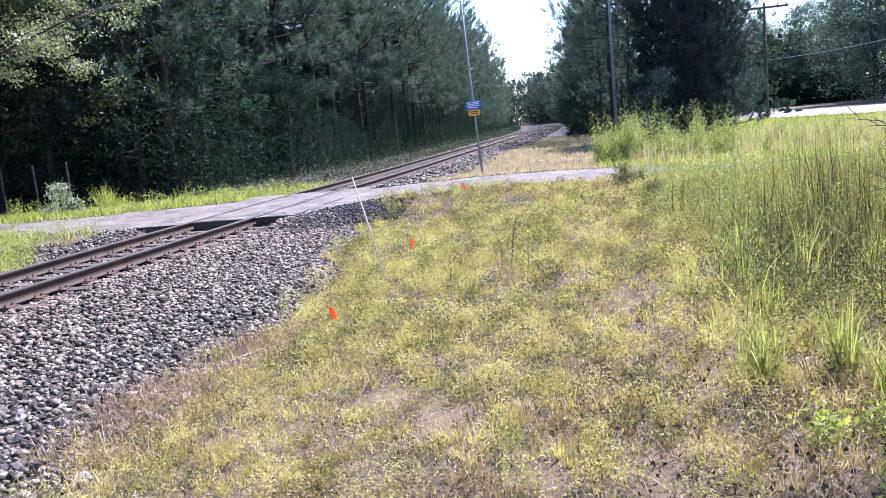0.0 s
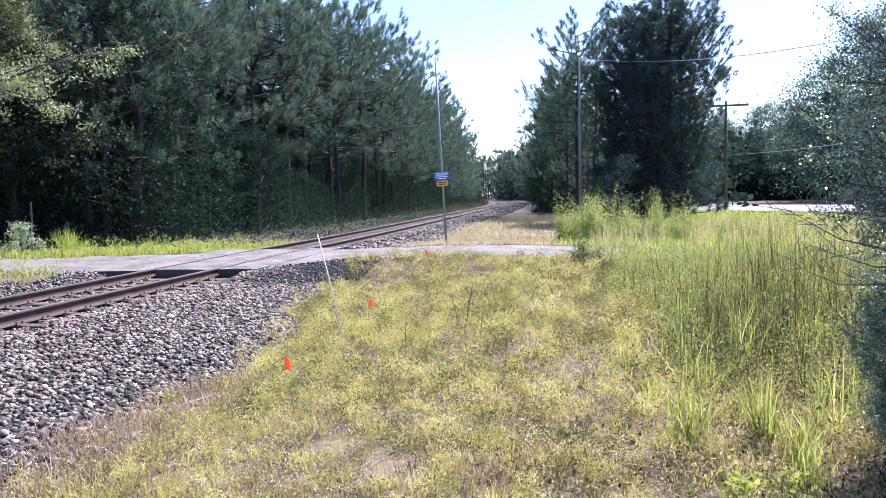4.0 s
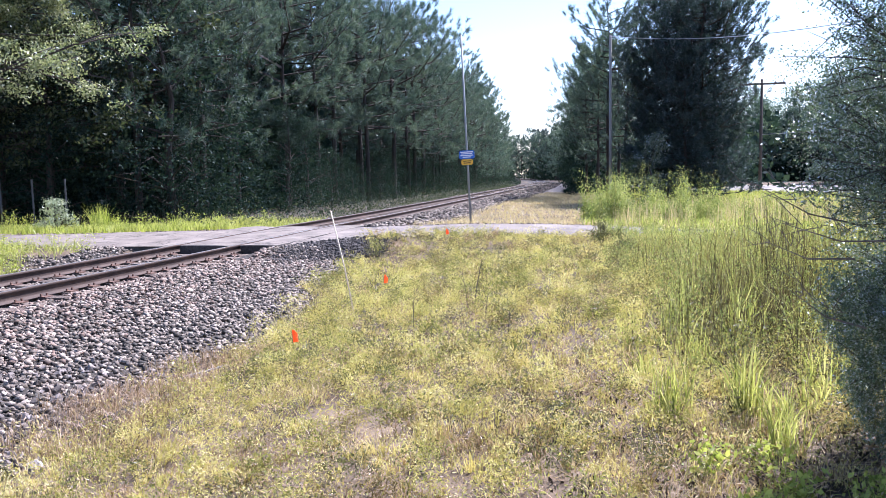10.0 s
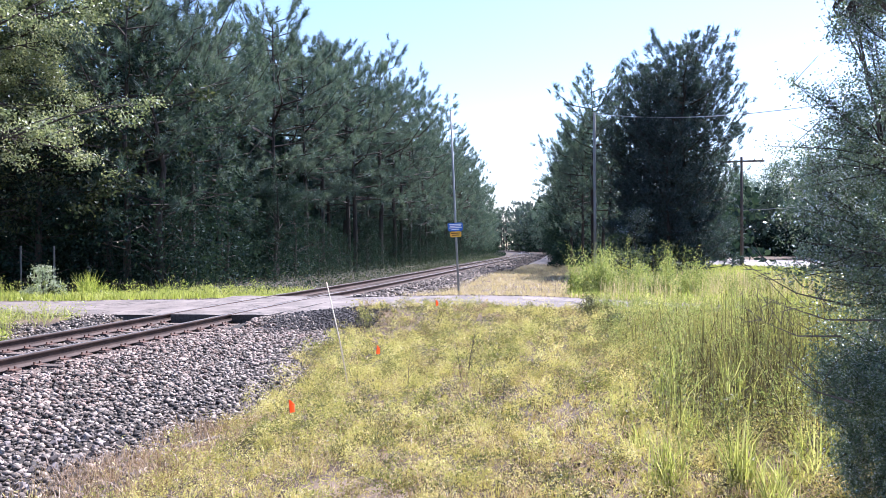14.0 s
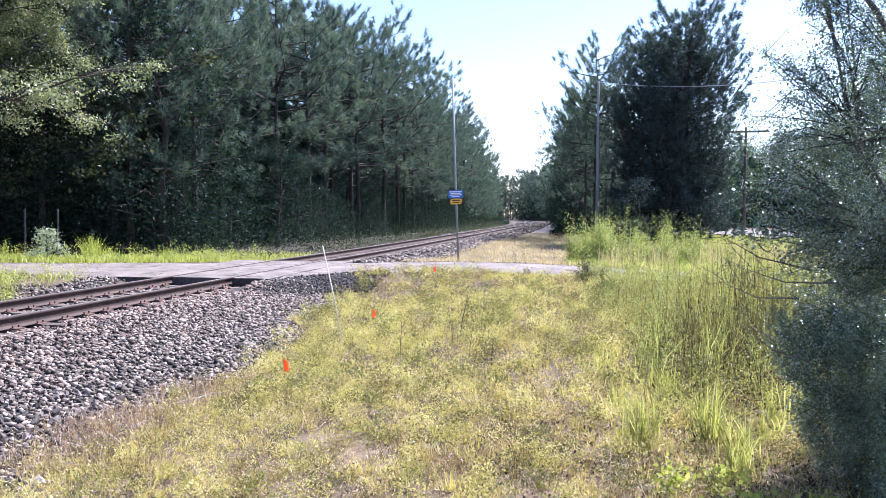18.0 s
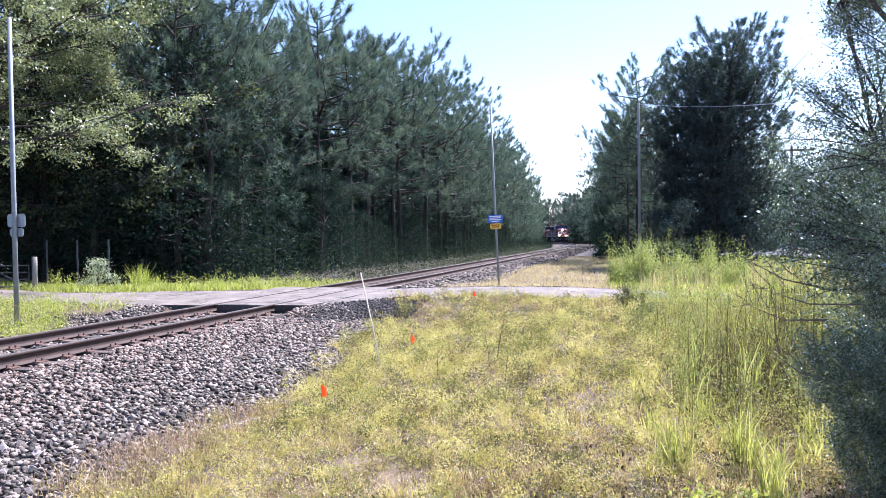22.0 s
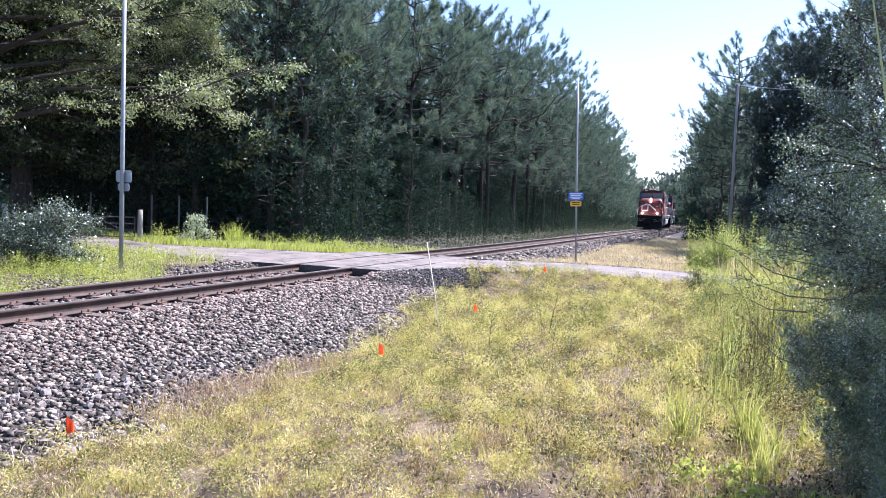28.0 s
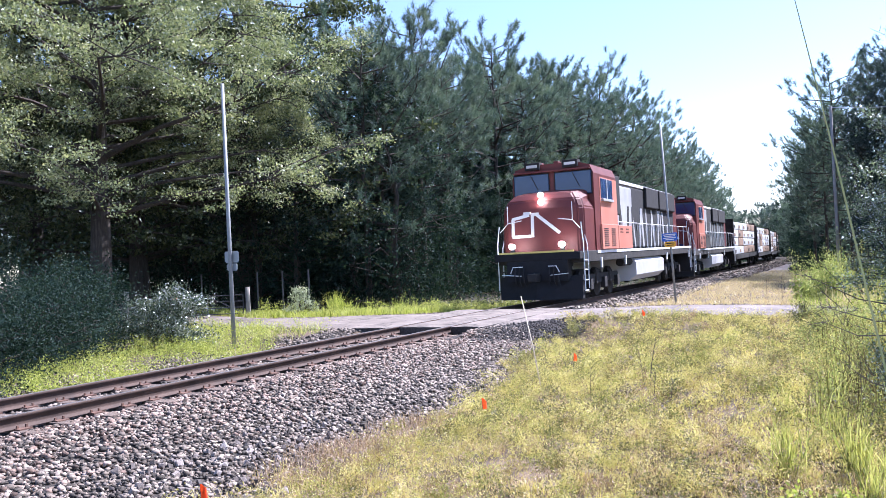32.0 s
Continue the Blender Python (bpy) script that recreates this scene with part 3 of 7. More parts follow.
# ---- poles, signs, flags ----


def sign_board(name, w, h, mat, parent, z, y, label, bars=()):
    bm = B()
    box(bm, -w / 2, w / 2, -0.004, 0.004, -h / 2, h / 2)
    bmesh.ops.bevel(bm, geom=[e for e in bm.edges if abs(e.verts[0].co.y - e.verts[1].co.y) > 0.001], offset=0.03, segments=3, affect="EDGES")
    ob = part(name, bm, mat, parent, label)
    ob.location = (0, y, z)
    for bw, bh, bx, bz, m2 in bars:
        b2 = part("lettering", box(B(), bx - bw / 2, bx + bw / 2, -0.0075, -0.0045, bz - bh / 2, bz + bh / 2), m2, ob)
    return ob


blue_post = thing("sign_post", pose(2.85, 28.26, land(2.85, 28.26).item(), 0, -2.2, 0), "tall leaning grey steel pole with blue and yellow signs", "sign post")
part("pole", tube(B(), [(0, 0, -0.4), (0, 0, 3.2), (0.02, 0, 6.75)], [0.040, 0.038, 0.033], 10), "galv", blue_post, smooth_shade=True)
sign_board("blue_sign", 0.56, 0.30, "sign_blue", blue_post, 2.52, -0.06, "blue crossing notice with white lines of writing", [(0.46, 0.035, 0, 0.09, "white"), (0.40, 0.03, 0, 0.03, "white"), (0.46, 0.03, 0, -0.03, "white"), (0.30, 0.03, 0, -0.09, "white")])
sign_board("yellow_sign", 0.42, 0.20, "sign_yellow", blue_post, 2.25, -0.06, "amber notice plate with dark writing", [(0.32, 0.03, 0, 0.04, "black"), (0.26, 0.03, 0, -0.03, "black")])

back_post = thing("sign_post", pose(-5.35, 14.25, land(-5.35, 14.25).item()), "tall grey steel pole with two signs seen from behind", "sign post")
part("pole", tube(B(), [(0, 0, -0.4), (0, 0, 3), (0, 0, 7.0)], [0.055, 0.052, 0.045], 10), "galv", back_post, smooth_shade=True)
sign_board("sign_plate", 0.50, 0.30, "sign_back", back_post, 2.42, 0.06, "bare grey back of a sign")
sign_board("sign_plate", 0.38, 0.19, "sign_back", back_post, 2.15, 0.06, "bare grey back of a smaller sign")
for z in (2.36, 2.48, 2.15):
    part("bolt", tube(B(), [(0, -0.07, z), (0, 0.075, z)], 0.012, 6), "galv", back_post)


def marker_flag(x, y, h, turn, seed):
    rg = random.Random(seed)
    z = land(x, y).item()
    ob = thing("marker_flag", pose(x, y, z, 0, rg.uniform(-5, 5), turn), "small orange-red plastic survey flag on a thin wire", "marker flag", "survey flags along the ballast")
    part("wire", tube(B(), [(0, 0, -0.05), (0, 0, h)], 0.002, 5), "steel_dark", ob)
    bm = B()
    n = 6
    g = [[bm.verts.new((0.064 * i / n, 0.022 * math.sin(2.4 * i / n + seed) * i / n, h - (0.155 - 0.06 * i / n) * j / 5 - 0.055 * (i / n) ** 1.3 + 0.004 * math.sin(3 * j + i))) for j in range(6)] for i in range(n + 1)]
    for i in range(n):
        for j in range(5):
            bm.faces.new((g[i][j], g[i + 1][j], g[i + 1][j + 1], g[i][j + 1]))
    part("flag", bm, "flag", ob)
    return ob


marker_flag(4.92, 8.4, 0.36, 15, 1)
marker_flag(4.44, 13.11, 0.44, 15, 2)
marker_flag(4.05, 19.5, 0.36, 40, 3)
marker_flag(3.95, 4.3, 0.34, 60, 4)

cane = tagged(part("bamboo_cane", tube(B(), [(4.86, 10.6, -0.56), (4.60, 10.9, 0.2), (4.275, 11.25, 1.01)], [0.012, 0.011, 0.009], 8), "stick", None, smooth_shade=True), "pale leaning bamboo cane stuck in the grass", "cane")
tagged(part("timber_strip", box(B(), -0.37, 0.37, -0.016, 0.016, 0, 0.022, 0.004), "post_wood", None), "weathered grey wooden strip lying on the ballast edge", "timber").matrix_world = pose(3.9, 8.04, land(3.9, 8.04).item() + 0.04, 0, -2, 63.4)


def utility_pole(x, y, h, r, label, arm=0.0, turn=0.0, mat="wood_pole"):
    z = land(x, y).item()
    ob = thing("utility_pole", pose(x, y, z, 0, 0, turn), label, "utility pole")
    part("pole", tube(B(), [(0, 0, -0.5), (0, 0, h * 0.5), (0, 0, h)], [r, r * 0.85, r * 0.7], 10), mat, ob, smooth_shade=True)
    if arm:
        part("crossarm", box(B(), -arm / 2, arm / 2, -0.17, -0.05, h - 0.45, h - 0.30), mat, ob)
        for s in (-1, 1):
            part("brace", tube(B(), [(s * arm * 0.28, -0.11, h - 0.45), (0, -0.12, h - 1.1)], 0.02, 5), "steel_dark", ob)
        for s in (-0.46, -0.28, 0.28, 0.46):
            part("insulator", tube(B(), [(s * arm, -0.11, h - 0.30), (s * arm, -0.11, h - 0.16)], [0.05, 0.035], 6), "steel_dark", ob)
    return ob


p1 = utility_pole(7.04, 51.6, 10.4, 0.105, "slender grey wooden utility pole before the pines")
p2 = utility_pole(17.8, 64.8, 8.5, 0.14, "dark wooden utility pole with a crossarm by the highway", 3.3, 0.0, "pole_dark")


def wire_run(a, b, sag, r=0.02):
    pts = []
    for k in range(15):
        s = k / 14
        p = Vector(a).lerp(Vector(b), s)
        p.z -= sag * 4 * s * (1 - s)
        pts.append(p)
    return tagged(part("overhead_wire", tube(B(), pts, r, 5), "wire", None), "thin sagging overhead wire strung between poles", "wire")


wire_run((7.04, 51.6, 9.6), (27.0, 33.0, 9.0), 1.3, 0.02)
wire_run((17.8, 64.8, 3.7), (36, 56, 6.5), 0.7, 0.02)

# Fence and gate at the edge of the wood.
for fx, fy in ((-14.85, 25.5), (-13.4, 25.5), (-11.95, 25.5), (-16.3, 25.4), (-18.0, 25.2)):
    z = land(fx, fy).item()
    tagged(part("fence_post", tube(B(), [(fx, fy, z - 0.2), (fx, fy, z + 1.0), (fx, fy, 1.53)], 0.035, 6), "steel_dark", None), "thin dark steel fence post before the wood", "fence post", "posts of the wood's fence")
tagged(part("gate_post", tube(B(), [(-13.0, 22.9, -0.7), (-13.0, 22.9, 0.2), (-13.0, 22.9, 0.95)], [0.10, 0.095, 0.09], 10), "post_wood", None, smooth_shade=True), "weathered round wooden gate post by the lane", "gate post", "posts of the field gate")
tagged(part("gate_post", tube(B(), [(-17.2, 20.4, -0.7), (-17.2, 20.4, 0.3), (-17.2, 20.4, 1.0)], [0.11, 0.1, 0.1], 10), "post_wood", None, smooth_shade=True), "weathered round wooden gate post by the lane", "gate post", "posts of the field gate")
gate = thing("field_gate", pose(-13.12, 22.82, -0.35, 0, 0, 210), "dark tubular steel field gate, closed", "gate")
for z in (0.25, 0.5, 0.75, 1.0):
    part("rail", tube(B(), [(0.05, 0, z), (4.4, 0, z)], 0.022, 6), "steel_dark", gate)
for x in (0.05, 1.5, 2.9, 4.4):
    part("upright", tube(B(), [(x, 0, 0.2), (x, 0, 1.02)], 0.022, 6), "steel_dark", gate)
part("brace", tube(B(), [(0.05, 0, 0.25), (1.5, 0, 1.0)], 0.018, 6), "steel_dark", gate)

# ---- plants ----


def frames_of(n, rng, up=0.0):
    """n random orthonormal pairs of directions."""
    a = rng.normal(size=(n, 3))
    a[:, 2] += up
    a /= np.linalg.norm(a, axis=1, keepdims=True)
    b = np.cross(a, rng.normal(size=(n, 3)))
    b /= np.linalg.norm(b, axis=1, keepdims=True)
    return a, b


def leaf_quads(centres, length, width, rng, up=0.0):
    """Diamond leaves at centres."""
    n = len(centres)
    a, b = frames_of(n, rng, up)
    ln, wd = (length * rng.uniform(0.6, 1.3, (n, 1))), (width * rng.uniform(0.6, 1.3, (n, 1)))
    v = np.stack([centres - a * ln / 2, centres + b * wd / 2, centres + a * ln / 2, centres - b * wd / 2], 1).reshape(-1, 3)
    return v, np.arange(4 * n).reshape(-1, 4)


def needle_puffs(centres, axes, rng, per=40, length=0.30, width=0.04):
    """Bottle-brush ends: slim needles that stand out round the end of a twig."""
    n = len(centres)
    ax = np.repeat(axes, per, 0)
    c = np.repeat(centres, per, 0) + ax * rng.uniform(-0.9, 0.2, (n * per, 1)) * length
    d = ax * 0.5 + rng.normal(size=(n * per, 3)) * 0.5
    d /= np.linalg.norm(d, axis=1, keepdims=True)
    s = np.cross(d, rng.normal(size=(n * per, 3)))
    s /= np.linalg.norm(s, axis=1, keepdims=True)
    ln = length * rng.uniform(0.6, 1.2, (n * per, 1)) * np.repeat(rng.uniform(0.75, 1.25, n), per)[:, None]
    w = width * rng.uniform(0.6, 1.3, (n * per, 1))
    v = np.stack([c - s * w * 0.5, c + s * w * 0.5, c + d * ln], 1).reshape(-1, 3)
    return v, np.arange(3 * n * per).reshape(-1, 3)


def blades(x, y, z, h, w, rng, lean=0.35, bend=0.5):
    """Grass blades of two segments, from arrays."""
    n = len(x)
    t = rng.uniform(0, 2 * np.pi, n)
    d = np.stack([np.cos(t), np.sin(t), 0 * t], 1)
    t2 = rng.uniform(0, 2 * np.pi, n)
    s = np.stack([np.cos(t2), np.sin(t2), 0 * t], 1)
    b0 = np.stack([x, y, z], 1)
    le = (np.abs(rng.normal(0, lean, n)) * h)[:, None]
    up = np.zeros((n, 3))
    up[:, 2] = h
    mid = b0 + up * 0.55 + d * le * 0.35
    tip = b0 + up * (1 - 0.25 * bend * rng.uniform(0, 1, (n, 1))) + d * le
    ww = (w * rng.uniform(0.6, 1.4, n))[:, None]
    v = np.stack([b0 - s * ww / 2, b0 + s * ww / 2, mid + s * ww * 0.42, tip, mid - s * ww * 0.42], 1).reshape(-1, 3)
    k = np.arange(n)[:, None] * 5
    f = np.concatenate([k + np.array([[0, 1, 2, 4]]), k + np.array([[4, 2, 3, 3]])], 0)
    return v, k, n


def blade_mesh(name, sets, mat):
    """Joins sets of blades into one mesh of triangles."""
    vs, fs, base = [], [], 0
    for v, k, n in sets:
        vs.append(v)
        fs.append(np.concatenate([k + np.array([[0, 1, 2]]), k + np.array([[0, 2, 4]]), k + np.array([[4, 2, 3]])], 0) + base)
        base += len(v)
    return mesh_of(name, np.concatenate(vs), np.concatenate(fs), [mat])


def stuff(name, me, label, category):
    return tagged(new(name, me), label, category, kind="stuff")


def pine_meshes(h, seed, limbs, subs, per, crown_from, spread, length, wide, mat="needles", low=(0.5, 0.8, 1.05, 0.85, 0.5, 0.16), inner=0.38):
    """Trunk, uneven limbs with side twigs, and a bottle-brush of needles at the end of every twig."""
    rng = np.random.default_rng(seed)
    rg = random.Random(seed)
    bm = B()
    bend = [Vector((rg.uniform(-0.3, 0.3) * k / 6, rg.uniform(-0.3, 0.3) * k / 6, h * k / 6)) for k in range(7)]
    bend[0] = Vector((0, 0, -0.4))
    r0 = 0.012 * h + 0.02
    tube(bm, bend, [r0 * (1 - 0.85 * k / 6) for k in range(7)], 8)

    def on_trunk(s):
        k = min(int(s * 6), 5)
        return bend[k].lerp(bend[k + 1], s * 6 - k)
    cs, ds = [], []
    a = rg.uniform(0, 6)
    for i in range(limbs):
        s = crown_from + (0.985 - crown_from) * ((i + rg.random()) / limbs) ** 0.92
        q = (s - crown_from) / (1 - crown_from)
        reach = h * spread * float(np.interp(q, [0, 0.12, 0.4, 0.7, 0.9, 1.0], low)) * rg.choice((0.55, 0.8, 0.95, 1.0, 1.12, 1.25)) + 0.25
        a += 2.4 + rg.uniform(-0.5, 0.5)
        p0 = on_trunk(s)
        rise = rg.uniform(-0.1, 0.35) + 0.65 * q
        out, side = Vector((math.cos(a), math.sin(a), 0)), Vector((-math.sin(a), math.cos(a), 0))
        p1 = p0 + (out + Vector((0, 0, rise * 0.4))) * reach * 0.55 + side * rg.uniform(-0.1, 0.1) * reach
        p2 = p0 + (out + Vector((0, 0, rise))) * reach + side * rg.uniform(-0.2, 0.2) * reach
        tube(bm, [p0, p1, p2], [0.025 + 0.012 * reach, 0.018 + 0.006 * reach, 0.012], 3, caps=False)
        for j in range(max(2, int(subs * (0.45 + 0.6 * reach / (h * spread))))):
            w = 1.0 if j == 0 else inner + (1 - inner) * rg.random() ** 0.55
            base = p0.lerp(p1, w / 0.55) if w < 0.55 else p1.lerp(p2, (w - 0.55) / 0.45)
            off = (side * rg.uniform(-0.34, 0.34) + out * rg.uniform(-0.05, 0.15)) * reach * (0.35 + 0.65 * (1 - abs(w - 0.7))) + Vector((0, 0, rg.uniform(-0.25, 0.85))) * (0.35 + 0.14 * reach)
            e = base + off
            if j and rg.random() < 0.3:
                tube(bm, [base, e], [0.012, 0.006], 3, caps=False)
            cs.append(e)
            ds.append((out * 0.5 + off * 0.5 + Vector((0, 0, 0.85))).normalized())
    for k in range(4):
        cs.append(on_trunk(0.995) + Vector((rg.uniform(-0.2, 0.2), rg.uniform(-0.2, 0.2), rg.uniform(-0.3, 0.35))))
        ds.append(Vector((rg.uniform(-0.3, 0.3), rg.uniform(-0.3, 0.3), 1)).normalized())
    v, f = needle_puffs(np.array(cs), np.array(ds), rng, per, length, wide)
    tm = bpy.data.meshes.new("trunk")
    bm.to_mesh(tm)
    bm.free()
    tm.materials.append(M["bark"])
    return tm, mesh_of("crown", v, f, [M[mat]])


def oak_meshes(h, seed, limbs, subs, pads, per, reach, leaf, mat="oak_leaf", low=0.16):
    """A spreading oak: long limbs that rise and droop, side branches, and flat pads of leaves at their ends."""
    rng = np.random.default_rng(seed)
    rg = random.Random(seed)
    bm = B()
    r0 = 0.024 * h
    trunk = [Vector((0, 0, -0.4)), Vector((0.1, 0.05, h * 0.2)), Vector((0.3, -0.1, h * 0.5)), Vector((0.1, 0.2, h * 0.92))]
    tube(bm, trunk, [r0 * 1.2, r0 * 0.9, r0 * 0.6, r0 * 0.15], 10)
    cs, rs = [], []
    a = rg.uniform(0, 6)
    for i in range(limbs):
        s = low + (0.93 - low) * (i + rg.random()) / limbs
        k = s * 3.25
        j = min(int(k), 2)
        p0 = trunk[j].lerp(trunk[j + 1], min(k - j, 1.0))
        a += 2.4 + rg.uniform(-0.4, 0.4)
        ln = reach * float(np.interp(s, [low, 0.3, 0.5, 0.75, 1.0], [0.85, 1.0, 0.95, 0.72, 0.3])) * rg.uniform(0.72, 1.06)
        out, side = Vector((math.cos(a), math.sin(a), 0)), Vector((-math.sin(a), math.cos(a), 0))
        rise, droop = rg.uniform(0.10, 0.34), rg.uniform(-0.10, 0.12)
        pts = [p0, p0 + out * ln * 0.35 + Vector((0, 0, rise * ln * 0.30)), p0 + out * ln * 0.7 + side * rg.uniform(-0.1, 0.1) * ln + Vector((0, 0, rise * ln * 0.48)), p0 + out * ln + side * rg.uniform(-0.15, 0.15) * ln + Vector((0, 0, (rise * 0.5 + droop) * ln))]
        tube(bm, pts, [0.035 + 0.008 * ln, 0.028 + 0.005 * ln, 0.02 + 0.002 * ln, 0.010], 6, caps=False)
        for b in range(subs):
            w = 0.18 + 0.82 * rg.random() ** 0.8
            q = min(int(w * 3), 2)
            base = pts[q].lerp(pts[q + 1], w * 3 - q)
            d = out * rg.uniform(0.1, 0.9) + side * rg.choice((-1, 1)) * rg.uniform(0.3, 1.0) + Vector((0, 0, rg.uniform(-0.45, 0.45)))
            e = base + d.normalized() * ln * rg.uniform(0.10, 0.26)
            tube(bm, [base, base.lerp(e, 0.5) + Vector((0, 0, 0.1)), e], [0.025, 0.016, 0.006], 4, caps=False)
            for c in range(pads if s < 0.5 else 2 * pads):
                g = base.lerp(e, rg.uniform(0.45, 1.1)) + Vector((rg.uniform(-0.4, 0.4), rg.uniform(-0.4, 0.4), rg.uniform(-0.3, 0.2)))
                cs.append(g)
                rs.append(rg.uniform(0.28, 0.62))
    c, r = np.repeat(np.array(cs), per, 0), np.repeat(np.array(rs), per)[:, None]
    c = c + rng.normal(size=c.shape) * np.array([0.55, 0.55, 0.24]) * r
    v, f = leaf_quads(c, leaf, leaf * 0.55, rng)
    tm = bpy.data.meshes.new("trunk")
    bm.to_mesh(tm)
    bm.free()
    tm.materials.append(M["bark"])
    return tm, mesh_of("crown", v, f, [M[mat]])


def leaf_tree_meshes(h, seed, leaves=9000, leaf=0.16, spread=0.42, crown_from=0.22, mat="oak_leaf", clumps=110, puff=0.075, inner=0.35):
    rng = np.random.default_rng(seed)
    rg = random.Random(seed)
    bm = B()
    r0 = 0.018 * h + 0.03
    trunk = [Vector((0, 0, -0.4)), Vector((rg.uniform(-.2, .2), rg.uniform(-.2, .2), h * 0.25)), Vector((rg.uniform(-.4, .4), rg.uniform(-.4, .4), h * 0.5)), Vector((rg.uniform(-.5, .5), rg.uniform(-.5, .5), h * 0.85))]
    tube(bm, trunk, [r0, r0 * 0.8, r0 * 0.55, r0 * 0.15], 9)
    cs = []
    for i in range(clumps):
        s = rg.uniform(crown_from, 1.0)
        k = s * 3.4
        j = min(int(k), 2)
        p0 = trunk[j].lerp(trunk[j + 1], min(k - j, 1.0))
        a = rg.uniform(0, 2 * math.pi)
        q = (s - crown_from) / (1 - crown_from)
        reach = h * spread * math.sin(math.pi * (0.22 + 0.74 * q)) ** 0.8 * rg.uniform(inner, 1.1)
        p2 = Vector((p0.x + math.cos(a) * reach, p0.y + math.sin(a) * reach, h * s + rg.uniform(-0.05, 0.03) * h))
        p1 = p0.lerp(p2, 0.5) + Vector((0, 0, rg.uniform(0.0, 0.06) * h))
        if i % 4 == 0:
            tube(bm, [p0, p1, p2], [0.03 + 0.010 * reach, 0.02 + 0.005 * reach, 0.008], 5, caps=False)
        m = leaves // clumps
        r = rg.uniform(0.5, 1.1) * h * puff
        cs.append(np.array(p2) + rng.normal(size=(m, 3)) * np.array([r, r, r * 0.6]) * rng.uniform(0.3, 1.0, (m, 1)))
    c = np.concatenate(cs)
    v, f = leaf_quads(c, leaf, leaf * 0.55, rng, up=0.0)
    tm = bpy.data.meshes.new("trunk")
    bm.to_mesh(tm)
    bm.free()
    tm.materials.append(M["bark"])
    return tm, mesh_of("crown", v, f, [M[mat]])


def plant_tree(name, meshes, x, y, turn, scale, label, group=""):
    ob = thing(name, pose(x, y, land(x, y).item(), 0, 0, turn), label, "tree", group)
    for n, me in zip(("trunk", "crown"), meshes):
        p = new(n, me)
        p.parent = ob
        p.scale = (scale, scale, scale)
    return ob


PINES = [pine_meshes(15, sd, 36, 13, 66, cf, sp, 0.36, 0.024) for sd, cf, sp in ((11, 0.30, 0.25), (12, 0.24, 0.27), (13, 0.38, 0.24), (14, 0.20, 0.28), (19, 0.33, 0.22))]
MID_PINES = [pine_meshes(15, sd, 28, 11, 30, cf, 0.26, 0.42, 0.048) for sd, cf in ((17, 0.22), (18, 0.28))]
DENSE = [pine_meshes(15, sd, 92, 15, 48, 0.03, 0.185, 0.36, 0.034, "needles_dark", (0.9, 0.95, 0.95, 1.05, 0.85, 0.35), 0.08) for sd in (15, 16)]
# Pines for the bend: distant shade is put into their darker needle colour.
SHADED_PINES = [pine_meshes(15, sd, 30, 11, 22, 0.05, 0.24, 0.55, 0.08, "needles_dark") for sd in (24, 25)]
FAR_PINES = [pine_meshes(15, sd, 26, 10, 20, cf, 0.24, 0.55, 0.07) for sd, cf in ((21, 0.10), (22, 0.06), (23, 0.2))]
BROAD_FAR = [leaf_tree_meshes(11, 33, 12000, 0.24, 0.36, 0.05, "needles", 150, 0.085, 0.12), leaf_tree_meshes(13, 34, 13000, 0.25, 0.40, 0.05, "needles", 150, 0.085, 0.12)]
# These trees take the near-black leaf, with the wood's shade in its colour.
BROAD = [leaf_tree_meshes(11, 31, 6000, 0.20, 0.36, 0.06, "shaded_brush_leaf", 130), leaf_tree_meshes(13, 32, 6500, 0.20, 0.38, 0.06, "shaded_brush_leaf", 130)]

# The wood along the far side of the line.
rng = random.Random(41)
PINE_LABEL = "tall pine with dark green needles at the wood's edge"
def wood_top(y):
    """How tall the pines of the wood's edge grow along the line, in tree lengths of 15 m."""
    return float(np.interp(y, [30, 45, 58, 70, 100, 140, 175, 200], [0.98, 1.10, 1.26, 1.11, 1.10, 1.08, 0.77, 0.64]))


for k in range(64):
    y = 31 + 4.3 * k + rng.uniform(-1.2, 1.2)
    u = -8.3 - rng.uniform(0, 1.8) - 2.5 * max(0, 1 - (y - 31) / 12)
    x = xc(y).item() + u
    sc = wood_top(y) * rng.choice((0.82, 0.9, 0.97, 1.0, 1.0))
    plant_tree("pine_tree", rng.choice(FAR_PINES if y > 120 else PINES), x, y, rng.uniform(0, 360), sc, PINE_LABEL, "pines along the railway")
for k in range(30):
    y = 34 + 5.0 * k + rng.uniform(-1.5, 1.5)
    x = xc(y).item() - 14.5 - rng.uniform(0, 3)
    plant_tree("pine_tree", rng.choice(FAR_PINES if y > 95 else MID_PINES), x, y, rng.uniform(0, 360), wood_top(y) * rng.uniform(0.88, 1.02), PINE_LABEL, "pines along the railway")
for k in range(18):
    y = 32 + 5.2 * k + rng.uniform(-1.5, 1.5)
    plant_tree("pine_tree", rng.choice(PINES), xc(y).item() - 11.6 - rng.uniform(0, 1.2), y, rng.uniform(0, 360), wood_top(y) * rng.uniform(0.78, 0.95), PINE_LABEL, "pines along the railway")
for k in range(26):
    y = 31 + 3.3 * k + rng.uniform(-1.2, 1.2)
    plant_tree("broadleaf_tree", BROAD[k % 2], xc(y).item() - 7.6 - rng.uniform(0, 1.6) - 2.0 * max(0, 1 - (y - 31) / 12), y, rng.uniform(0, 360), rng.uniform(0.25, 0.5), "dark shaded sapling at the wood's edge", "saplings of the wood")
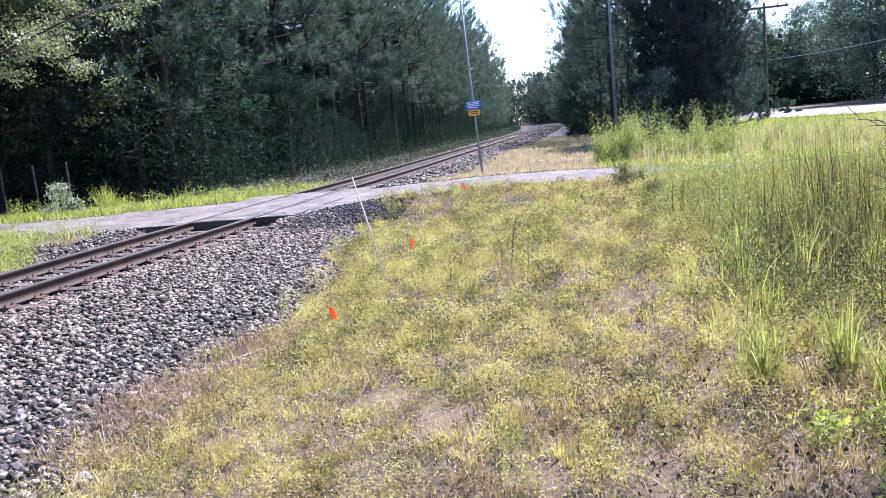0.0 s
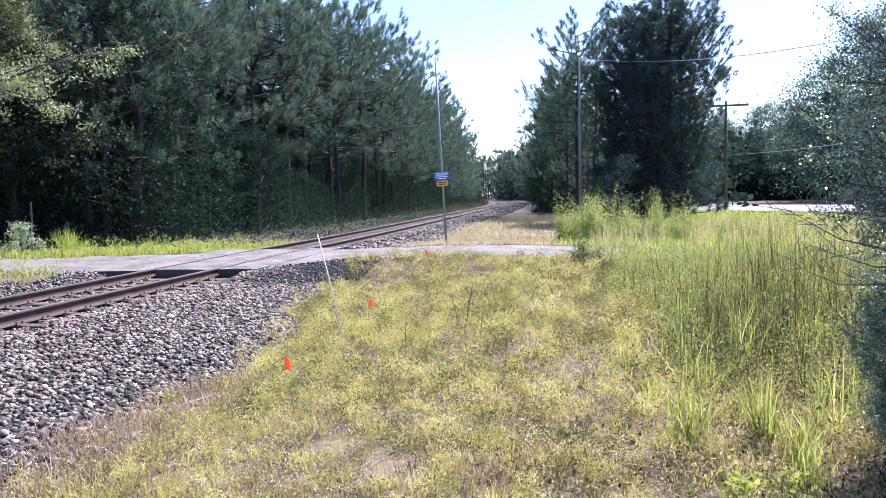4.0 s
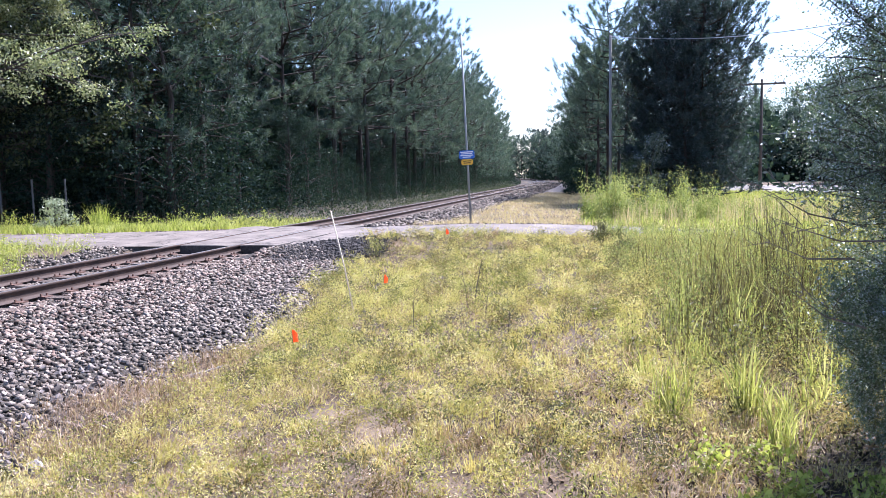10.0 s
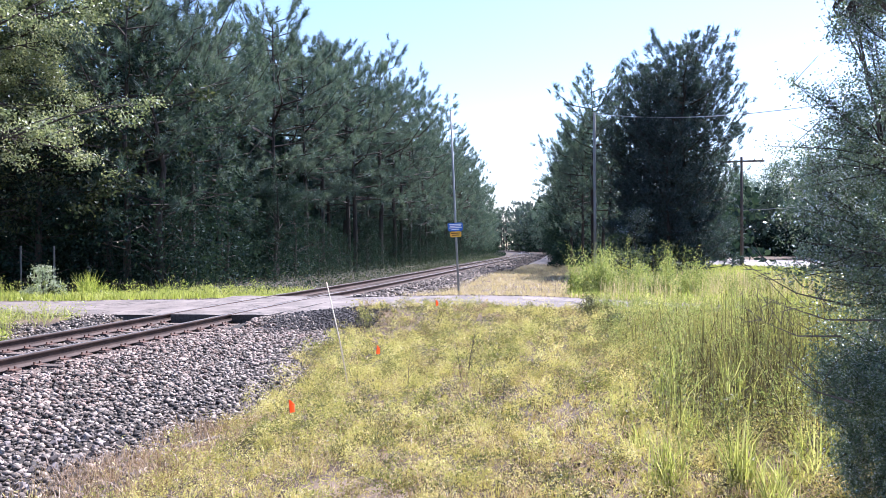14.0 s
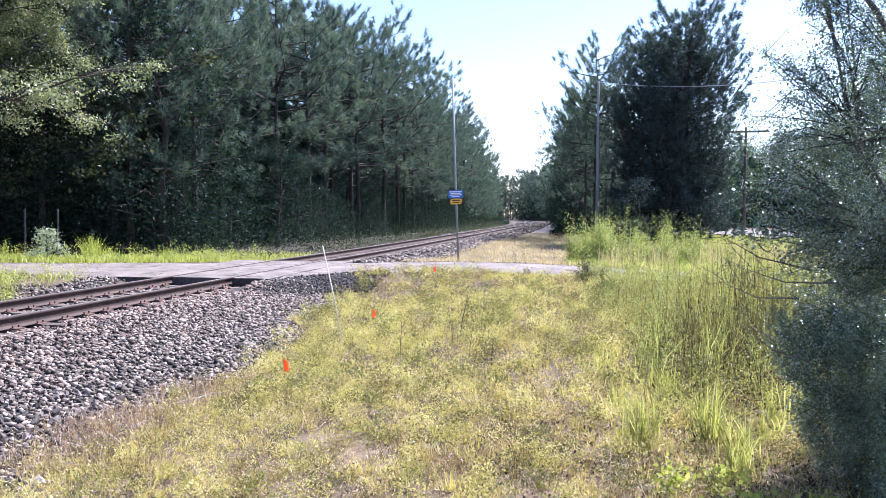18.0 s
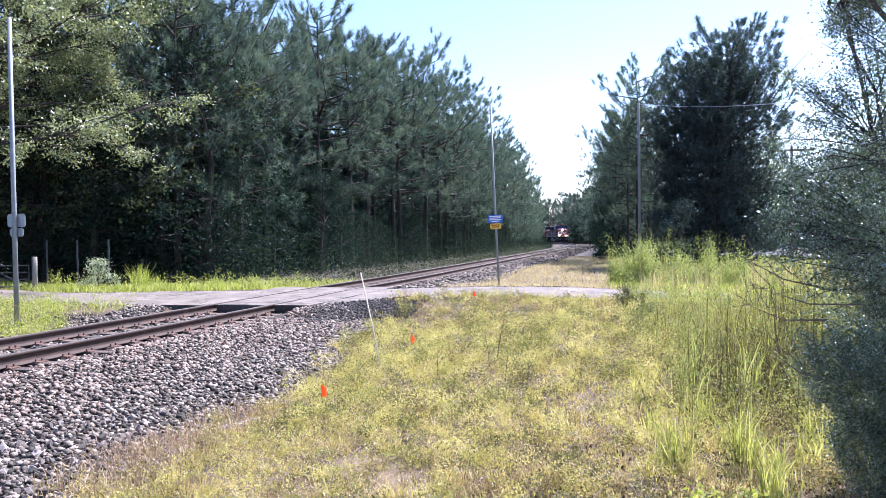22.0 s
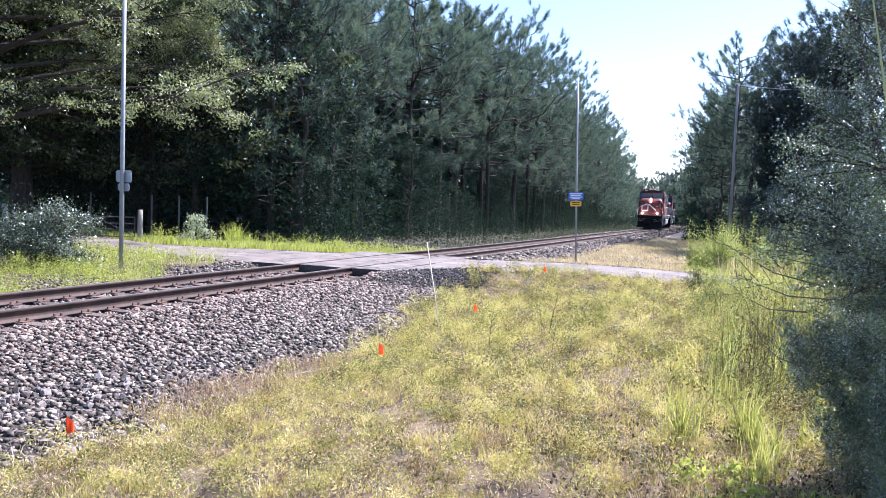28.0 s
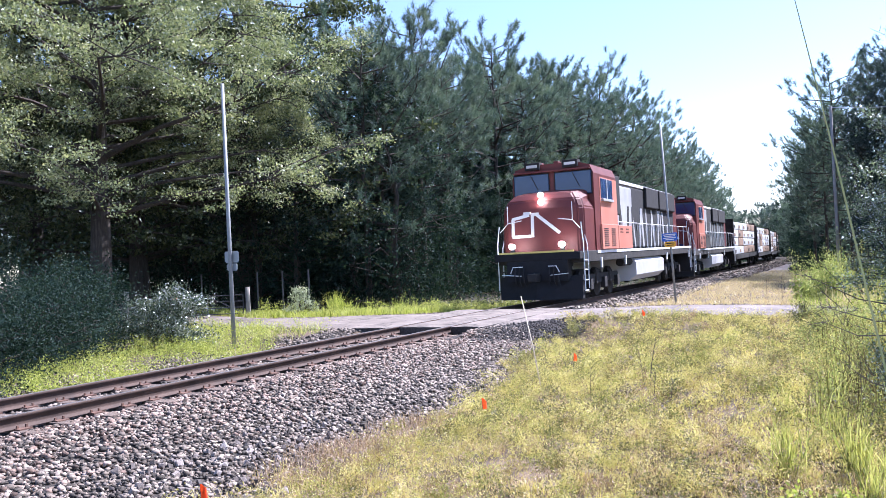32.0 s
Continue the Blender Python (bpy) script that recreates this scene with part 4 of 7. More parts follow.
for k in range(44):
    x, y = -13 - rng.uniform(0, 55), rng.uniform(30, 52)
    y += max(0, -x - 25) * 0.25
    plant_tree("pine_tree", rng.choice(MID_PINES), x, y, rng.uniform(0, 360), rng.uniform(0.9, 1.2), "tall pine in the shaded wood", "pines of the wood")
for k in range(12):
    x = -12 - 3.6 * k + rng.uniform(-1, 1)
    y = 29.5 + rng.uniform(0, 2.5) + max(0, -x - 22) * 0.3
    plant_tree("broadleaf_tree", BROAD[0], x, y, rng.uniform(0, 360), rng.uniform(0.75, 1.05), "dark shaded broadleaf tree at the wood's edge", "broadleaf trees of the wood")
# The wood on the near side beyond the meadow.
for k in range(52):
    y = 66 + 5.0 * k + rng.uniform(-1.5, 1.5)
    x = xc(y).item() + float(np.interp(y, [66, 85, 130, 200], [8.6, 8.0, 7.2, 6.5])) + rng.uniform(0, 3)
    sc = float(np.interp(y, [66, 90, 130, 180], [0.86, 0.98, 1.0, 0.9])) * rng.uniform(0.9, 1.05)
    plant_tree("pine_tree", rng.choice(FAR_PINES), x, y, rng.uniform(0, 360), sc, "pine beside the far stretch of track", "pines beyond the meadow")
for x, y, i, s in ((12.5, 51, 0, 0.93), (10.5, 51.5, 1, 0.80), (13.3, 52.5, 1, 0.80), (11.4, 49.4, 0, 0.55), (9.3, 52.4, 0, 0.62), (11.6, 54, 1, 0.86)):
    plant_tree("pine_tree", DENSE[i % 2], x, y, 70 * x, s, "dense dark pine standing in the meadow", "pines in the meadow")
for x, y, i, s, q in ((6.6, 61, 2, 0.95, 20), (5.7, 63.5, 4, 0.74, 200), (4.6, 67, 1, 0.66, 80), (7.9, 60, 4, 0.82, 120)):
    plant_tree("pine_tree", PINES[i], x, y, q, s, "slender pine rising behind the utility pole", "pines in the meadow")
SAPLING = leaf_tree_meshes(4.2, 37, 5200, 0.11, 0.26, 0.10, "shrub_leaf", 46, 0.07)
plant_tree("young_tree", SAPLING, 9.45, 46, 40, 1.0, "young sunlit broadleaf tree before the dark pines")
for k in range(26):
    x, y = 17 + 4.0 * (k % 13) + rng.uniform(-1, 1), 118 - 2.0 * (k % 13) + rng.uniform(-3, 3) + 9 * (k // 13)
    plant_tree("broadleaf_tree", BROAD_FAR[k % 2], x, y, rng.uniform(0, 360), rng.uniform(0.9, 1.1), "dark green broadleaf tree beyond the highway", "trees beyond the highway")
for x, y, q, s in ((36, 92, 40, 1.45), (33.2, 95, 130, 1.2), (39, 89, 220, 1.55)):
    plant_tree("broadleaf_tree", BROAD_FAR[1], x, y, q, s, "tall broadleaf tree beyond the highway", "trees beyond the highway")
# Dark broadleaf trees that close the near side of the far track.
for k in range(22):
    y = 74 + 4.6 * k + rng.uniform(-1.5, 1.5)
    plant_tree("broadleaf_tree", BROAD[k % 2], xc(y).item() + float(np.interp(y, [74, 100, 170], [8.4, 6.6, 6.0])) + rng.uniform(0, 1.6), y, rng.uniform(0, 360), rng.uniform(0.62, 0.95), "dark shaded broadleaf tree beside the far track", "broadleaf trees beside the far track")
# The woods that close the view where the line bends away.
for k in range(72):
    x, y = -64 + 3.4 * (k % 24) + rng.uniform(-1.2, 1.2), 232 + 26 * (k // 24) + rng.uniform(-6, 6)
    if abs(x - xc(y)) > 5.5:
        plant_tree("pine_tree", rng.choice(SHADED_PINES), x, y, rng.uniform(0, 360), rng.uniform(0.85, 1.15), "distant pine where the track bends away", "pines at the bend")
# The oak by the lane.
OAK = oak_meshes(18, 35, 58, 14, 3, 54, 11.5, 0.11, low=0.34)
# The oaks behind carry their shade in this darker leaf colour.
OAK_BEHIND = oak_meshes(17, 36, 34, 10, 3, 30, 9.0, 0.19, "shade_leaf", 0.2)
plant_tree("oak_tree", OAK, -18.0, 19.8, 30, 1.0, "large spreading oak with sunlit leaves beside the lane")
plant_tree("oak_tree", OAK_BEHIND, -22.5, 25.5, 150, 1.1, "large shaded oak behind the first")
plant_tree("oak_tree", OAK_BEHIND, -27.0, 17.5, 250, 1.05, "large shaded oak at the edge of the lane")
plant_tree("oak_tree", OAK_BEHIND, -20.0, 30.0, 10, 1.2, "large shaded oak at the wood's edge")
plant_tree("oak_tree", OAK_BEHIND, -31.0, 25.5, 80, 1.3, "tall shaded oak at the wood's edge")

# ---- undergrowth, bushes, grass ----
nr = np.random.default_rng(77)


def brush(name, n, xf, yf, hf, leaf, mat, label, category="undergrowth"):
    x, y = xf(n), yf(n)
    z = land(x, y) + hf(n)
    v, f = leaf_quads(np.stack([x, y, z], 1), leaf, leaf * 0.6, nr)
    return stuff(name, mesh_of(name, v, f, [M[mat]]), label, category)


def along(n, y0, y1, u0, u1):
    y = nr.uniform(y0, y1, n)
    return xc(y) + nr.uniform(u0, u1, n), y


# Undergrowth is nearly black: shade under the trees is in its colour.
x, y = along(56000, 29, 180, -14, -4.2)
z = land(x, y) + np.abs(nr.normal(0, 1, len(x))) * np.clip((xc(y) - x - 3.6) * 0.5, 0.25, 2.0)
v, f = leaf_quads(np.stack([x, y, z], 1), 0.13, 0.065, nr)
stuff("undergrowth", mesh_of("undergrowth", v, f, [M["shaded_brush_leaf"]]), "tangled undergrowth at the foot of the wood, shade put into its colour", "undergrowth")
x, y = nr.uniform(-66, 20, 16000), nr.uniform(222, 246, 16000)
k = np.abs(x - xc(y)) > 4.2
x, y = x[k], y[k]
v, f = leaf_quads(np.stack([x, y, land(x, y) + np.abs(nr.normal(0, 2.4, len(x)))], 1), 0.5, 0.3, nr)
stuff("undergrowth", mesh_of("undergrowth", v, f, [M["shaded_brush_leaf"]]), "dark thicket where the track bends away", "undergrowth")
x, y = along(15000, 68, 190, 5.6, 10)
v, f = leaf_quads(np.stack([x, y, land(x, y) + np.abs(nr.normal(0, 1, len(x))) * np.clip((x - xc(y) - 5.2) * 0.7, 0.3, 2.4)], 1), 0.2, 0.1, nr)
stuff("undergrowth", mesh_of("undergrowth", v, f, [M["shaded_brush_leaf"]]), "dark undergrowth on the near side of the far track", "undergrowth")
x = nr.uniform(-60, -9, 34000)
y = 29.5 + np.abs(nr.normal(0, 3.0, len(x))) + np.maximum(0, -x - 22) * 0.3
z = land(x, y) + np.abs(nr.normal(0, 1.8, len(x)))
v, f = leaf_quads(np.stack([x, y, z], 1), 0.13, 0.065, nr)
stuff("undergrowth", mesh_of("undergrowth", v, f, [M["shaded_brush_leaf"]]), "tangled undergrowth at the foot of the wood, shade put into its colour", "undergrowth")
x, y = along(22000, 23.5, 130, -5.6, -3.1)
v, f = leaf_quads(np.stack([x, y, land(x, y) + np.abs(nr.normal(0, 1, len(x))) * np.clip((xc(y) - x - 2.9) * 0.22, 0.08, 0.6)], 1), 0.10, 0.04, nr, 0.5)
stuff("undergrowth", mesh_of("undergrowth", v, f, [M["shade_leaf"]]), "low dark weeds between the wood and the far track", "undergrowth")
x, y = nr.uniform(-120, 5, 7000), nr.uniform(300, 345, 7000)
k = np.abs(x - xc(y)) > 5.0
x, y = x[k], y[k]
v, f = leaf_quads(np.stack([x, y, land(x, y) + nr.uniform(0, 11.0, len(x))], 1), 1.3, 0.9, nr)
stuff("undergrowth", mesh_of("undergrowth", v, f, [M["shaded_brush_leaf"]]), "dark distant thicket behind the bend", "undergrowth")
x, y = along(9000, 66, 200, 6.5, 12)
z = land(x, y) + np.abs(nr.normal(0, 1.6, len(x)))
v, f = leaf_quads(np.stack([x, y, z], 1), 0.4, 0.25, nr)
stuff("undergrowth", mesh_of("undergrowth", v, f, [M["shaded_brush_leaf"]]), "shrubs at the foot of the far pines", "undergrowth")

x = nr.uniform(14, 75, 16000)
y = 116 - 0.62 * (x - 17) + np.abs(nr.normal(0, 3, len(x)))
v, f = leaf_quads(np.stack([x, y, land(x, y) + np.abs(nr.normal(0, 2.0, len(x)))], 1), 0.5, 0.32, nr)
stuff("undergrowth", mesh_of("undergrowth", v, f, [M["shaded_brush_leaf"]]), "dark shrubs beyond the highway", "undergrowth")
# Near-black leaves behind the shrubs imitate the shade inside that wood.
x = nr.uniform(14, 75, 9000)
y = 130 - 0.62 * (x - 17) + np.abs(nr.normal(0, 4, len(x)))
v, f = leaf_quads(np.stack([x, y, land(x, y) + nr.uniform(0, 8.0, len(x))], 1), 0.9, 0.6, nr)
stuff("undergrowth", mesh_of("undergrowth", v, f, [M["shaded_brush_leaf"]]), "near-black leaves standing for the shade in the wood beyond the highway", "undergrowth")

# Near-black leaf sheets stand in for the shade deep in the woods.
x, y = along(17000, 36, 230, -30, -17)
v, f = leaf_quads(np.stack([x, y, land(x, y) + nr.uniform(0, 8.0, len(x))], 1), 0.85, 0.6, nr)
stuff("undergrowth", mesh_of("undergrowth", v, f, [M["shaded_brush_leaf"]]), "near-black leaves standing for the shade deep in the wood", "undergrowth")
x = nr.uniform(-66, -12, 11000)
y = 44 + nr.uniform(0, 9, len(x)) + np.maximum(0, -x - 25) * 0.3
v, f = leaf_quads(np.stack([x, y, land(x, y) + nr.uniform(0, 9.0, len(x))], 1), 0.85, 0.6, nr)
stuff("undergrowth", mesh_of("undergrowth", v, f, [M["shaded_brush_leaf"]]), "near-black leaves standing for the shade deep in the wood", "undergrowth")
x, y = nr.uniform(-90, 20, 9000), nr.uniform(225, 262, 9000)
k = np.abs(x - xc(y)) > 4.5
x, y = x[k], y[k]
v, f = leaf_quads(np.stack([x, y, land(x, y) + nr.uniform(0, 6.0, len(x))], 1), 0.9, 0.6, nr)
stuff("undergrowth", mesh_of("undergrowth", v, f, [M["shaded_brush_leaf"]]), "dark thicket where the track bends away", "undergrowth")
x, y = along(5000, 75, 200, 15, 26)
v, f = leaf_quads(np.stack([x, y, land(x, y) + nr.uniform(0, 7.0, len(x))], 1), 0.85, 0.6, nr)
stuff("undergrowth", mesh_of("undergrowth", v, f, [M["shaded_brush_leaf"]]), "near-black leaves standing for the shade deep in the far wood", "undergrowth")


def bush(name, x, y, r, h, n, leaf, mat, label, seed, stems=14, puff=0.17, twigs=3):
    """Stems that fan out from the root, and leaf sprays round their ends."""
    rg, r2 = random.Random(seed), np.random.default_rng(seed)
    z = land(x, y).item()
    ob = thing(name, pose(x, y, z), label, "bush")
    bm = B()
    ends = []
    for k in range(stems):
        a, q = rg.uniform(0, 2 * math.pi), rg.uniform(0.15, 1.0)
        def jog(s):
            return max(-1.2, min(1.2, rg.gauss(0, 1))) * s
        e = Vector((math.cos(a) * r * q, math.sin(a) * r * q, h * rg.uniform(0.06, 0.98) * (1.08 - 0.4 * q * q)))
        mid = e * 0.5 + Vector((0, 0, 0.12 * h))
        tube(bm, [(0, 0, -0.1), mid, e], [0.03, 0.018, 0.006], 5, caps=False)
        ends += [mid * 0.6 + e * 0.4, e, e]
        for _ in range(twigs):
            s = e + Vector((jog(0.2) * r, jog(0.2) * r, jog(0.10) * h))
            tube(bm, [mid.lerp(e, rg.uniform(0.2, 0.8)), s], [0.008, 0.004], 4, caps=False)
            ends.append(s)
    part("stem", bm, "bark", ob)
    c = np.repeat(np.array([tuple(e) for e in ends]), max(1, n // len(ends)), 0)
    c = c + r2.normal(size=c.shape) * np.array([puff * r, puff * r, puff * r]) * r2.uniform(0.2, 1.2, (len(c), 1))
    c[:, 2] = np.maximum(c[:, 2], 0.04)
    v, f = leaf_quads(c, leaf, leaf * 0.5, r2)
    part("foliage", mesh_of("foliage", v, f, [M[mat]]), None, ob)
    return ob


def dense_bush(x, y, h, n, leaf, label, seed):
    """A tall shrub: limbs, side branches with leafy sprays, thinner towards the top, bare dead twigs."""
    rg, r2 = random.Random(seed), np.random.default_rng(seed)
    ob = thing("evergreen_bush", pose(x, y, land(x, y).item()), label, "bush")
    limbs = []
    for k in range(26):
        a = rg.uniform(0, 2 * math.pi)
        p = [Vector((0.1 * math.cos(a), 0.1 * math.sin(a), -0.1))]
        for q in range(1, 5):
            p.append(Vector((math.cos(a) * 0.21 * q + rg.uniform(-0.06, 0.06), math.sin(a) * 0.21 * q + rg.uniform(-0.06, 0.06), h * 0.22 * q * rg.uniform(0.8, 1.05))))
        limbs.append(p)
        part("limb", tube(B(), p, [0.028, 0.021, 0.014, 0.009, 0.004], 6, caps=False), "twig", ob)
    bm = B()
    ends, axes, load = [], [], []
    while len(ends) < 1250:
        s = rg.uniform(0.03, 1.08)
        a = rg.uniform(0, 2 * math.pi)
        lobe = 0.5 + 0.25 * math.sin(3 * a + 9 * s) + 0.25 * math.sin(5 * a - 14 * s + 1)
        if rg.random() > (0.35 + 0.65 * lobe) * (1.0 if s < 0.55 else 0.55):
            continue
        reach = np.interp(s, [0, 0.1, 0.24, 0.32, 0.42, 0.55, 0.7, 0.85, 1.08], [0.72, 0.95, 1.14, 1.08, 1.36, 1.40, 1.18, 0.85, 0.35]) * rg.uniform(0.5, 1.02) * (0.78 + 0.34 * lobe)
        e = Vector((math.cos(a) * reach, math.sin(a) * reach, s * h))
        near = min((q for p in rg.sample(limbs, 8) for q in p[1:]), key=lambda q: (q - e).length + max(0, q.z - e.z))
        mid = near.lerp(e, 0.6) + Vector((0, 0, rg.uniform(-0.05, 0.10)))
        # Low sprays rise from the ground as leafy suckers; only the higher ones show their branch.
        if s < 0.3:
            near = Vector((e.x * 0.8, e.y * 0.8, max(0.0, e.z - rg.uniform(0.25, 0.5))))
            mid = near.lerp(e, 0.5)
        else:
            tube(bm, [near.lerp(e, 0.35 if s < 0.5 else 0.0), mid, e], [0.0055, 0.0035, 0.0015], 4, caps=False)
        for q in range(2):
            b0 = mid.lerp(e, rg.random())
            tube(bm, [b0, b0 + Vector((rg.uniform(-0.14, 0.14), rg.uniform(-0.14, 0.14), rg.uniform(-0.02, 0.16)))], [0.003, 0.001], 3, caps=False)
        ends.append(tuple(e))
        axes.append(tuple((e - near) * 0.6))
        load.append(rg.uniform(0.3, 1.6) * (1.3 if s < 0.3 else 1.05 if s < 0.55 else 0.8))
    part("branch", bm, "bark", ob)
    m = (np.array(load) / sum(load) * n).astype(int)
    c, d = np.repeat(np.array(ends), m, 0), np.repeat(np.array(axes), m, 0)
    w = r2.uniform(-0.08, 1.0, (len(c), 1))
    c = c - d * w + r2.normal(size=c.shape) * (0.014 + 0.042 * r2.uniform(0, 1, (len(c), 1)))
    c[:, 2] = np.maximum(c[:, 2], 0.03)
    v, f = leaf_quads(c, leaf, leaf * 0.55, r2)
    part("foliage", mesh_of("foliage", v, f, [M["bush_leaf"]]), None, ob)
    # Two long bare limbs that lean out of the crown.
    for pts in (((-0.2, -0.1, 2.3), (-0.55, -0.2, 2.95), (-1.02, -0.2, 3.62), (-1.16, -0.25, 4.1)), ((0.0, -0.3, 2.6), (-0.35, -0.35, 3.2), (-0.62, -0.4, 3.9))):
        bm = B()
        tube(bm, pts, [0.022, 0.016, 0.010, 0.004][:len(pts)], 6, caps=False)
        for q in range(16):
            k = rg.randrange(len(pts) - 1)
            b0 = Vector(pts[k]).lerp(Vector(pts[k + 1]), rg.random())
            e = b0 + Vector((rg.uniform(-0.42, 0.15), rg.uniform(-0.2, 0.2), rg.uniform(0.0, 0.32)))
            tube(bm, [b0, b0.lerp(e, 0.5) + Vector((0, 0, -0.03)), e], [0.005, 0.003, 0.001], 4, caps=False)
            for _ in range(3):
                g = b0.lerp(e, rg.uniform(0.4, 1))
                tube(bm, [g, g + Vector((rg.uniform(-0.1, 0.06), rg.uniform(-0.08, 0.08), rg.uniform(-0.02, 0.12)))], [0.002, 0.0008], 3, caps=False)
        part("limb", bm, "twig", ob, "bare grey limb with fine twigs")
    for k, (bx, by, bz, tx, ty, tz) in enumerate(((-0.9, -0.3, 1.45, -1.75, -0.6, 1.80), (-0.8, -0.6, 1.40, -1.65, -0.75, 1.55), (-1.0, -0.5, 1.30, -1.60, -0.4, 1.42), (-0.95, -0.55, 0.95, -1.5, -0.6, 1.25))):
        bm = B()
        a, e = Vector((bx, by, bz)), Vector((bx, by, bz)).lerp(Vector((tx, ty, tz)), 0.72)
        k1 = a.lerp(e, 0.5) + Vector((0, 0, -0.05))
        tube(bm, [a, k1, e], [0.006, 0.004, 0.0015], 5, caps=False)
        for q in range(9):
            g = a.lerp(e, rg.uniform(0.3, 0.98))
            o = g + Vector((rg.uniform(-0.16, 0.06), rg.uniform(-0.1, 0.1), rg.uniform(-0.02, 0.20)))
            tube(bm, [g, o], [0.0026, 0.001], 4, caps=False)
            tube(bm, [g.lerp(o, 0.6), o + Vector((rg.uniform(-0.08, 0.04), 0, rg.uniform(-0.05, 0.08)))], [0.0025, 0.001], 3, caps=False)
        part("dead_twig", bm, "twig", ob, "bare dead twig")
    return ob


dense_bush(10.80, 5.1, 4.1, 500000, 0.019, "dense dark evergreen bush with small glossy leaves", 61)
bush("evergreen_bush", -7.75, 14.2, 1.25, 1.5, 22000, 0.062, "shrub_leaf", "dark round evergreen bush beside the lane", 62, 46, 0.15)
# The oak's shade on the next five bushes is in their leaf colour.
bush("evergreen_bush", -12.2, 13.6, 2.4, 2.6, 20000, 0.09, "shaded_brush_leaf", "evergreen bush under the oak, shade put into its leaf colour", 64, 36)
bush("evergreen_bush", -9.4, 11.8, 1.9, 2.2, 24000, 0.075, "shaded_brush_leaf", "evergreen bush under the oak, shade put into its leaf colour", 65, 46, 0.2)
bush("evergreen_bush", -7.6, 9.8, 1.9, 1.9, 26000, 0.070, "shaded_brush_leaf", "evergreen bush beside the far rail, shade put into its leaf colour", 66, 50, 0.2)
bush("evergreen_bush", -6.4, 7.6, 1.6, 1.6, 22000, 0.065, "shaded_brush_leaf", "evergreen bush beside the far rail, shade put into its leaf colour", 68, 46, 0.2)
bush("evergreen_bush", -13.4, 9.6, 2.6, 3.0, 20000, 0.10, "shaded_brush_leaf", "evergreen bush under the oak, shade put into its leaf colour", 67, 30)
bush("silvery_bush", -11.6, 24.4, 0.75, 1.15, 4200, 0.07, "pale_leaf", "small pale silvery bush before the fence", 63, 26, 0.12)

bush("low_bush", 7.9, 19.6, 0.42, 0.55, 2600, 0.05, "clump_olive", "low dark leafy bush beside the lane", 81, 14, 0.2)
bush("low_bush", 8.5, 16.2, 0.32, 0.6, 2000, 0.045, "clump_olive", "low dark leafy bush in the meadow", 82, 12, 0.2)
red = thing("marker_post", pose(-10.0, 16.5, land(-10.0, 16.5).item()), "thin post with a faded red plate behind the bush", "marker post")
part("pole", tube(B(), [(0, 0, -0.2), (0, 0, 1.2)], 0.025, 8), "galv", red)
sign_board("red_plate", 0.24, 0.30, "flag", red, 1.03, -0.04, "faded red plate")
# Weeds: tall yellow-green herbs with leafy stalks.


def herbs(name, pts, h0, h1, mat, label, seed, per=46, leaf=0.07):
    r2 = np.random.default_rng(seed)
    cs, stems = [], []
    for x, y in pts:
        z = land(x, y).item()
        h = r2.uniform(h0, h1)
        lean = r2.normal(0, 0.12, 2) * h
        s = r2.uniform(0.08, 1.0, per)
        rad = (0.16 * h * (1.1 - s) + 0.04)[:, None]
        cs.append(np.stack([x + lean[0] * s, y + lean[1] * s, z + h * s], 1) + r2.normal(size=(per, 3)) * rad * np.array([1, 1, 0.5]))
        stems.append((x, y, z, h))
    v, f = leaf_quads(np.concatenate(cs), leaf, leaf * 0.38, r2, up=0.7)
    stuff(name, mesh_of(name, v, f, [M[mat]]), label, "weeds")
    st = np.array(stems)
    return blades(st[:, 0], st[:, 1], st[:, 2], st[:, 3], np.full(len(st), 0.010), r2, 0.22, 0.4)


def tall_weeds(pts, h0, h1, stems, per, leaf, mat, label, seed):
    """Rank herbs: several leafy stems from one root, each drawn out into a loose plume."""
    r2 = np.random.default_rng(seed)
    pts = np.array(pts)
    n = len(pts)
    h = np.repeat(r2.uniform(h0, h1, n), stems) * r2.uniform(0.55, 1.05, n * stems)
    x, y = np.repeat(pts[:, 0], stems), np.repeat(pts[:, 1], stems)
    t = r2.uniform(0, 2 * np.pi, n * stems)
    le = r2.uniform(0.02, 0.30, n * stems) * h
    lx, ly = np.cos(t) * le, np.sin(t) * le
    z = land(x, y)
    x2, y2, z2, h2, lx2, ly2 = (np.repeat(q, per) for q in (x, y, z, h, lx, ly))
    s = r2.uniform(0.06, 1.0, len(x2))
    rad = (0.075 * h2 * (1.15 - s) + 0.02)[:, None]
    c = np.stack([x2 + lx2 * s ** 1.4, y2 + ly2 * s ** 1.4, z2 + h2 * s], 1) + r2.normal(size=(len(s), 3)) * rad * np.array([1, 1, 0.35])
    size = leaf * (1.15 - 0.7 * s)[:, None]
    v, f = leaf_quads(c, size, size * 0.36, r2, up=0.6)
    stuff("weeds", mesh_of("weeds", v, f, [M[mat]]), label, "weeds")
    return blades(x, y, z, h, np.full(len(x), 0.012), r2, 0.2, 0.3)


wp = [(x, y) for x, y in ((nr.uniform(5.6, 11.6), nr.uniform(27.6, 33)) for _ in range(330)) if nr.uniform() < 0.12 + 0.88 * max(0, math.sin(3.3 * x + 1.1 * y)) and x - xc(y) > 8.0]
wp8 = [(nr.uniform(11, 17), nr.uniform(28, 38)) for _ in range(90)]
s1 = tall_weeds(wp, 0.6, 2.15, 4, 48, 0.13, "goldenrod", "tall yellow-green leafy weeds beyond the lane", 71)
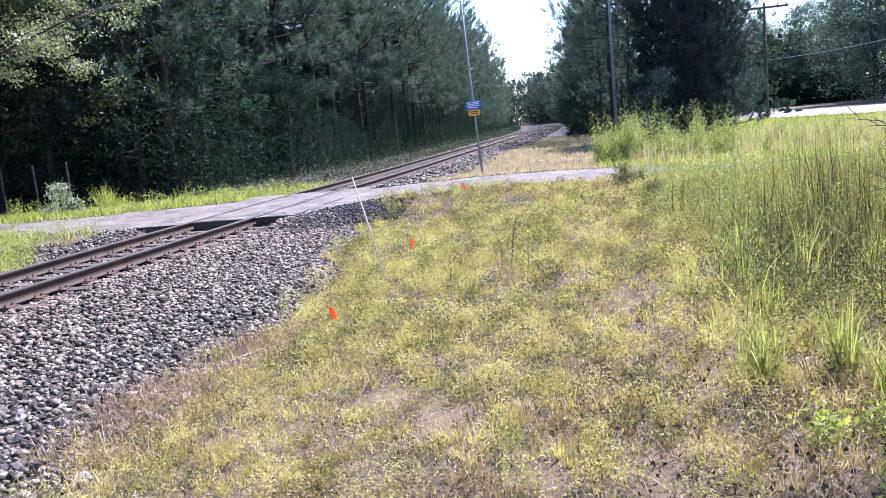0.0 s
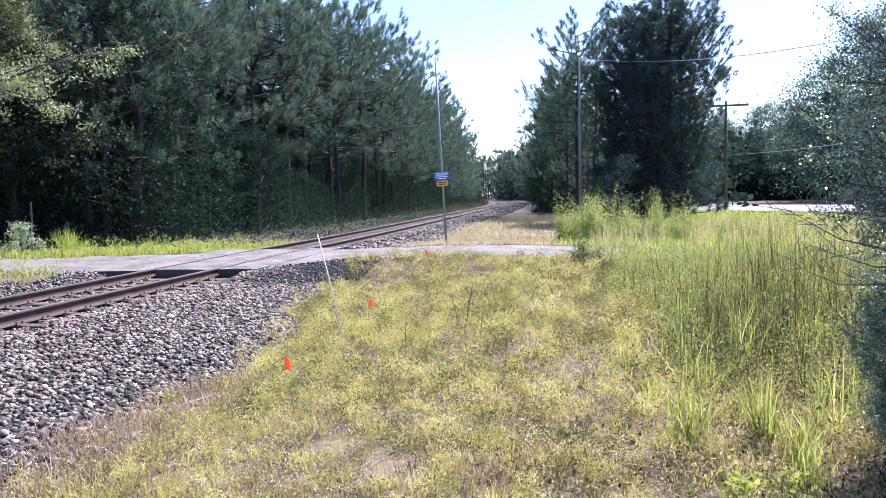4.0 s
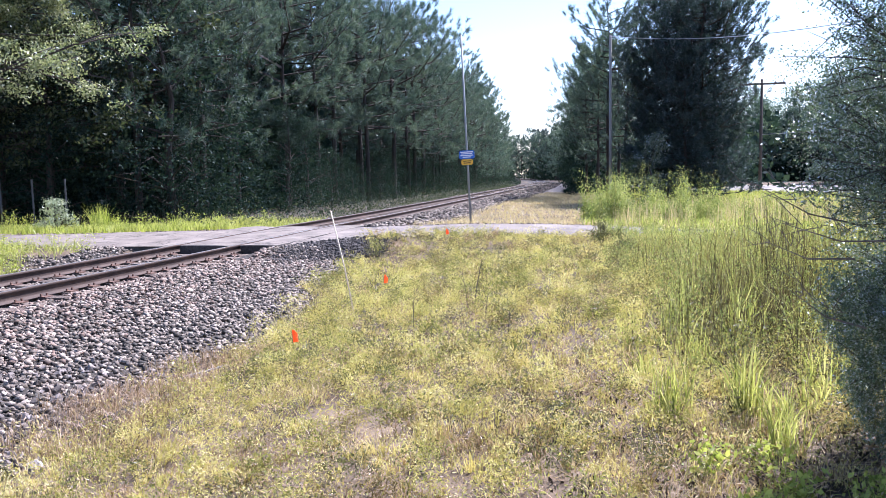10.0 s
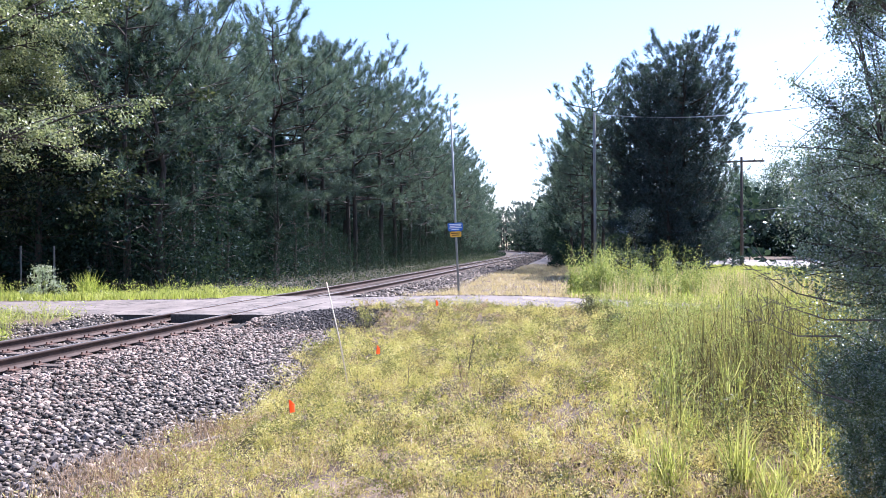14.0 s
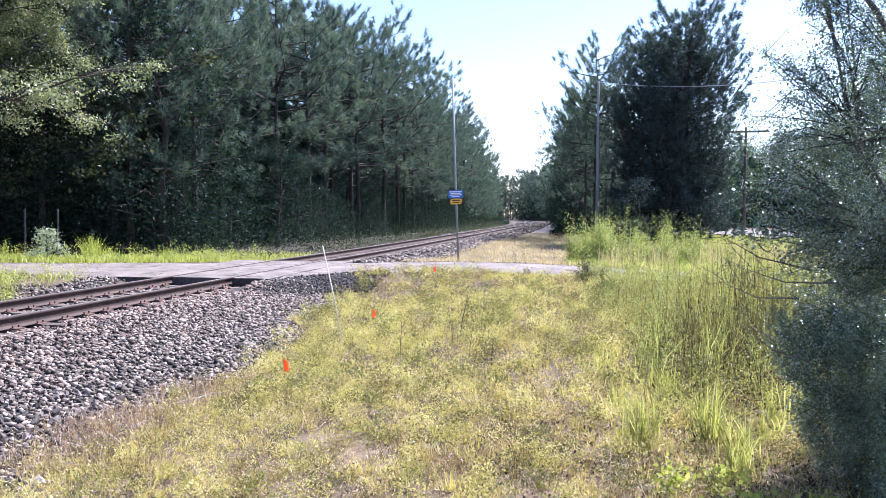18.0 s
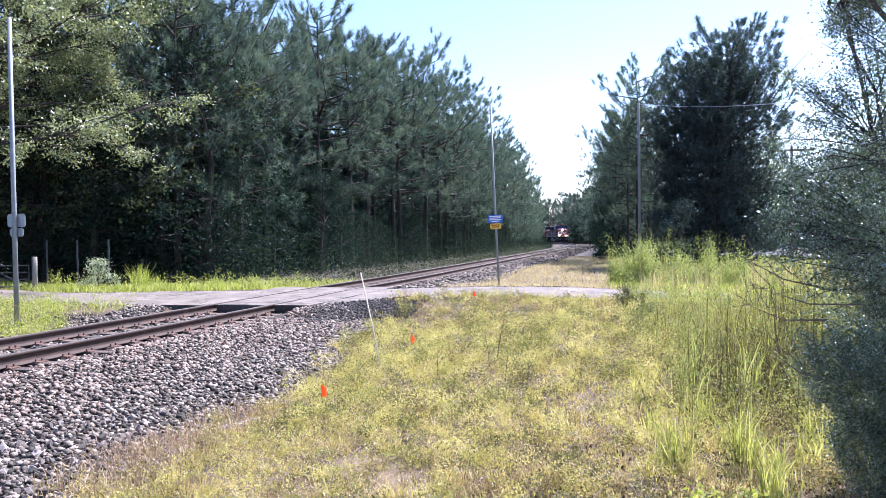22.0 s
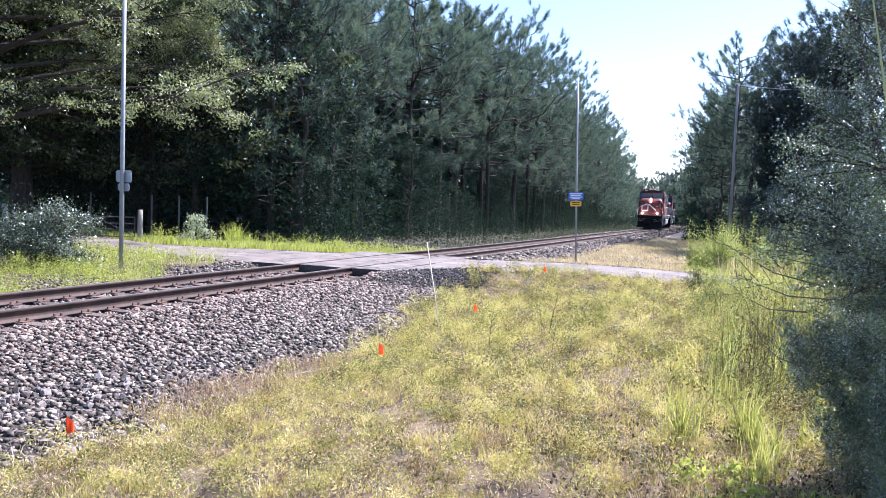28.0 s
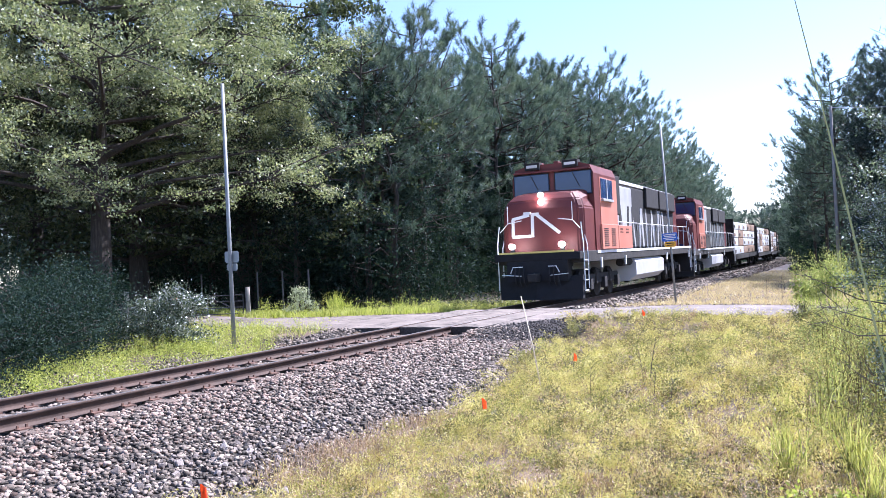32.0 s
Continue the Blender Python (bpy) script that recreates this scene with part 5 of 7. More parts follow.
s8 = tall_weeds(wp8, 0.4, 1.15, 4, 34, 0.11, "goldenrod", "lower leafy weeds in the meadow beyond the lane", 78)
s6 = tall_weeds([(nr.normal(7.75, 0.42), nr.normal(29.6, 0.7)) for _ in range(32)], 1.0, 2.45, 5, 46, 0.13, "goldenrod", "tall bushy green weeds where the lane meets the far track", 76)
s7 = tall_weeds([(x, np.interp(x, ROAD_X, ROAD_N).item() - abs(nr.normal(0, 0.8)) - 0.05) for x in nr.uniform(7.7, 16.5, 230)], 0.35, 0.85, 4, 26, 0.06, "goldenrod", "leafy green weeds that hide the edge of the lane", 77)
wp2 = [(nr.uniform(-13, -2.8), 0) for _ in range(150)]
wp2 = [(x, np.interp(x, ROAD_X, ROAD_F).item() + abs(nr.normal(0.4, 0.5)) + nr.uniform(0.2, 3.5)) for x, _ in wp2]
s2 = herbs("weeds", wp2, 0.15, 0.8, "lime_grass", "yellow-green weeds before the wood", 72, 55, 0.065)
wp3 = [(nr.uniform(-10, -3.9), nr.uniform(8, 17)) for _ in range(200)]
wp3 = [(x, y) for x, y in wp3 if y < np.interp(x, ROAD_X, ROAD_N) - 0.5]
s3 = herbs("weeds", wp3, 0.15, 0.6, "lime_grass", "yellow-green weeds beside the far rail", 73, 50, 0.055)
wp5 = [(nr.uniform(9.0, 16), 0) for _ in range(170)]
wp5 = [(x, np.interp(x, ROAD_X, ROAD_N).item() - abs(nr.normal(0, 0.7)) - 0.1) for x, _ in wp5]
s5 = herbs("weeds", wp5, 0.2, 0.6, "weed", "yellow-green weeds along the lane", 75, 34, 0.08)
wp4 = [(nr.uniform(9.0, 13), nr.uniform(6.5, 20)) for _ in range(240)]
s4 = herbs("weeds", wp4, 0.3, 1.0, "goldenrod", "rank yellow-green weeds among the tall grass", 74, 60, 0.03)
stuff("weed_stalks", blade_mesh("weed_stalks", [s1, s2, s3, s4, s5, s6, s7, s8], M["stalk_brown"]), "green stalks of the tall weeds", "weeds")


def scatter(n, x0, x1, y0, y1, keep):
    x, y = nr.uniform(x0, x1, n), nr.uniform(y0, y1, n)
    k = keep(x, y)
    return x[k], y[k]


def off_road(x, y):
    return (y < np.interp(x, ROAD_X, ROAD_N) + 0.15) | (y > np.interp(x, ROAD_X, ROAD_F) - 0.1)


def patch(x, y, s=1.0, ph=0.0):
    return 0.5 + 0.25 * np.sin(s * 2.1 * x + 1.3 * y * s + ph) + 0.25 * np.sin(s * 1.1 * x - 2.4 * y * s + 2 * ph + 1)


def bare_edge(x, y):
    """Clear of the strip that lies at the ballast's foot."""
    return (np.abs(y - 8.0) > 0.55) | (np.abs(x - 4.15 - 0.5 * (y - 8.04)) > 0.38)


def near_meadow(x, y):
    u = x - xc(y)
    return off_road(x, y) & bare_edge(x, y) & (u > 4.75 - 0.19 * np.maximum(y - 9, 0) + 0.35 * np.sin(1.7 * y) * np.sin(0.6 * y))


def clumped(x, y, per, sigma):
    x, y = np.repeat(x, per), np.repeat(y, per)
    return x + nr.normal(0, sigma, len(x)), y + nr.normal(0, sigma, len(y))


def tussocks(x, y, per, rad, h, w, spread=0.95):
    """Tufts of fine blades that lean outward from their root."""
    n = len(x) * per
    cx, cy, rr, hh = (np.repeat(q, per) for q in (x, y, rad, h))
    t = nr.uniform(0, 2 * np.pi, n)
    q = np.sqrt(nr.uniform(0, 1, n))
    bx, by = cx + np.cos(t) * rr * q, cy + np.sin(t) * rr * q
    t2 = t + nr.normal(0, 0.6, n)
    hh = hh * nr.uniform(0.45, 1.2, n)
    le = (hh * (0.15 + spread * q * nr.uniform(0.2, 1.2, n)))[:, None]
    d = np.stack([np.cos(t2), np.sin(t2), 0 * t], 1)
    t3 = nr.uniform(0, 2 * np.pi, n)
    sd = np.stack([np.cos(t3), np.sin(t3), 0.2 * np.sin(5 * t3)], 1) * (w * nr.uniform(0.6, 1.4, n))[:, None]
    b0 = np.stack([bx, by, land(bx, by)], 1)
    up = np.zeros((n, 3))
    up[:, 2] = hh
    mid = b0 + up * 0.62 + d * le * 0.35
    tip = b0 + up * (1 - 0.45 * q * nr.uniform(0, 1, n))[:, None] + d * le
    v = np.stack([b0 - sd / 2, b0 + sd / 2, mid + sd * 0.45, tip, mid - sd * 0.45], 1).reshape(-1, 3)
    return v, np.arange(n)[:, None] * 5, n


TURF = ("leafy_turf", "clump_yellow", "grass_dry", "turf_green", "dead", "straw")


def turf_kind(x, y):
    a, b = vnoise(x, y, 0.9, 21) + nr.normal(0, 0.13, len(x)), vnoise(x, y, 0.4, 22) + nr.normal(0, 0.13, len(x))
    kind = np.select([a > 0.62, a < 0.34, b > 0.76, b < 0.22, b < 0.34], [1, 2, 3, 4, 5], 0)
    # Towards the path the turf is trodden, dry and strawy.
    dry = nr.uniform(0, 1, len(x)) < (1 - smooth(4.0, 10.0, y)) * (0.25 + 0.75 * smooth(5.6, 8.4, x)) * (0.35 + 0.5 * smooth(0.35, 0.6, vnoise(x, y, 1.1, 24)))
    return np.where(dry, nr.choice([2, 5, 5, 4, 4, 0], len(x)), kind)


turf_sets = [[] for _ in TURF]
sets_green = []
for n, x0, x1, y0, y1, per, h, w in ((4600, 3.4, 12.5, 2.2, 7.5, 20, 0.13, 0.005), (3000, 2.4, 13, 7.5, 14, 14, 0.16, 0.009), (1800, 1.8, 16, 14, 21.5, 9, 0.16, 0.014), (3600, 4.0, 15, -6, 2.2, 12, 0.15, 0.009)):
    x, y = scatter(n, x0, x1, y0, y1, near_meadow)
    thin = 0.55 * smooth(0.45, 0.7, vnoise(x, y, 1.3, 25)) * (1 if y0 < 7 else 0.6)
    k = nr.uniform(0, 1, len(x)) < 0.16 + 1.1 * smooth(0.34, 0.56, vnoise(x, y, 0.34 if y0 < 7 else 0.5, 5)) - thin
    x, y = x[k], y[k]
    kind = turf_kind(x, y)
    hh = h * nr.uniform(0.35, 1.25, len(x)) * (0.45 + 0.9 * vnoise(x, y, 0.5, 9))
    rad = hh * nr.uniform(0.25, 0.6, len(x))
    for q in range(len(TURF)):
        g = kind == q
        turf_sets[q].append(tussocks(x[g], y[g], per, rad[g], hh[g], w))
for q, lab in enumerate(("yellow-olive grass in tufts through the meadow", "bright yellow-green grass in tufts", "dry yellow grass in tufts", "olive-green grass in tufts", "brown withered grass in tufts", "bleached straw-coloured grass in tufts")):
    stuff("meadow_grass", blade_mesh("meadow_grass", turf_sets[q], M[TURF[q]]), lab, "grass")
x, y = scatter(44000, 0.5, 12, 23.5, 75, lambda x, y: off_road(x, y) & (x - xc(y) > 2.75))
sets_tan = [blades(x, y, land(x, y), nr.uniform(0.05, 0.22, len(x)), np.full(len(x), 0.018), nr, 1.0, 0.9)]
x, y = scatter(44000, 7, 34, 23, 72, lambda x, y: off_road(x, y) & (x - xc(y) > 6.0) & (x < 14.5 + (72 - y) * 0.37))
lime_far = [blades(x, y, land(x, y), nr.uniform(0.12, 0.42, len(x)), np.full(len(x), 0.026), nr, 0.6, 0.6)]
stuff("lime_grass", blade_mesh("lime_grass", lime_far, M["lime_grass"]), "bright green meadow beyond the lane", "grass")
x, y = scatter(9000, 8, 20, 24, 40, lambda x, y: off_road(x, y) & (patch(x, y, 0.5, 1.0) > 0.5))
sets_tan.append(blades(x, y, land(x, y), nr.uniform(0.3, 1.0, len(x)), np.full(len(x), 0.011), nr, 0.25, 0.4))
x, y = scatter(28000, -22, -2.5, 3, 27, lambda x, y: off_road(x, y) & (x - xc(y) < -2.9 - 0.4 * np.sin(2.1 * y)) & (vnoise(x, y, 0.8, 31) > 0.45))
sets_green.append(blades(x, y, land(x, y), nr.uniform(0.06, 0.34, len(x)), np.full(len(x), 0.014), nr, 0.9, 0.8))
x, y = scatter(15000, -24, -3.2, 21, 28.5, lambda x, y: (y > np.interp(x, ROAD_X, ROAD_F) + 0.05) & (x - xc(y) < -3.0) & (y < 27.5 + np.maximum(0, -x - 22) * 0.3))
stuff("lime_grass", blade_mesh("lime_grass", [blades(x, y, land(x, y), nr.uniform(0.08, 0.34, len(x)), np.full(len(x), 0.03), nr, 0.6, 0.6)], M["lime_grass"]), "bright green grass strip between lane and wood", "grass")
x, y = along(5000, 22.5, 32, -8.5, -2.9)
sets_green.append(blades(x, y, land(x, y), nr.uniform(0.1, 0.45, len(x)), np.full(len(x), 0.035), nr, 0.6, 0.6))
x, y = scatter(12000, 4.2, 15, -7, 2.5, near_meadow)
sets_green.append(blades(x, y, land(x, y), nr.uniform(0.04, 0.22, len(x)), np.full(len(x), 0.012), nr, 0.9, 0.9))
stuff("green_grass", blade_mesh("green_grass", sets_green, M["grass_green"]), "yellow-green grass among the dry turf", "grass")
stuff("tan_grass", blade_mesh("tan_grass", sets_tan, M["tan_grass"]), "tan dry grass beside the far track", "grass")
# Small leafy weeds through the turf.
for n, y0, y1, per, lf, hm in ((1700, 2.4, 7.5, 36, 0.022, 0.24), (1300, 7.5, 14, 24, 0.029, 0.24), (1700, 14, 21.5, 15, 0.042, 0.24)):
    x, y = scatter(n, 1.8, 13, y0, y1, near_meadow)
    k = nr.uniform(0, 1, len(x)) < 0.12 + 1.2 * smooth(0.38, 0.58, vnoise(x, y, 0.45, 5) * 0.6 + vnoise(x, y, 0.9, 6) * 0.4)
    x, y = x[k], y[k]
    kind = turf_kind(x, y)
    r = nr.uniform(0.03, 0.10, len(x))
    hh = hm * nr.uniform(0.4, 1.3, len(x)) * (0.40 + 0.5 * vnoise(x, y, 1.6, 8) + 0.8 * vnoise(x, y, 0.45, 9))
    x, y, r, hh, kind = (np.repeat(q, per) for q in (x, y, r, hh, kind))
    s = nr.uniform(0.1, 1.0, len(x))
    x, y = x + nr.normal(0, 1, len(x)) * r * (0.5 + s), y + nr.normal(0, 1, len(x)) * r * (0.5 + s)
    v, f = leaf_quads(np.stack([x, y, land(x, y) + hh * s], 1), lf * 1.3, lf * 0.36, nr, 0.5)
    stuff("low_weeds", mesh_of("low_weeds", v, f, [M[q] for q in TURF], kind), "small leafy yellow-green weeds through the dry turf", "weeds")
for mat, n, lab in (("clump_yellow", 300, "bright yellow-green leafy weeds in the turf"), ("turf_green", 420, "dark olive leafy weeds in the turf"), ("dead", 200, "brown withered weeds in the turf")):
    x, y = scatter(n, 2.8, 12, 2.6, 19, near_meadow)
    per = 80
    r = np.repeat(nr.uniform(0.05, 0.17, len(x)), per)
    hh = np.repeat(nr.uniform(0.14, 0.42, len(x)) * (1.0 if mat != "dead" else 0.7), per)
    x, y = np.repeat(x, per), np.repeat(y, per)
    s = nr.uniform(0.05, 1.0, len(x))
    x, y = x + nr.normal(0, 1, len(x)) * r * (0.4 + s), y + nr.normal(0, 1, len(x)) * r * (0.4 + s)
    v, f = leaf_quads(np.stack([x, y, land(x, y) + hh * s], 1), 0.036, 0.009, nr, 0.6)
    stuff("weed_clumps", mesh_of("weed_clumps", v, f, [M[mat]]), lab, "weeds")
# Low bushy mounds of weeds that stand out of the turf.
for mat, n, h0, h1, lab in (("clump_olive", 420, 0.10, 0.34, "dark olive bushy weeds in low mounds"), ("turf_green", 360, 0.12, 0.32, "green bushy weeds in low mounds"), ("clump_yellow", 200, 0.12, 0.30, "yellow-green bushy weeds in low mounds"), ("leafy_turf", 340, 0.10, 0.28, "golden bushy weeds in low mounds"), ("dead", 170, 0.08, 0.2, "brown withered weeds in low mounds"), ("stalk_dark", 170, 0.06, 0.2, "dark dead growth in low mounds")):
    x, y = scatter(n * 2, 2.2, 12.5, 2.6, 20.5, near_meadow)
    k = nr.uniform(0, 1, len(x)) < 0.25 + 0.75 * smooth(0.4, 0.6, vnoise(x, y, 1.1, 27))
    x, y = x[k][:n], y[k][:n]
    big = np.where(y < 8, 1.0, 1.45)
    per = np.where(y < 8, 170, np.where(y < 14, 120, 70))
    lf = np.repeat(np.where(y < 8, 0.026, np.where(y < 14, 0.034, 0.046)), per)[:, None]
    r, hh = np.repeat(nr.uniform(0.07, 0.19, len(x)) * big, per), np.repeat(nr.uniform(h0, h1, len(x)) * (0.6 + 0.4 * big), per)
    x, y = np.repeat(x, per), np.repeat(y, per)
    t, q = nr.uniform(0, 2 * np.pi, len(x)), np.sqrt(nr.uniform(0, 1, len(x)))
    top = np.sqrt(1 - 0.85 * q * q) * nr.uniform(0.35, 1.05, len(x))
    x, y = x + np.cos(t) * r * q * 1.3, y + np.sin(t) * r * q * 1.3
    v, f = leaf_quads(np.stack([x, y, land(x, y) + hh * top], 1), lf * 1.2, lf * 0.36, nr, 0.4)
    stuff("weed_mounds", mesh_of("weed_mounds", v, f, [M[mat]]), lab, "weeds")
# Broad leafy clumps over the meadow, with gaps between them.
x, y = scatter(2100, 1.8, 12.5, 2.6, 20.9, near_meadow)
keep = []
for i in range(len(x)):
    if all((x[i] - x[j]) ** 2 + (y[i] - y[j]) ** 2 > 0.37 ** 2 for j in keep):
        keep.append(i)
x, y = x[keep], y[keep]
kind = np.select([vnoise(x, y, 1.4, 29) > 0.66, vnoise(x, y, 1.1, 30) < 0.30], [1, 2], 0) + 0
kind = np.where(nr.uniform(0, 1, len(x)) < 0.4, nr.choice([0, 0, 1, 2, 3, 4], len(x)), kind)
kind = np.where((y < 7.5) & (nr.uniform(0, 1, len(x)) < 0.2 + 0.65 * smooth(5.6, 8.4, x)), nr.choice([2, 2, 4, 5, 5, 3], len(x)), kind)
for q, (mat, lab) in enumerate((("turf_green", "olive-green leafy weeds in broad clumps"), ("clump_yellow", "yellow-green leafy weeds in broad clumps"), ("leafy_turf", "golden leafy weeds in broad clumps"), ("clump_olive", "dark olive leafy weeds in broad clumps"), ("dead", "withered brown weeds in broad clumps"), ("grass_dry", "dry straw-yellow weeds in broad clumps"))):
    g = kind == q
    gx2, gy2 = x[g], y[g]
    near = np.where(gy2 < 7, 0.7, 1.0)
    per = np.where(gy2 < 7, 340, np.where(gy2 < 13, 300, 170))
    lf = np.repeat(np.where(gy2 < 7, 0.021, np.where(gy2 < 13, 0.032, 0.046)), per)[:, None]
    rr, hh = np.repeat(nr.uniform(0.14, 0.34, len(gx2)) * near, per), np.repeat(nr.uniform(0.12, 0.40, len(gx2)) * near, per)
    px2, py2 = np.repeat(gx2, per), np.repeat(gy2, per)
    t, w = nr.uniform(0, 2 * np.pi, len(px2)), np.sqrt(nr.uniform(0, 1, len(px2)))
    lump = 0.75 + 0.25 * np.sin(5 * t + 9 * px2)
    top = np.sqrt(1 - 0.9 * w * w) * nr.uniform(0.45, 1.06, len(px2)) * lump
    px2, py2 = px2 + np.cos(t) * rr * w * lump, py2 + np.sin(t) * rr * w * lump
    v, f = leaf_quads(np.stack([px2, py2, land(px2, py2) + hh * top], 1), lf * 1.3, lf * 0.36, nr, 0.4)
    stuff("weed_mounds", mesh_of("weed_mounds", v, f, [M[mat]]), lab, "weeds")
# Bushy bright weeds on the verge beyond the far rail.
x, y = scatter(420, -10, -3.4, 7.5, 17.5, lambda x, y: (y < np.interp(x, ROAD_X, ROAD_N) - 0.3) & (x - xc(y) < -2.9) & (vnoise(x, y, 0.8, 31) > 0.52))
per = 70
r, hh = np.repeat(nr.uniform(0.06, 0.20, len(x)), per), np.repeat(nr.uniform(0.12, 0.5, len(x)), per)
x, y = np.repeat(x, per), np.repeat(y, per)
s = nr.uniform(0.05, 1.0, len(x))
x, y = x + nr.normal(0, 1, len(x)) * r * (0.4 + s), y + nr.normal(0, 1, len(x)) * r * (0.4 + s)
v, f = leaf_quads(np.stack([x, y, land(x, y) + hh * s], 1), 0.055, 0.018, nr, 0.4)
stuff("weed_clumps", mesh_of("weed_clumps", v, f, [M["lime_grass"]]), "bushy yellow-green weeds beside the far rail", "weeds")
x, y = along(190, 4.5, 14.5, -6.2, -3.0)
per = 90
r, hh = np.repeat(nr.uniform(0.10, 0.28, len(x)), per), np.repeat(nr.uniform(0.12, 0.45, len(x)), per)
x, y = np.repeat(x, per), np.repeat(y, per)
s = nr.uniform(0.05, 1.0, len(x))
x, y = x + nr.normal(0, 1, len(x)) * r * (0.4 + s), y + nr.normal(0, 1, len(x)) * r * (0.4 + s)
v, f = leaf_quads(np.stack([x, y, land(x, y) + hh * s], 1), 0.05, 0.020, nr, 0.4)
stuff("weed_clumps", mesh_of("weed_clumps", v, f, [M["lime_grass"]]), "leafy lime-green weeds at the foot of the dark bushes", "weeds")
# Tall broomsedge, and fresh tufts.


def tall_edge(x, y):
    return x > 9.35 - 0.20 * np.maximum(y - 8, 0) + 0.3 * np.sin(1.3 * y)


def tall_rise(x, y):
    """Low at the edge of the tall growth, full further in."""
    return np.clip((x - 9.35 + 0.20 * np.maximum(y - 8, 0)) / 1.3, 0.4, 1.0)


for n, per, h0, h1, w, mat, lab in ((95, 22, 0.45, 1.2, 0.0055, "stalk_brown", "tall upright yellow-green broomsedge in clumps"), (40, 16, 0.3, 0.75, 0.006, "turf_green", "green grass in tall clumps at the meadow's edge"), (55, 14, 0.3, 0.9, 0.0055, "dead", "brown dead grass in tall clumps")):
    x, y = scatter(n * 3, 8.2, 12.6, 7.0, 16, tall_edge)
    x, y = x[:n], y[:n]
    hh = nr.uniform(h0, h1, len(x)) * tall_rise(x, y)
    v, k, m = tussocks(x, y, per, np.full(len(x), 0.13), hh, w, 0.4)
    stuff("tall_grass", blade_mesh("tall_grass", [(v, k, m)], M[mat]), lab, "grass")
# Dark old stems with feathery tops.
x, y = scatter(420, 8.6, 12.4, 7.2, 14.5, lambda x, y: tall_edge(x - 0.3, y))
x, y = np.concatenate([x, nr.normal(10.75, 0.35, 200)]), np.concatenate([y, nr.normal(11.4, 0.7, 200)])
x, y = clumped(x[::4], y[::4], 4, 0.05)
hh = nr.uniform(0.35, 1.45, len(x)) * (0.5 + 0.5 * tall_rise(x, y))
stuff("reeds", blade_mesh("reeds", [blades(x, y, land(x, y), hh, np.full(len(x), 0.010), nr, 0.22, 0.3)], M["stalk_dark"]), "dark upright dead stems among the tall grass", "grass")
x2, y2, h2 = (np.repeat(q, 26) for q in (x, y, hh))
q = nr.uniform(0.45, 1.0, len(x2))
v, f = leaf_quads(np.stack([x2 + nr.normal(0, 0.018, len(x2)), y2 + nr.normal(0, 0.018, len(x2)), land(x2, y2) + h2 * q], 1), 0.05, 0.007, nr, 1.6)
stuff("reeds", mesh_of("reeds", v, f, [M["stalk_brown"]]), "feathery seed heads along the dead stems", "grass")
for mat, n, h0, h1, lab in (("clump_olive", 150, 0.2, 0.55, "dark leafy weeds at the foot of the tall grass"), ("goldenrod", 260, 0.3, 1.0, "green leafy weeds among the tall grass"), ("stalk_dark", 90, 0.15, 0.5, "dark withered growth under the tall grass")):
    x, y = scatter(n * 2, 8.2, 12.6, 6.9, 17, tall_edge)
    x, y = x[:n], y[:n]
    per = 120
    r, hh = np.repeat(nr.uniform(0.06, 0.17, len(x)), per), np.repeat(nr.uniform(h0, h1, len(x)), per)
    x, y = np.repeat(x, per), np.repeat(y, per)
    s = nr.uniform(0.03, 1.0, len(x))
    x, y = x + nr.normal(0, 1, len(x)) * r * (1.15 - 0.5 * s), y + nr.normal(0, 1, len(x)) * r * (1.15 - 0.5 * s)
    v, f = leaf_quads(np.stack([x, y, land(x, y) + hh * s], 1), 0.036, 0.011, nr, 0.5)
    stuff("weed_clumps", mesh_of("weed_clumps", v, f, [M[mat]]), lab, "weeds")
x, y = nr.normal(10.0, 0.42, 950), nr.normal(9.6, 1.0, 950)
hh = nr.uniform(0.3, 0.95, len(x))
stuff("reeds", blade_mesh("reeds", [blades(x, y, land(x, y), hh, np.full(len(x), 0.008), nr, 0.25, 0.4)], M["stalk_dark"]), "thicket of dark brown dead stems in the tall grass", "grass")
x, y = nr.normal(10.65, 0.28, 110), nr.normal(10.6, 0.7, 110)
stuff("reeds", blade_mesh("reeds", [blades(x, y, land(x, y), nr.uniform(0.9, 1.65, len(x)), np.full(len(x), 0.009), nr, 0.12, 0.2)], M["stalk_dark"]), "tall straight dark stems above the thicket", "grass")
x, y = nr.normal(9.75, 0.45, 5200), nr.normal(8.5, 1.15, 5200)
v, f = leaf_quads(np.stack([x, y, land(x, y) + np.abs(nr.normal(0, 0.22, len(x)))], 1), 0.05, 0.014, nr, 0.3)
stuff("dead_weeds", mesh_of("dead_weeds", v, f, [M["stalk_dark"]]), "dark withered leaves low in the tall grass", "weeds")
tuft_sets = []
lime_tufts = []
for tx, ty, hh, n in ((-9.9, 24.6, 1.25, 260), (-9.5, 24.9, 0.9, 150), (-8.9, 24.6, 0.7, 120), (-6.8, 24.7, 0.85, 160), (-6.3, 24.5, 0.6, 120), (-4.9, 24.3, 0.5, 110), (-12.6, 24.2, 0.4, 90), (-7.6, 24.5, 0.55, 110)):
    x, y = tx + nr.normal(0, 0.16, n), ty + nr.normal(0, 0.12, n)
    lime_tufts.append(blades(x, y, land(x, y), nr.uniform(0.4, 1.05, n) * hh, np.full(n, 0.022), nr, 0.3, 0.5))
stuff("lime_grass", blade_mesh("lime_grass", lime_tufts, M["lime_grass"]), "tall spiky lime-green grass tufts before the wood", "grass")
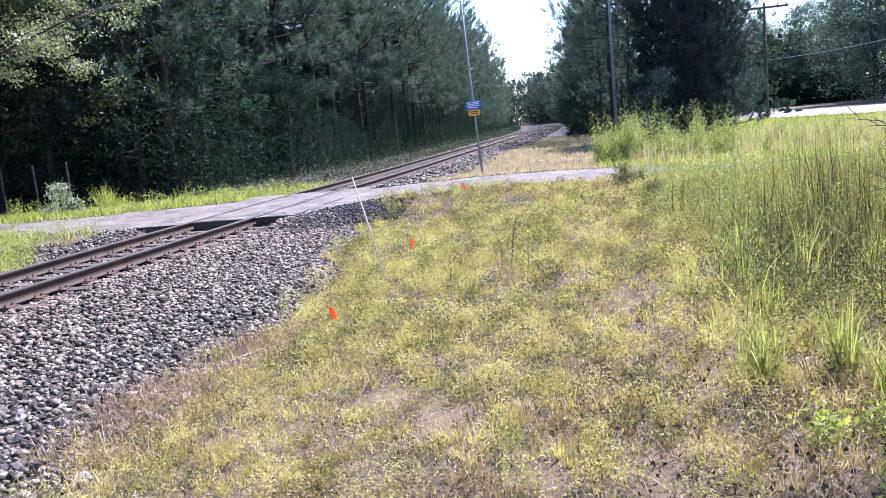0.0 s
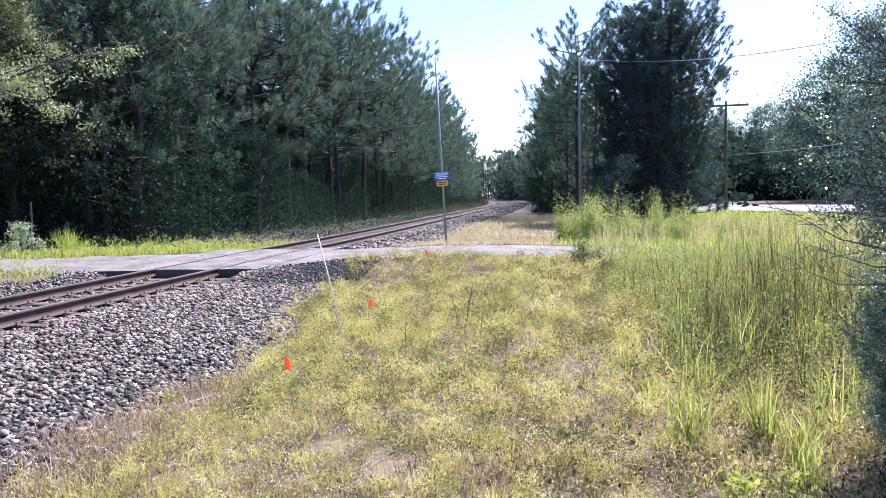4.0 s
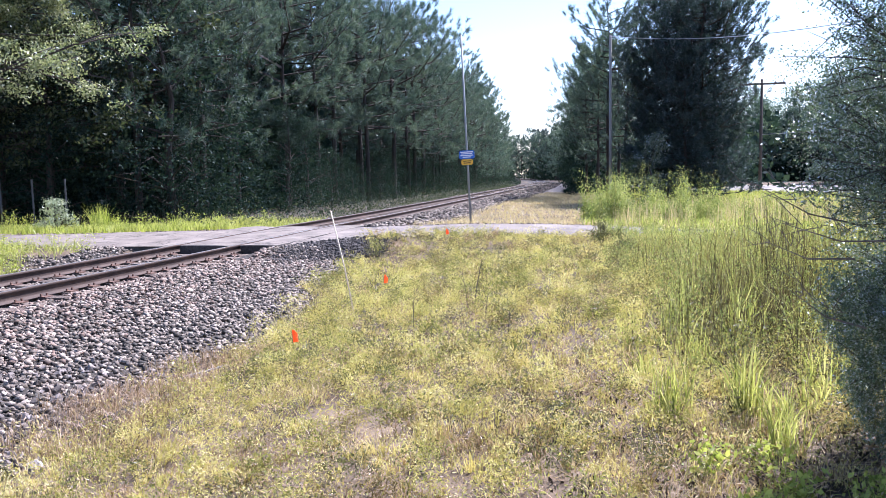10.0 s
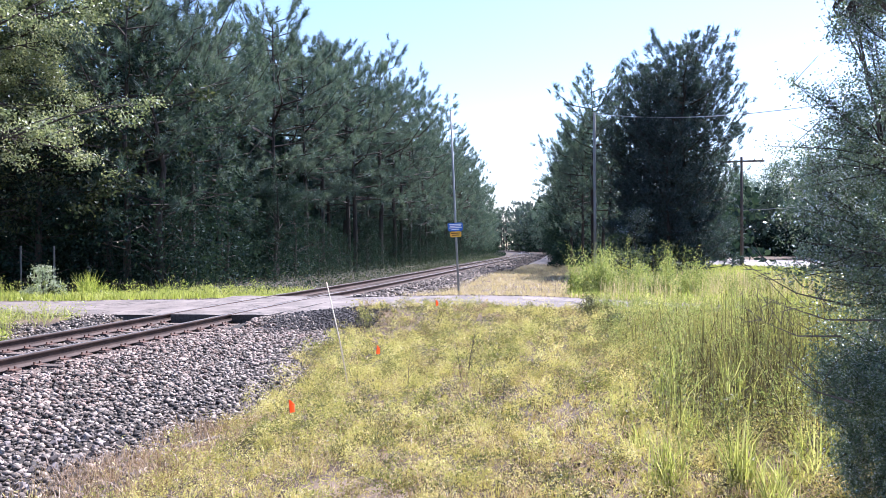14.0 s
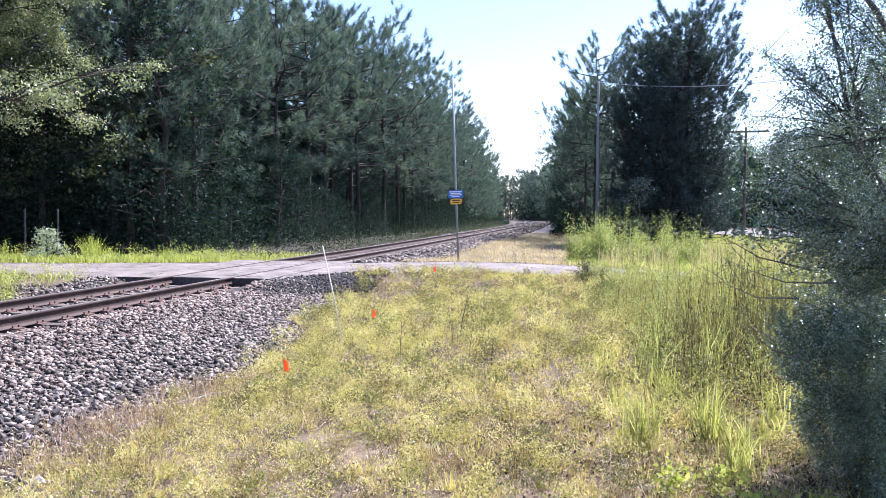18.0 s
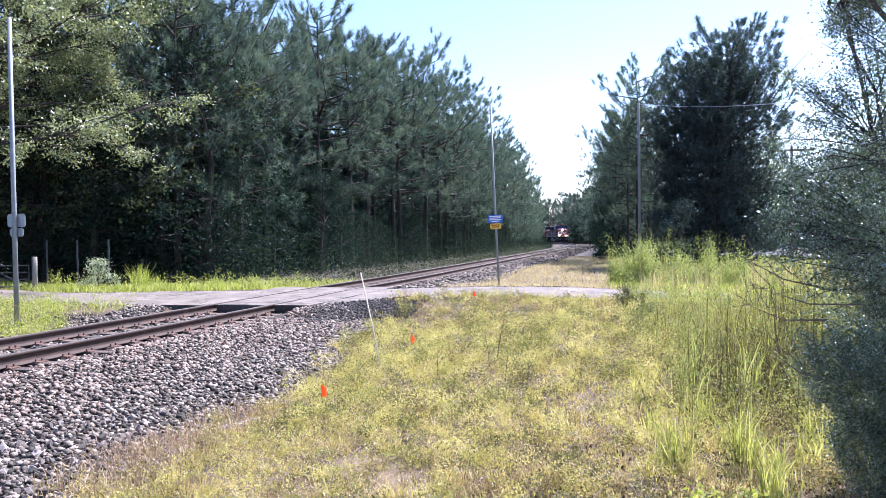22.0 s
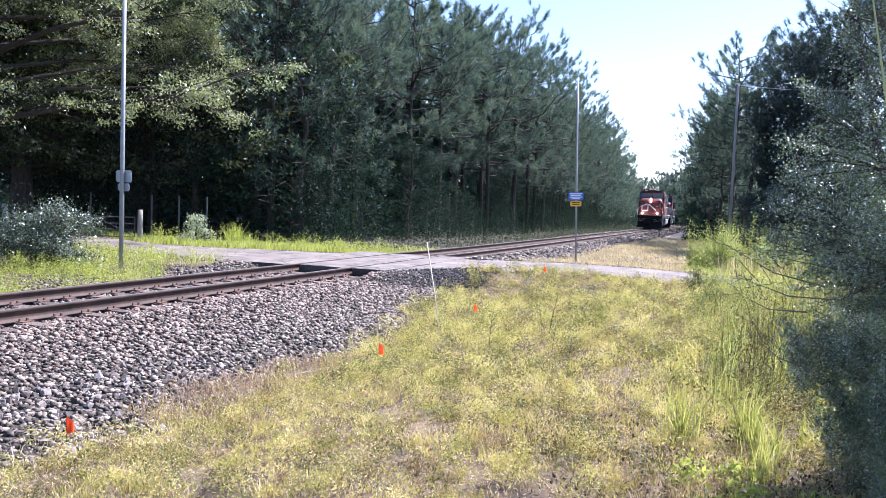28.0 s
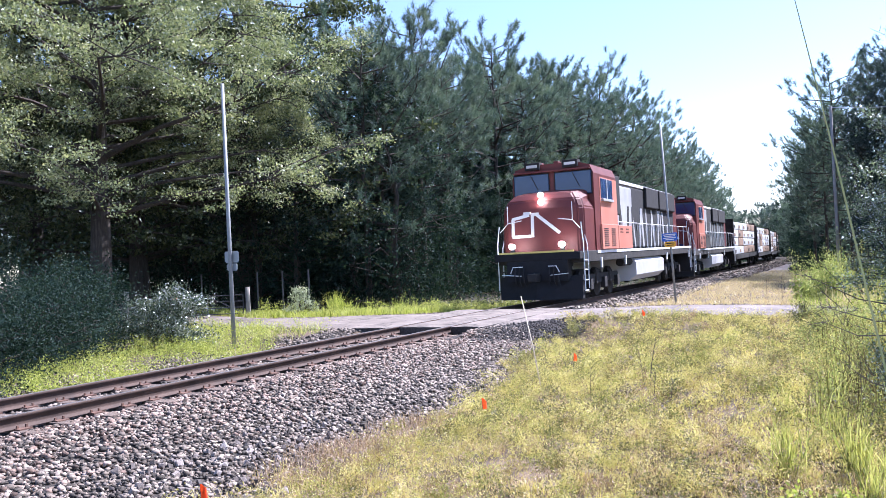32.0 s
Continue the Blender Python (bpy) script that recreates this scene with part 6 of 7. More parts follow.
x, y = scatter(50, 9.0, 12.0, 6.4, 13, lambda x, y: x > 9.1 + 0.4 * np.sin(1.3 * y))
x, y = clumped(x, y, 24, 0.07)
stuff("sedge", blade_mesh("sedge", [blades(x, y, land(x, y), nr.uniform(0.25, 0.85, len(x)), np.full(len(x), 0.008), nr, 0.5, 0.7)], M["weed"]), "soft green sedge among the tall grass", "grass")
for tx, ty, hh, n in ((8.96, 6.02, 0.55, 130), (9.49, 6.03, 0.68, 140), (9.95, 6.3, 0.4, 45), (9.62, 5.35, 0.42, 90), (9.86, 4.2, 0.36, 50), (10.2, 4.5, 0.3, 40), (8.75, 7.1, 0.35, 60), (9.66, 5.75, 0.45, 70), (9.25, 7.4, 0.5, 50), (10.1, 6.9, 0.5, 45), (8.6, 8.6, 0.4, 50)):
    x, y = tx + nr.normal(0, 0.055, n), ty + nr.normal(0, 0.055, n)
    tuft_sets.append(blades(x, y, land(x, y), nr.uniform(0.35, 1.15, n) * hh, np.full(n, 0.0085), nr, 0.42, 0.9))
# Litter of dead leaves, broken stems and small lime weeds between the path and the tall bush.
x, y = nr.uniform(7.6, 11.4, 5200), nr.uniform(2.4, 6.6, 5200)
k = nr.uniform(0, 1, len(x)) < smooth(7.8, 9.4, x + 0.3 * (y - 4)) * (0.3 + 0.9 * vnoise(x, y, 0.5, 33))
x, y = x[k], y[k]
v, f = leaf_quads(np.stack([x, y, land(x, y) + nr.uniform(0.005, 0.05, len(x))], 1), 0.045, 0.026, nr, 2.5)
stuff("leaf_litter", mesh_of("leaf_litter", v, f, [M["litter"]]), "mauve-brown fallen leaves under the bush", "leaves")
x, y = nr.uniform(8.0, 11, 1500), nr.uniform(2.6, 6.4, 1500)
k = nr.uniform(0, 1, len(x)) < smooth(8.0, 9.4, x)
x, y = x[k], y[k]
stuff("dead_weeds", blade_mesh("dead_weeds", [blades(x, y, land(x, y), nr.uniform(0.05, 0.32, len(x)), np.full(len(x), 0.005), nr, 1.5, 1.0)], M["dead"]), "broken brown stems before the bush", "weeds")
LIME = ((9.43, 5.0), (9.55, 4.55), (9.72, 4.05), (9.95, 4.6), (9.35, 4.3), (10.2, 3.9), (9.15, 4.9), (10.45, 3.5))
for q, (px3, py3) in enumerate(LIME):
    n = 150
    x, y = px3 + nr.normal(0, 0.075, n), py3 + nr.normal(0, 0.075, n)
    v, f = leaf_quads(np.stack([x, y, land(x, y) + nr.uniform(0.02, 0.2, n)], 1), 0.05, 0.028, nr, 1.0)
    stuff("lime_weeds", mesh_of("lime_weeds", v, f, [M["lime_grass"]]), "small bright lime-green broad-leaved weeds", "weeds")
stuff("grass_tufts", blade_mesh("grass_tufts", tuft_sets, M["weed"]), "fresh bright green grass tufts", "grass")
# Single dead stalks, and the tall stems by the path.
for k, (sx, sy, sh, lx, ly) in enumerate(((6.52, 10.8, 0.75, 0.12, 0.05), (6.42, 10.9, 0.55, -0.1, 0.1), (7.3, 8.9, 0.4, 0.03, 0.02), (6.9, 9.6, 0.42, 0.05, 0.0), (5.9, 9.9, 0.55, 0.02, 0.03), (6.1, 31.5, 1.0, 0, 0), (5.6, 31, 0.9, 0.02, 0))):
    z = land(sx, sy).item()
    st = thing("dead_stalk", pose(sx, sy, z), "thin dry brown weed stalk standing in the turf", "stalk", "dead stalks in the meadow")
    part("stem", tube(B(), [(0, 0, -0.03), (lx * 0.4, ly * 0.4, sh * 0.5), (lx, ly, sh)], [0.010, 0.008, 0.004] if k == 0 else [0.006, 0.005, 0.003], 5), "twig", st)
    for q in (0.55, 0.72, 0.86):
        part("twig", tube(B(), [(lx * q, ly * q, sh * q), (lx * q + 0.07 * (-1) ** k, ly * q + 0.03, sh * q + 0.10)], [0.003, 0.002], 4), "twig", st)
for sx, sy, sh, lx in ((9.86, 0.50, 2.42, -0.20), (9.90, 0.60, 1.90, -0.07)):
    z = land(sx, sy).item()
    st = thing("tall_grass_stem", pose(sx, sy, z), "tall pale green grass stem beside the path", "grass stem", "tall stems beside the path")
    part("stem", tube(B(), [(0.02, 0, -0.03), (0.0, 0, sh * 0.45), (lx * 0.35, 0, sh * 0.68), (lx * 0.7, 0.01, sh * 0.86), (lx, 0.02, sh)], [0.003, 0.0027, 0.0023, 0.0018, 0.0008], 5), "stalk_green", st)
    for q, d in ((0.45, 1), (0.60, -1)):
        bm = B()
        pts = [Vector((lx * max(0, q - 0.4) + d * 0.008 * k ** 1.3, 0.01 * k, sh * q + 0.06 * k)) for k in range(5)]
        row = [(bm.verts.new(v + Vector((0, -0.005 * (1 - k / 4.4), 0))), bm.verts.new(v + Vector((0, 0.005 * (1 - k / 4.4), 0.002)))) for k, v in enumerate(pts)]
        for a, b in zip(row, row[1:]):
            bm.faces.new((a[0], a[1], b[1], b[0]))
        part("blade", bm, "stalk_green", st)
x, y = scatter(2600, 3.6, 12, 2.4, 9, near_meadow)
k = nr.uniform(0, 1, len(x)) < patch(x, y, 1.3, 7.0) ** 1.5
x, y = clumped(x[k], y[k], 7, 0.05)
stuff("dead_weeds", blade_mesh("dead_weeds", [blades(x, y, land(x, y), nr.uniform(0.03, 0.16, len(x)), np.full(len(x), 0.006), nr, 1.6, 1.2)], M["dead"]), "reddish-brown dead weeds in the turf", "weeds")
x, y = scatter(420, 3.5, 4.7, 5.3, 8.8, lambda x, y: bare_edge(x, y) & (np.abs(x - xc(y) - 4.75) < 0.55))
x, y = clumped(x, y, 9, 0.06)
stuff("dead_weeds", blade_mesh("dead_weeds", [blades(x, y, land(x, y), nr.uniform(0.06, 0.3, len(x)), np.full(len(x), 0.006), nr, 0.8, 0.9)], M["dead"]), "reddish-brown dead weeds at the ballast's foot", "weeds")
x, y = scatter(260, 2.6, 5.2, 3.2, 16, lambda x, y: bare_edge(x, y) & (np.abs(x - xc(y) - 4.7 + 0.17 * np.maximum(y - 9, 0)) < 0.4))
per = 70
r, hh = np.repeat(nr.uniform(0.05, 0.13, len(x)), per), np.repeat(nr.uniform(0.08, 0.26, len(x)), per)
x, y = np.repeat(x, per), np.repeat(y, per)
s = nr.uniform(0.05, 1.0, len(x))
x, y = x + nr.normal(0, 1, len(x)) * r * (0.4 + s), y + nr.normal(0, 1, len(x)) * r * (0.4 + s)
v, f = leaf_quads(np.stack([x, y, land(x, y) + hh * s], 1), 0.042, 0.012, nr, 0.4)
stuff("weed_clumps", mesh_of("weed_clumps", v, f, [M[q] for q in TURF], turf_kind(x, y)), "leafy weeds creeping onto the ballast's foot", "weeds")
x, y = scatter(13000, 3.5, 12.5, 2.2, 13, near_meadow)
stuff("straw", blade_mesh("straw", [blades(x, y, land(x, y) + 0.004, nr.uniform(0.012, 0.03, len(x)), np.full(len(x), 0.006), nr, 3.5, 0.6)], M["straw"]), "bleached straw lying flat between the weeds", "straw")
# Straw and dead stalks along the ballast's foot.
x, y = scatter(520, 3.0, 5.4, 2.5, 14, lambda x, y: bare_edge(x, y) & (np.abs(x - xc(y) - 4.75 + 0.12 * np.maximum(y - 9, 0)) < 0.4))
x, y = clumped(x, y, 6, 0.06)
stuff("straw", blade_mesh("straw", [blades(x, y, land(x, y), nr.uniform(0.03, 0.2, len(x)), np.full(len(x), 0.006), nr, 1.4, 1.0)], M["straw"]), "reddish dead straw along the ballast", "straw")

x, y = scatter(420, 3.2, 4.5, 6.2, 8.4, lambda x, y: np.abs(x - 3.62 - 0.42 * (y - 6.8)) < 0.24)
x, y = clumped(x, y, 6, 0.05)
stuff("straw", blade_mesh("straw", [blades(x, y, land(x, y), nr.uniform(0.06, 0.24, len(x)), np.full(len(x), 0.006), nr, 1.6, 1.0)], M["dead"]), "heap of reddish dead straw beside the wooden strip", "straw")

# ---- ballast stones ----


def stones(name, x, y, size, label, mat="stone_stuff", lift=0.0):
    """Angular stones: skewed blocks of 12 faces each."""
    cube = np.array([(x1, y1, z1) for x1 in (-0.8, 0.8) for y1 in (-0.8, 0.8) for z1 in (-0.8, 0.8)])
    tri = np.array([(0, 1, 3), (0, 3, 2), (4, 6, 7), (4, 7, 5), (0, 4, 5), (0, 5, 1), (2, 3, 7), (2, 7, 6), (0, 2, 6), (0, 6, 4), (1, 5, 7), (1, 7, 3)])
    n = len(x)
    s = size * nr.uniform(0.55, 1.35, (n, 1, 1)) * nr.uniform(0.6, 1.25, (n, 1, 3))
    v = (cube[None] + nr.normal(0, 0.28, (n, 8, 3))) * s
    a, b = frames_of(n, nr)
    c = np.cross(a, b)
    v = v @ np.stack([a, b, c], 1)
    v[:, :, 2] *= 0.7
    v += np.stack([x, y, land(x, y) + lift + size * nr.uniform(-0.5, 1.1, n)], 1)[:, None]
    f = (tri[None] + 8 * np.arange(n)[:, None, None]).reshape(-1, 3)
    return stuff(name, mesh_of(name, v.reshape(-1, 3), f, [M[mat]]), label, "ballast")


M["stone_stuff"] = solid("stone_stuff", [(0.008, 0.007, 0.006), (0.041, 0.033, 0.025), (0.134, 0.105, 0.084), (0.275, 0.222, 0.18), (0.491, 0.414, 0.341)], 0.8, scale=11, fine=110, bump=0.5, spread=0.25, island=True)
x, y = scatter(40000, 0.2, 4.7, 1.5, 16.9, lambda x, y: (x - xc(y) < 4.65 - 0.17 * np.maximum(y - 9, 0) + 0.3 * np.sin(1.7 * y) * np.sin(0.6 * y)) & ((x - xc(y) > 1.35) | ((x - xc(y) > 0.86) & (nr.uniform(0, 1, len(x)) < 0.4))))
stones("ballast_stones", x, y, 0.0275, "loose grey crushed stones of the ballast shoulder")
M["stone_rust"] = solid("stone_rust", [(0.02, 0.012, 0.008), (0.072, 0.045, 0.033), (0.184, 0.124, 0.096), (0.336, 0.248, 0.2), (0.528, 0.424, 0.368)], 0.85, scale=11, fine=110, bump=0.5, spread=0.25, island=True)
x, y = scatter(13000, 0.2, 2.9, 1.5, 16.0, lambda x, y: (x - xc(y) > 0.95) & (nr.uniform(0, 1, len(x)) < 1.3 - 0.38 * (x - xc(y))))
stones("ballast_stones", x, y, 0.028, "rust-stained crushed stones along the rail", "stone_rust", 0.012)
x, y = scatter(5200, -1.5, -0.1, 1.5, 16.0, lambda x, y: np.abs(x - xc(y)) < 0.66)
stones("ballast_stones", x, y, 0.030, "loose grey crushed stones between the rails")
x, y = scatter(10500, -6.2, -1.6, 2, 16.4, lambda x, y: (x - xc(y) > -3.1) | ((x - xc(y) > -5.2) & (vnoise(x, y, 0.8, 31) < 0.5)))
stones("ballast_stones", x, y, 0.032, "loose grey crushed stones beyond the far rail")
x, y = along(5000, 22.3, 60, 0.9, 3.0)
stones("ballast_stones", x, y, 0.055, "loose grey crushed stones beside the far track")
x, y = along(7000, 55, 150, -2.9, 3.6)
stones("ballast_stones", x, y, 0.085, "pale crushed stones along the far track")
# Dark crumbled asphalt on the bank at the crossing.
x = nr.uniform(1.15, 2.9, 2200)
j = nr.uniform(0, 1, len(x)) ** 0.8
y = np.interp(x, ROAD_X, ROAD_N) + 0.2 - 1.9 * j
up = np.maximum(-0.03 - (0.36 + 0.06 * (x - 1.2) / 1.6) * j ** 1.2 - land(x, y), 0.012)
stones("asphalt_crumbs", x, y, 0.026, "dark crumbled asphalt on the bank of the crossing", "asphalt_dark", up)
# Gravel strewn on the edges of the lane.
x = nr.uniform(-10, 8, 2600)
e = np.where(nr.uniform(0, 1, len(x)) < 0.5, np.interp(x, ROAD_X, ROAD_N), np.interp(x, ROAD_X, ROAD_F))
stones("ballast_stones", x, e + nr.normal(0, 0.28, len(x)), 0.022, "grey gravel strewn along the lane's edges")
# The stones nearest the path, each on its own.
bed = bpy.data.objects["ballast_bed_1"]
kinds = []
for k in range(8):
    bm = B()
    bmesh.ops.create_cube(bm, size=1.6)
    rg = random.Random(900 + k)
    for v in bm.verts:
        v.co += Vector((rg.gauss(0, 0.26), rg.gauss(0, 0.26), rg.gauss(0, 0.26)))
    bmesh.ops.bevel(bm, geom=list(bm.edges), offset=0.12, segments=1, affect="EDGES")
    me = bpy.data.meshes.new("stone")
    bm.to_mesh(me)
    bm.free()
    me.materials.append(M["stone"])
    kinds.append(me)
rg = random.Random(77)
for k in range(290):
    x, y = rg.uniform(2.4, 4.3), rg.uniform(4.2, 8.0)
    s = 0.036 * rg.uniform(0.7, 1.35)
    ob = new("stone", kinds[k % 8])
    ob.parent = bed
    ob.matrix_world = Matrix.LocRotScale((x, y, land(x, y).item() + 0.03), Euler((rg.uniform(0, 6), rg.uniform(0, 6), rg.uniform(0, 6))), (s * rg.uniform(0.8, 1.3), s, s * 0.75))

# ---- the train ----


def bogie(parent, y, axles, half, wheel_r, name="bogie"):
    """A truck: side frames, axles and wheels."""
    ends = [y + half * (2 * k / (axles - 1) - 1) for k in range(axles)]
    bm = B()
    for sx in (-1, 1):
        box(bm, sx * 1.0 - 0.09, sx * 1.0 + 0.09, y - half - 0.45, y + half + 0.45, 0.52, 0.86, 0.03)
        for e in ends:
            box(bm, sx * 1.13 - 0.09, sx * 1.13 + 0.09, e - 0.17, e + 0.17, 0.32, 0.72, 0.03)
    box(bm, -0.95, 0.95, y - 0.3, y + 0.3, 0.5, 1.0, 0.03)
    b = part(name, bm, "under", parent)
    for e in ends:
        for sx in (-1, 1):
            part("wheel", tube(B(), [(sx * 0.72, e, wheel_r), (sx * 0.86, e, wheel_r)], [wheel_r + 0.02, wheel_r], 20), "under", b)
    for e in (y - half * 0.5, y + half * 0.5):
        for sx in (-1, 1):
            part("spring", tube(B(), [(sx * 1.06, e, 0.5), (sx * 1.06, e, 0.95)], 0.10, 10), "under", b)
    return b


def handrail(parent, pts, r=0.022, mat="white"):
    return part("handrail", tube(B(), pts, r, 6), mat, parent)


def locomotive(label, second=False):
    """A six-axle diesel; its front lies at y = 0 and its length along +y; z = 0 on the rails."""
    ob = thing("locomotive", pose(0, 0, 0), label, "locomotive", "locomotives of the train")
    # Underframe with its platform edge.
    part("underframe", box(B(), -1.5, 1.5, 0.45, 21.6, 1.32, 1.70, 0.02), "under", ob)
    part("sill_stripe", box(B(), 1.504, 1.516, 2.2, 21.4, 1.60, 1.70), "white", ob)
    part("sill_stripe", box(B(), -1.516, -1.504, 2.2, 21.4, 1.60, 1.70), "white", ob)
    # Pilot and plough.
    bm = B()
    prism(bm, [(0.10, 0.75), (0.15, 1.68), (0.6, 1.68), (0.6, 0.75)], "x", -1.06, 1.06)
    pilot = part("pilot", bm, "black", ob)
    part("end_sill", box(B(), -1.5, 1.5, 0.12, 0.6, 1.44, 1.70, 0.02), "black", pilot)
    bm = B()
    low = [bm.verts.new(p) for p in ((-1.45, 0.42, 0.14), (0, -0.12, 0.14), (1.45, 0.42, 0.14), (1.45, 0.62, 0.14), (-1.45, 0.62, 0.14))]
    high = [bm.verts.new(p) for p in ((-1.45, 0.50, 0.92), (0, 0.12, 0.80), (1.45, 0.50, 0.92), (1.45, 0.62, 0.92), (-1.45, 0.62, 0.92))]
    for i in range(5):
        bm.faces.new((low[i], low[(i + 1) % 5], high[(i + 1) % 5], high[i]))
    bm.faces.new(low[::-1])
    bm.faces.new(high)
    bmesh.ops.recalc_face_normals(bm, faces=bm.faces)
    part("plough", bm, "black", pilot)
    for x in (-0.75, -0.6, -0.45, 0.45, 0.6, 0.75):
        part("air_hose", tube(B(), [(x, 0.12, 1.2), (x + 0.03, -0.06, 1.0), (x + 0.05, -0.03, 0.72), (x + 0.09, 0.02, 0.6)], 0.022, 6), "under", pilot)
    part("coupler", box(B(), -0.14, 0.14, -0.45, 0.1, 0.75, 1.02, 0.04), "under", pilot)
    part("warning_strip", box(B(), -1.3, 1.3, 0.08, 0.145, 1.69, 1.75), "yellow", pilot)
    for sx in (-1, 1):
        for z in (0.38, 0.72, 1.06, 1.38):
            st = part("step", box(B(), sx * 1.28 - 0.22, sx * 1.28 + 0.22, 0.5, 0.92, z, z + 0.035), "under", ob)
            part("step_edge", box(B(), sx * 1.50 - 0.004, sx * 1.50 + 0.012, 0.5, 0.92, z, z + 0.035), "white", st)
        handrail(ob, [(sx * 1.52, 0.5, 0.45), (sx * 1.52, 0.5, 2.0), (sx * 1.45, 0.55, 2.65)], 0.02)
        handrail(ob, [(sx * 1.52, 0.95, 0.45), (sx * 1.52, 0.95, 1.9), (sx * 1.35, 1.0, 2.55)], 0.02)
        handrail(ob, [(sx * 0.45, -0.02, 1.25), (sx * 0.75, -0.12, 1.25), (sx * 0.85, -0.1, 1.05)], 0.016)
        handrail(ob, [(sx * 0.5, -0.02, 0.95), (sx * 1.15, -0.12, 1.0)], 0.014)
        handrail(ob, [(sx * 1.15, 0.62, 2.75), (sx * 0.65, 0.62, 2.82)], 0.016)
        handrail(ob, [(sx * 1.15, 0.62, 3.35), (sx * 1.15, 0.62, 2.75), (sx * 1.42, 0.55, 2.45)], 0.016)
    # The short nose, tapered to the top and the front.
    bm = B()
    secs = [(0.70, 1.70, 1.47), (0.72, 2.3, 1.47), (0.78, 3.18, 1.45), (0.86, 3.48, 1.34), (1.10, 3.72, 1.12), (2.1, 3.86, 1.12)]
    ring = []
    for y, z, w in secs:
        ring.append([bm.verts.new(p) for p in ((-w, y + 0.22, z), (-w * 0.88, y + 0.05, z), (0, y, z + 0.03), (w * 0.88, y + 0.05, z), (w, y + 0.22, z))])
    for a, b in zip(ring, ring[1:]):
        for i in range(4):
            bm.faces.new((a[i], a[i + 1], b[i + 1], b[i]))
    for side, i in ((-1, 0), (1, 4)):
        back = [bm.verts.new((side * (1.46 if k < 3 else 1.3), 2.25, z)) for k, (y, z, w) in enumerate(secs)]
        for k in range(len(secs) - 1):
            bm.faces.new((ring[k][i], ring[k + 1][i], back[k + 1], back[k]))
    bmesh.ops.recalc_face_normals(bm, faces=bm.faces)
    bmesh.ops.bevel(bm, geom=[e for e in bm.edges if len(e.link_faces) == 2 and e.calc_face_angle() > 0.3], offset=0.05, segments=2, affect="EDGES")
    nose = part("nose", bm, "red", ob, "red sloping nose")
    # White mark on the nose: a bracket and a zigzag band.
    bm = B()
    for a, b in (((-1.02, 2.30), (-1.02, 2.88)), ((-1.05, 2.88), (-0.42, 3.0)), ((-1.05, 2.28), (-0.36, 2.28)), ((-0.30, 2.24), (-0.30, 3.0)), ((-0.33, 3.02), (-0.06, 3.02)), ((-0.14, 3.0), (0.66, 2.34))):
        a, b = Vector((a[0], 0, a[1])), Vector((b[0], 0, b[1]))
        d = (b - a).normalized()
        s = Vector((-d.z, 0, d.x)) * 0.052
        lo = [a - s, a + s, b + s, b - s]
        yy = lambda p: 0.69 + max(0, p.z - 2.3) * 0.06 + abs(p.x) * 0.042
        q = [bm.verts.new((p.x, yy(p), p.z)) for p in lo]
        q2 = [bm.verts.new((p.x, yy(p) + 0.05, p.z)) for p in lo]
        bm.faces.new(q)
        for i in range(4):
            bm.faces.new((q[i], q2[i], q2[(i + 1) % 4], q[(i + 1) % 4]))
    bmesh.ops.recalc_face_normals(bm, faces=bm.faces)
    part("nose_mark", bm, "white", nose, "white painted bands")
    part("small_plate", box(B(), -0.62, -0.36, 0.755, 0.79, 3.02, 3.11), "white", nose)
    for z in (3.42, 3.66):
        part("headlight", tube(B(), [(0.02, 0.86, z), (0.02, 0.74, z)], [0.08, 0.085], 14), "lamp" if not second else "glass", nose)
    for sx in (-1, 1):
        part("ditch_light", tube(B(), [(sx * 0.88, 0.30, 1.95), (sx * 0.88, 0.16, 1.95)], [0.085, 0.10], 14), "lamp" if not second else "glass", ob)
        part("ditch_light_bracket", box(B(), sx * 0.88 - 0.06, sx * 0.88 + 0.06, 0.22, 0.34, 1.70, 1.88, 0.01), "black", ob)
    # Cab.
    bm = B()
    prism(bm, [(-1.50, 1.70), (1.50, 1.70), (1.50, 4.40), (1.38, 4.70), (0.9, 4.84), (-0.9, 4.84), (-1.38, 4.70), (-1.50, 4.40)], "y", 2.15, 5.2)
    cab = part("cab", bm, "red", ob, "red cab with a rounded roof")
    # Sunlight on the cab side is in the sheet's paler colour.
    part("cab_side", box(B(), 1.502, 1.515, 2.85, 5.18, 1.75, 4.30), "red_sunlit", cab, "side sheet in paler orange-red, sunlight put into its colour")
    part("cab_side", box(B(), -1.515, -1.502, 2.85, 5.18, 1.75, 4.30), "red_sunlit", cab)
    for x0, x1 in ((-1.42, -0.12), (0.12, 1.42)):
        ws = part("windscreen", box(B(), x0, x1, 2.10, 2.16, 3.70, 4.50, 0.02), "glass", cab, "dark windscreen with the sky's blue reflection in its colour")
        part("gasket", box(B(), x0 - 0.03, x1 + 0.03, 2.125, 2.155, 3.67, 4.53), "black", ws)
        part("wiper", tube(B(), [((x0 + x1) / 2, 2.085, 4.46), ((x0 + x1) / 2 + 0.25, 2.085, 3.95)], 0.012, 5), "black", ws)
    for x0, x1 in ((-0.98, -0.42), (0.42, 0.98)):
        nb = part("number_board", box(B(), x0, x1, 2.04, 2.42, 4.66, 4.92, 0.02), "black", cab)
        part("lettering", box(B(), x0 + 0.08, x1 - 0.08, 2.032, 2.038, 4.74, 4.84), "tank", nb)
    part("roof_visor", box(B(), -1.40, 1.40, 1.98, 2.2, 4.545, 4.60, 0.01), "red", cab)
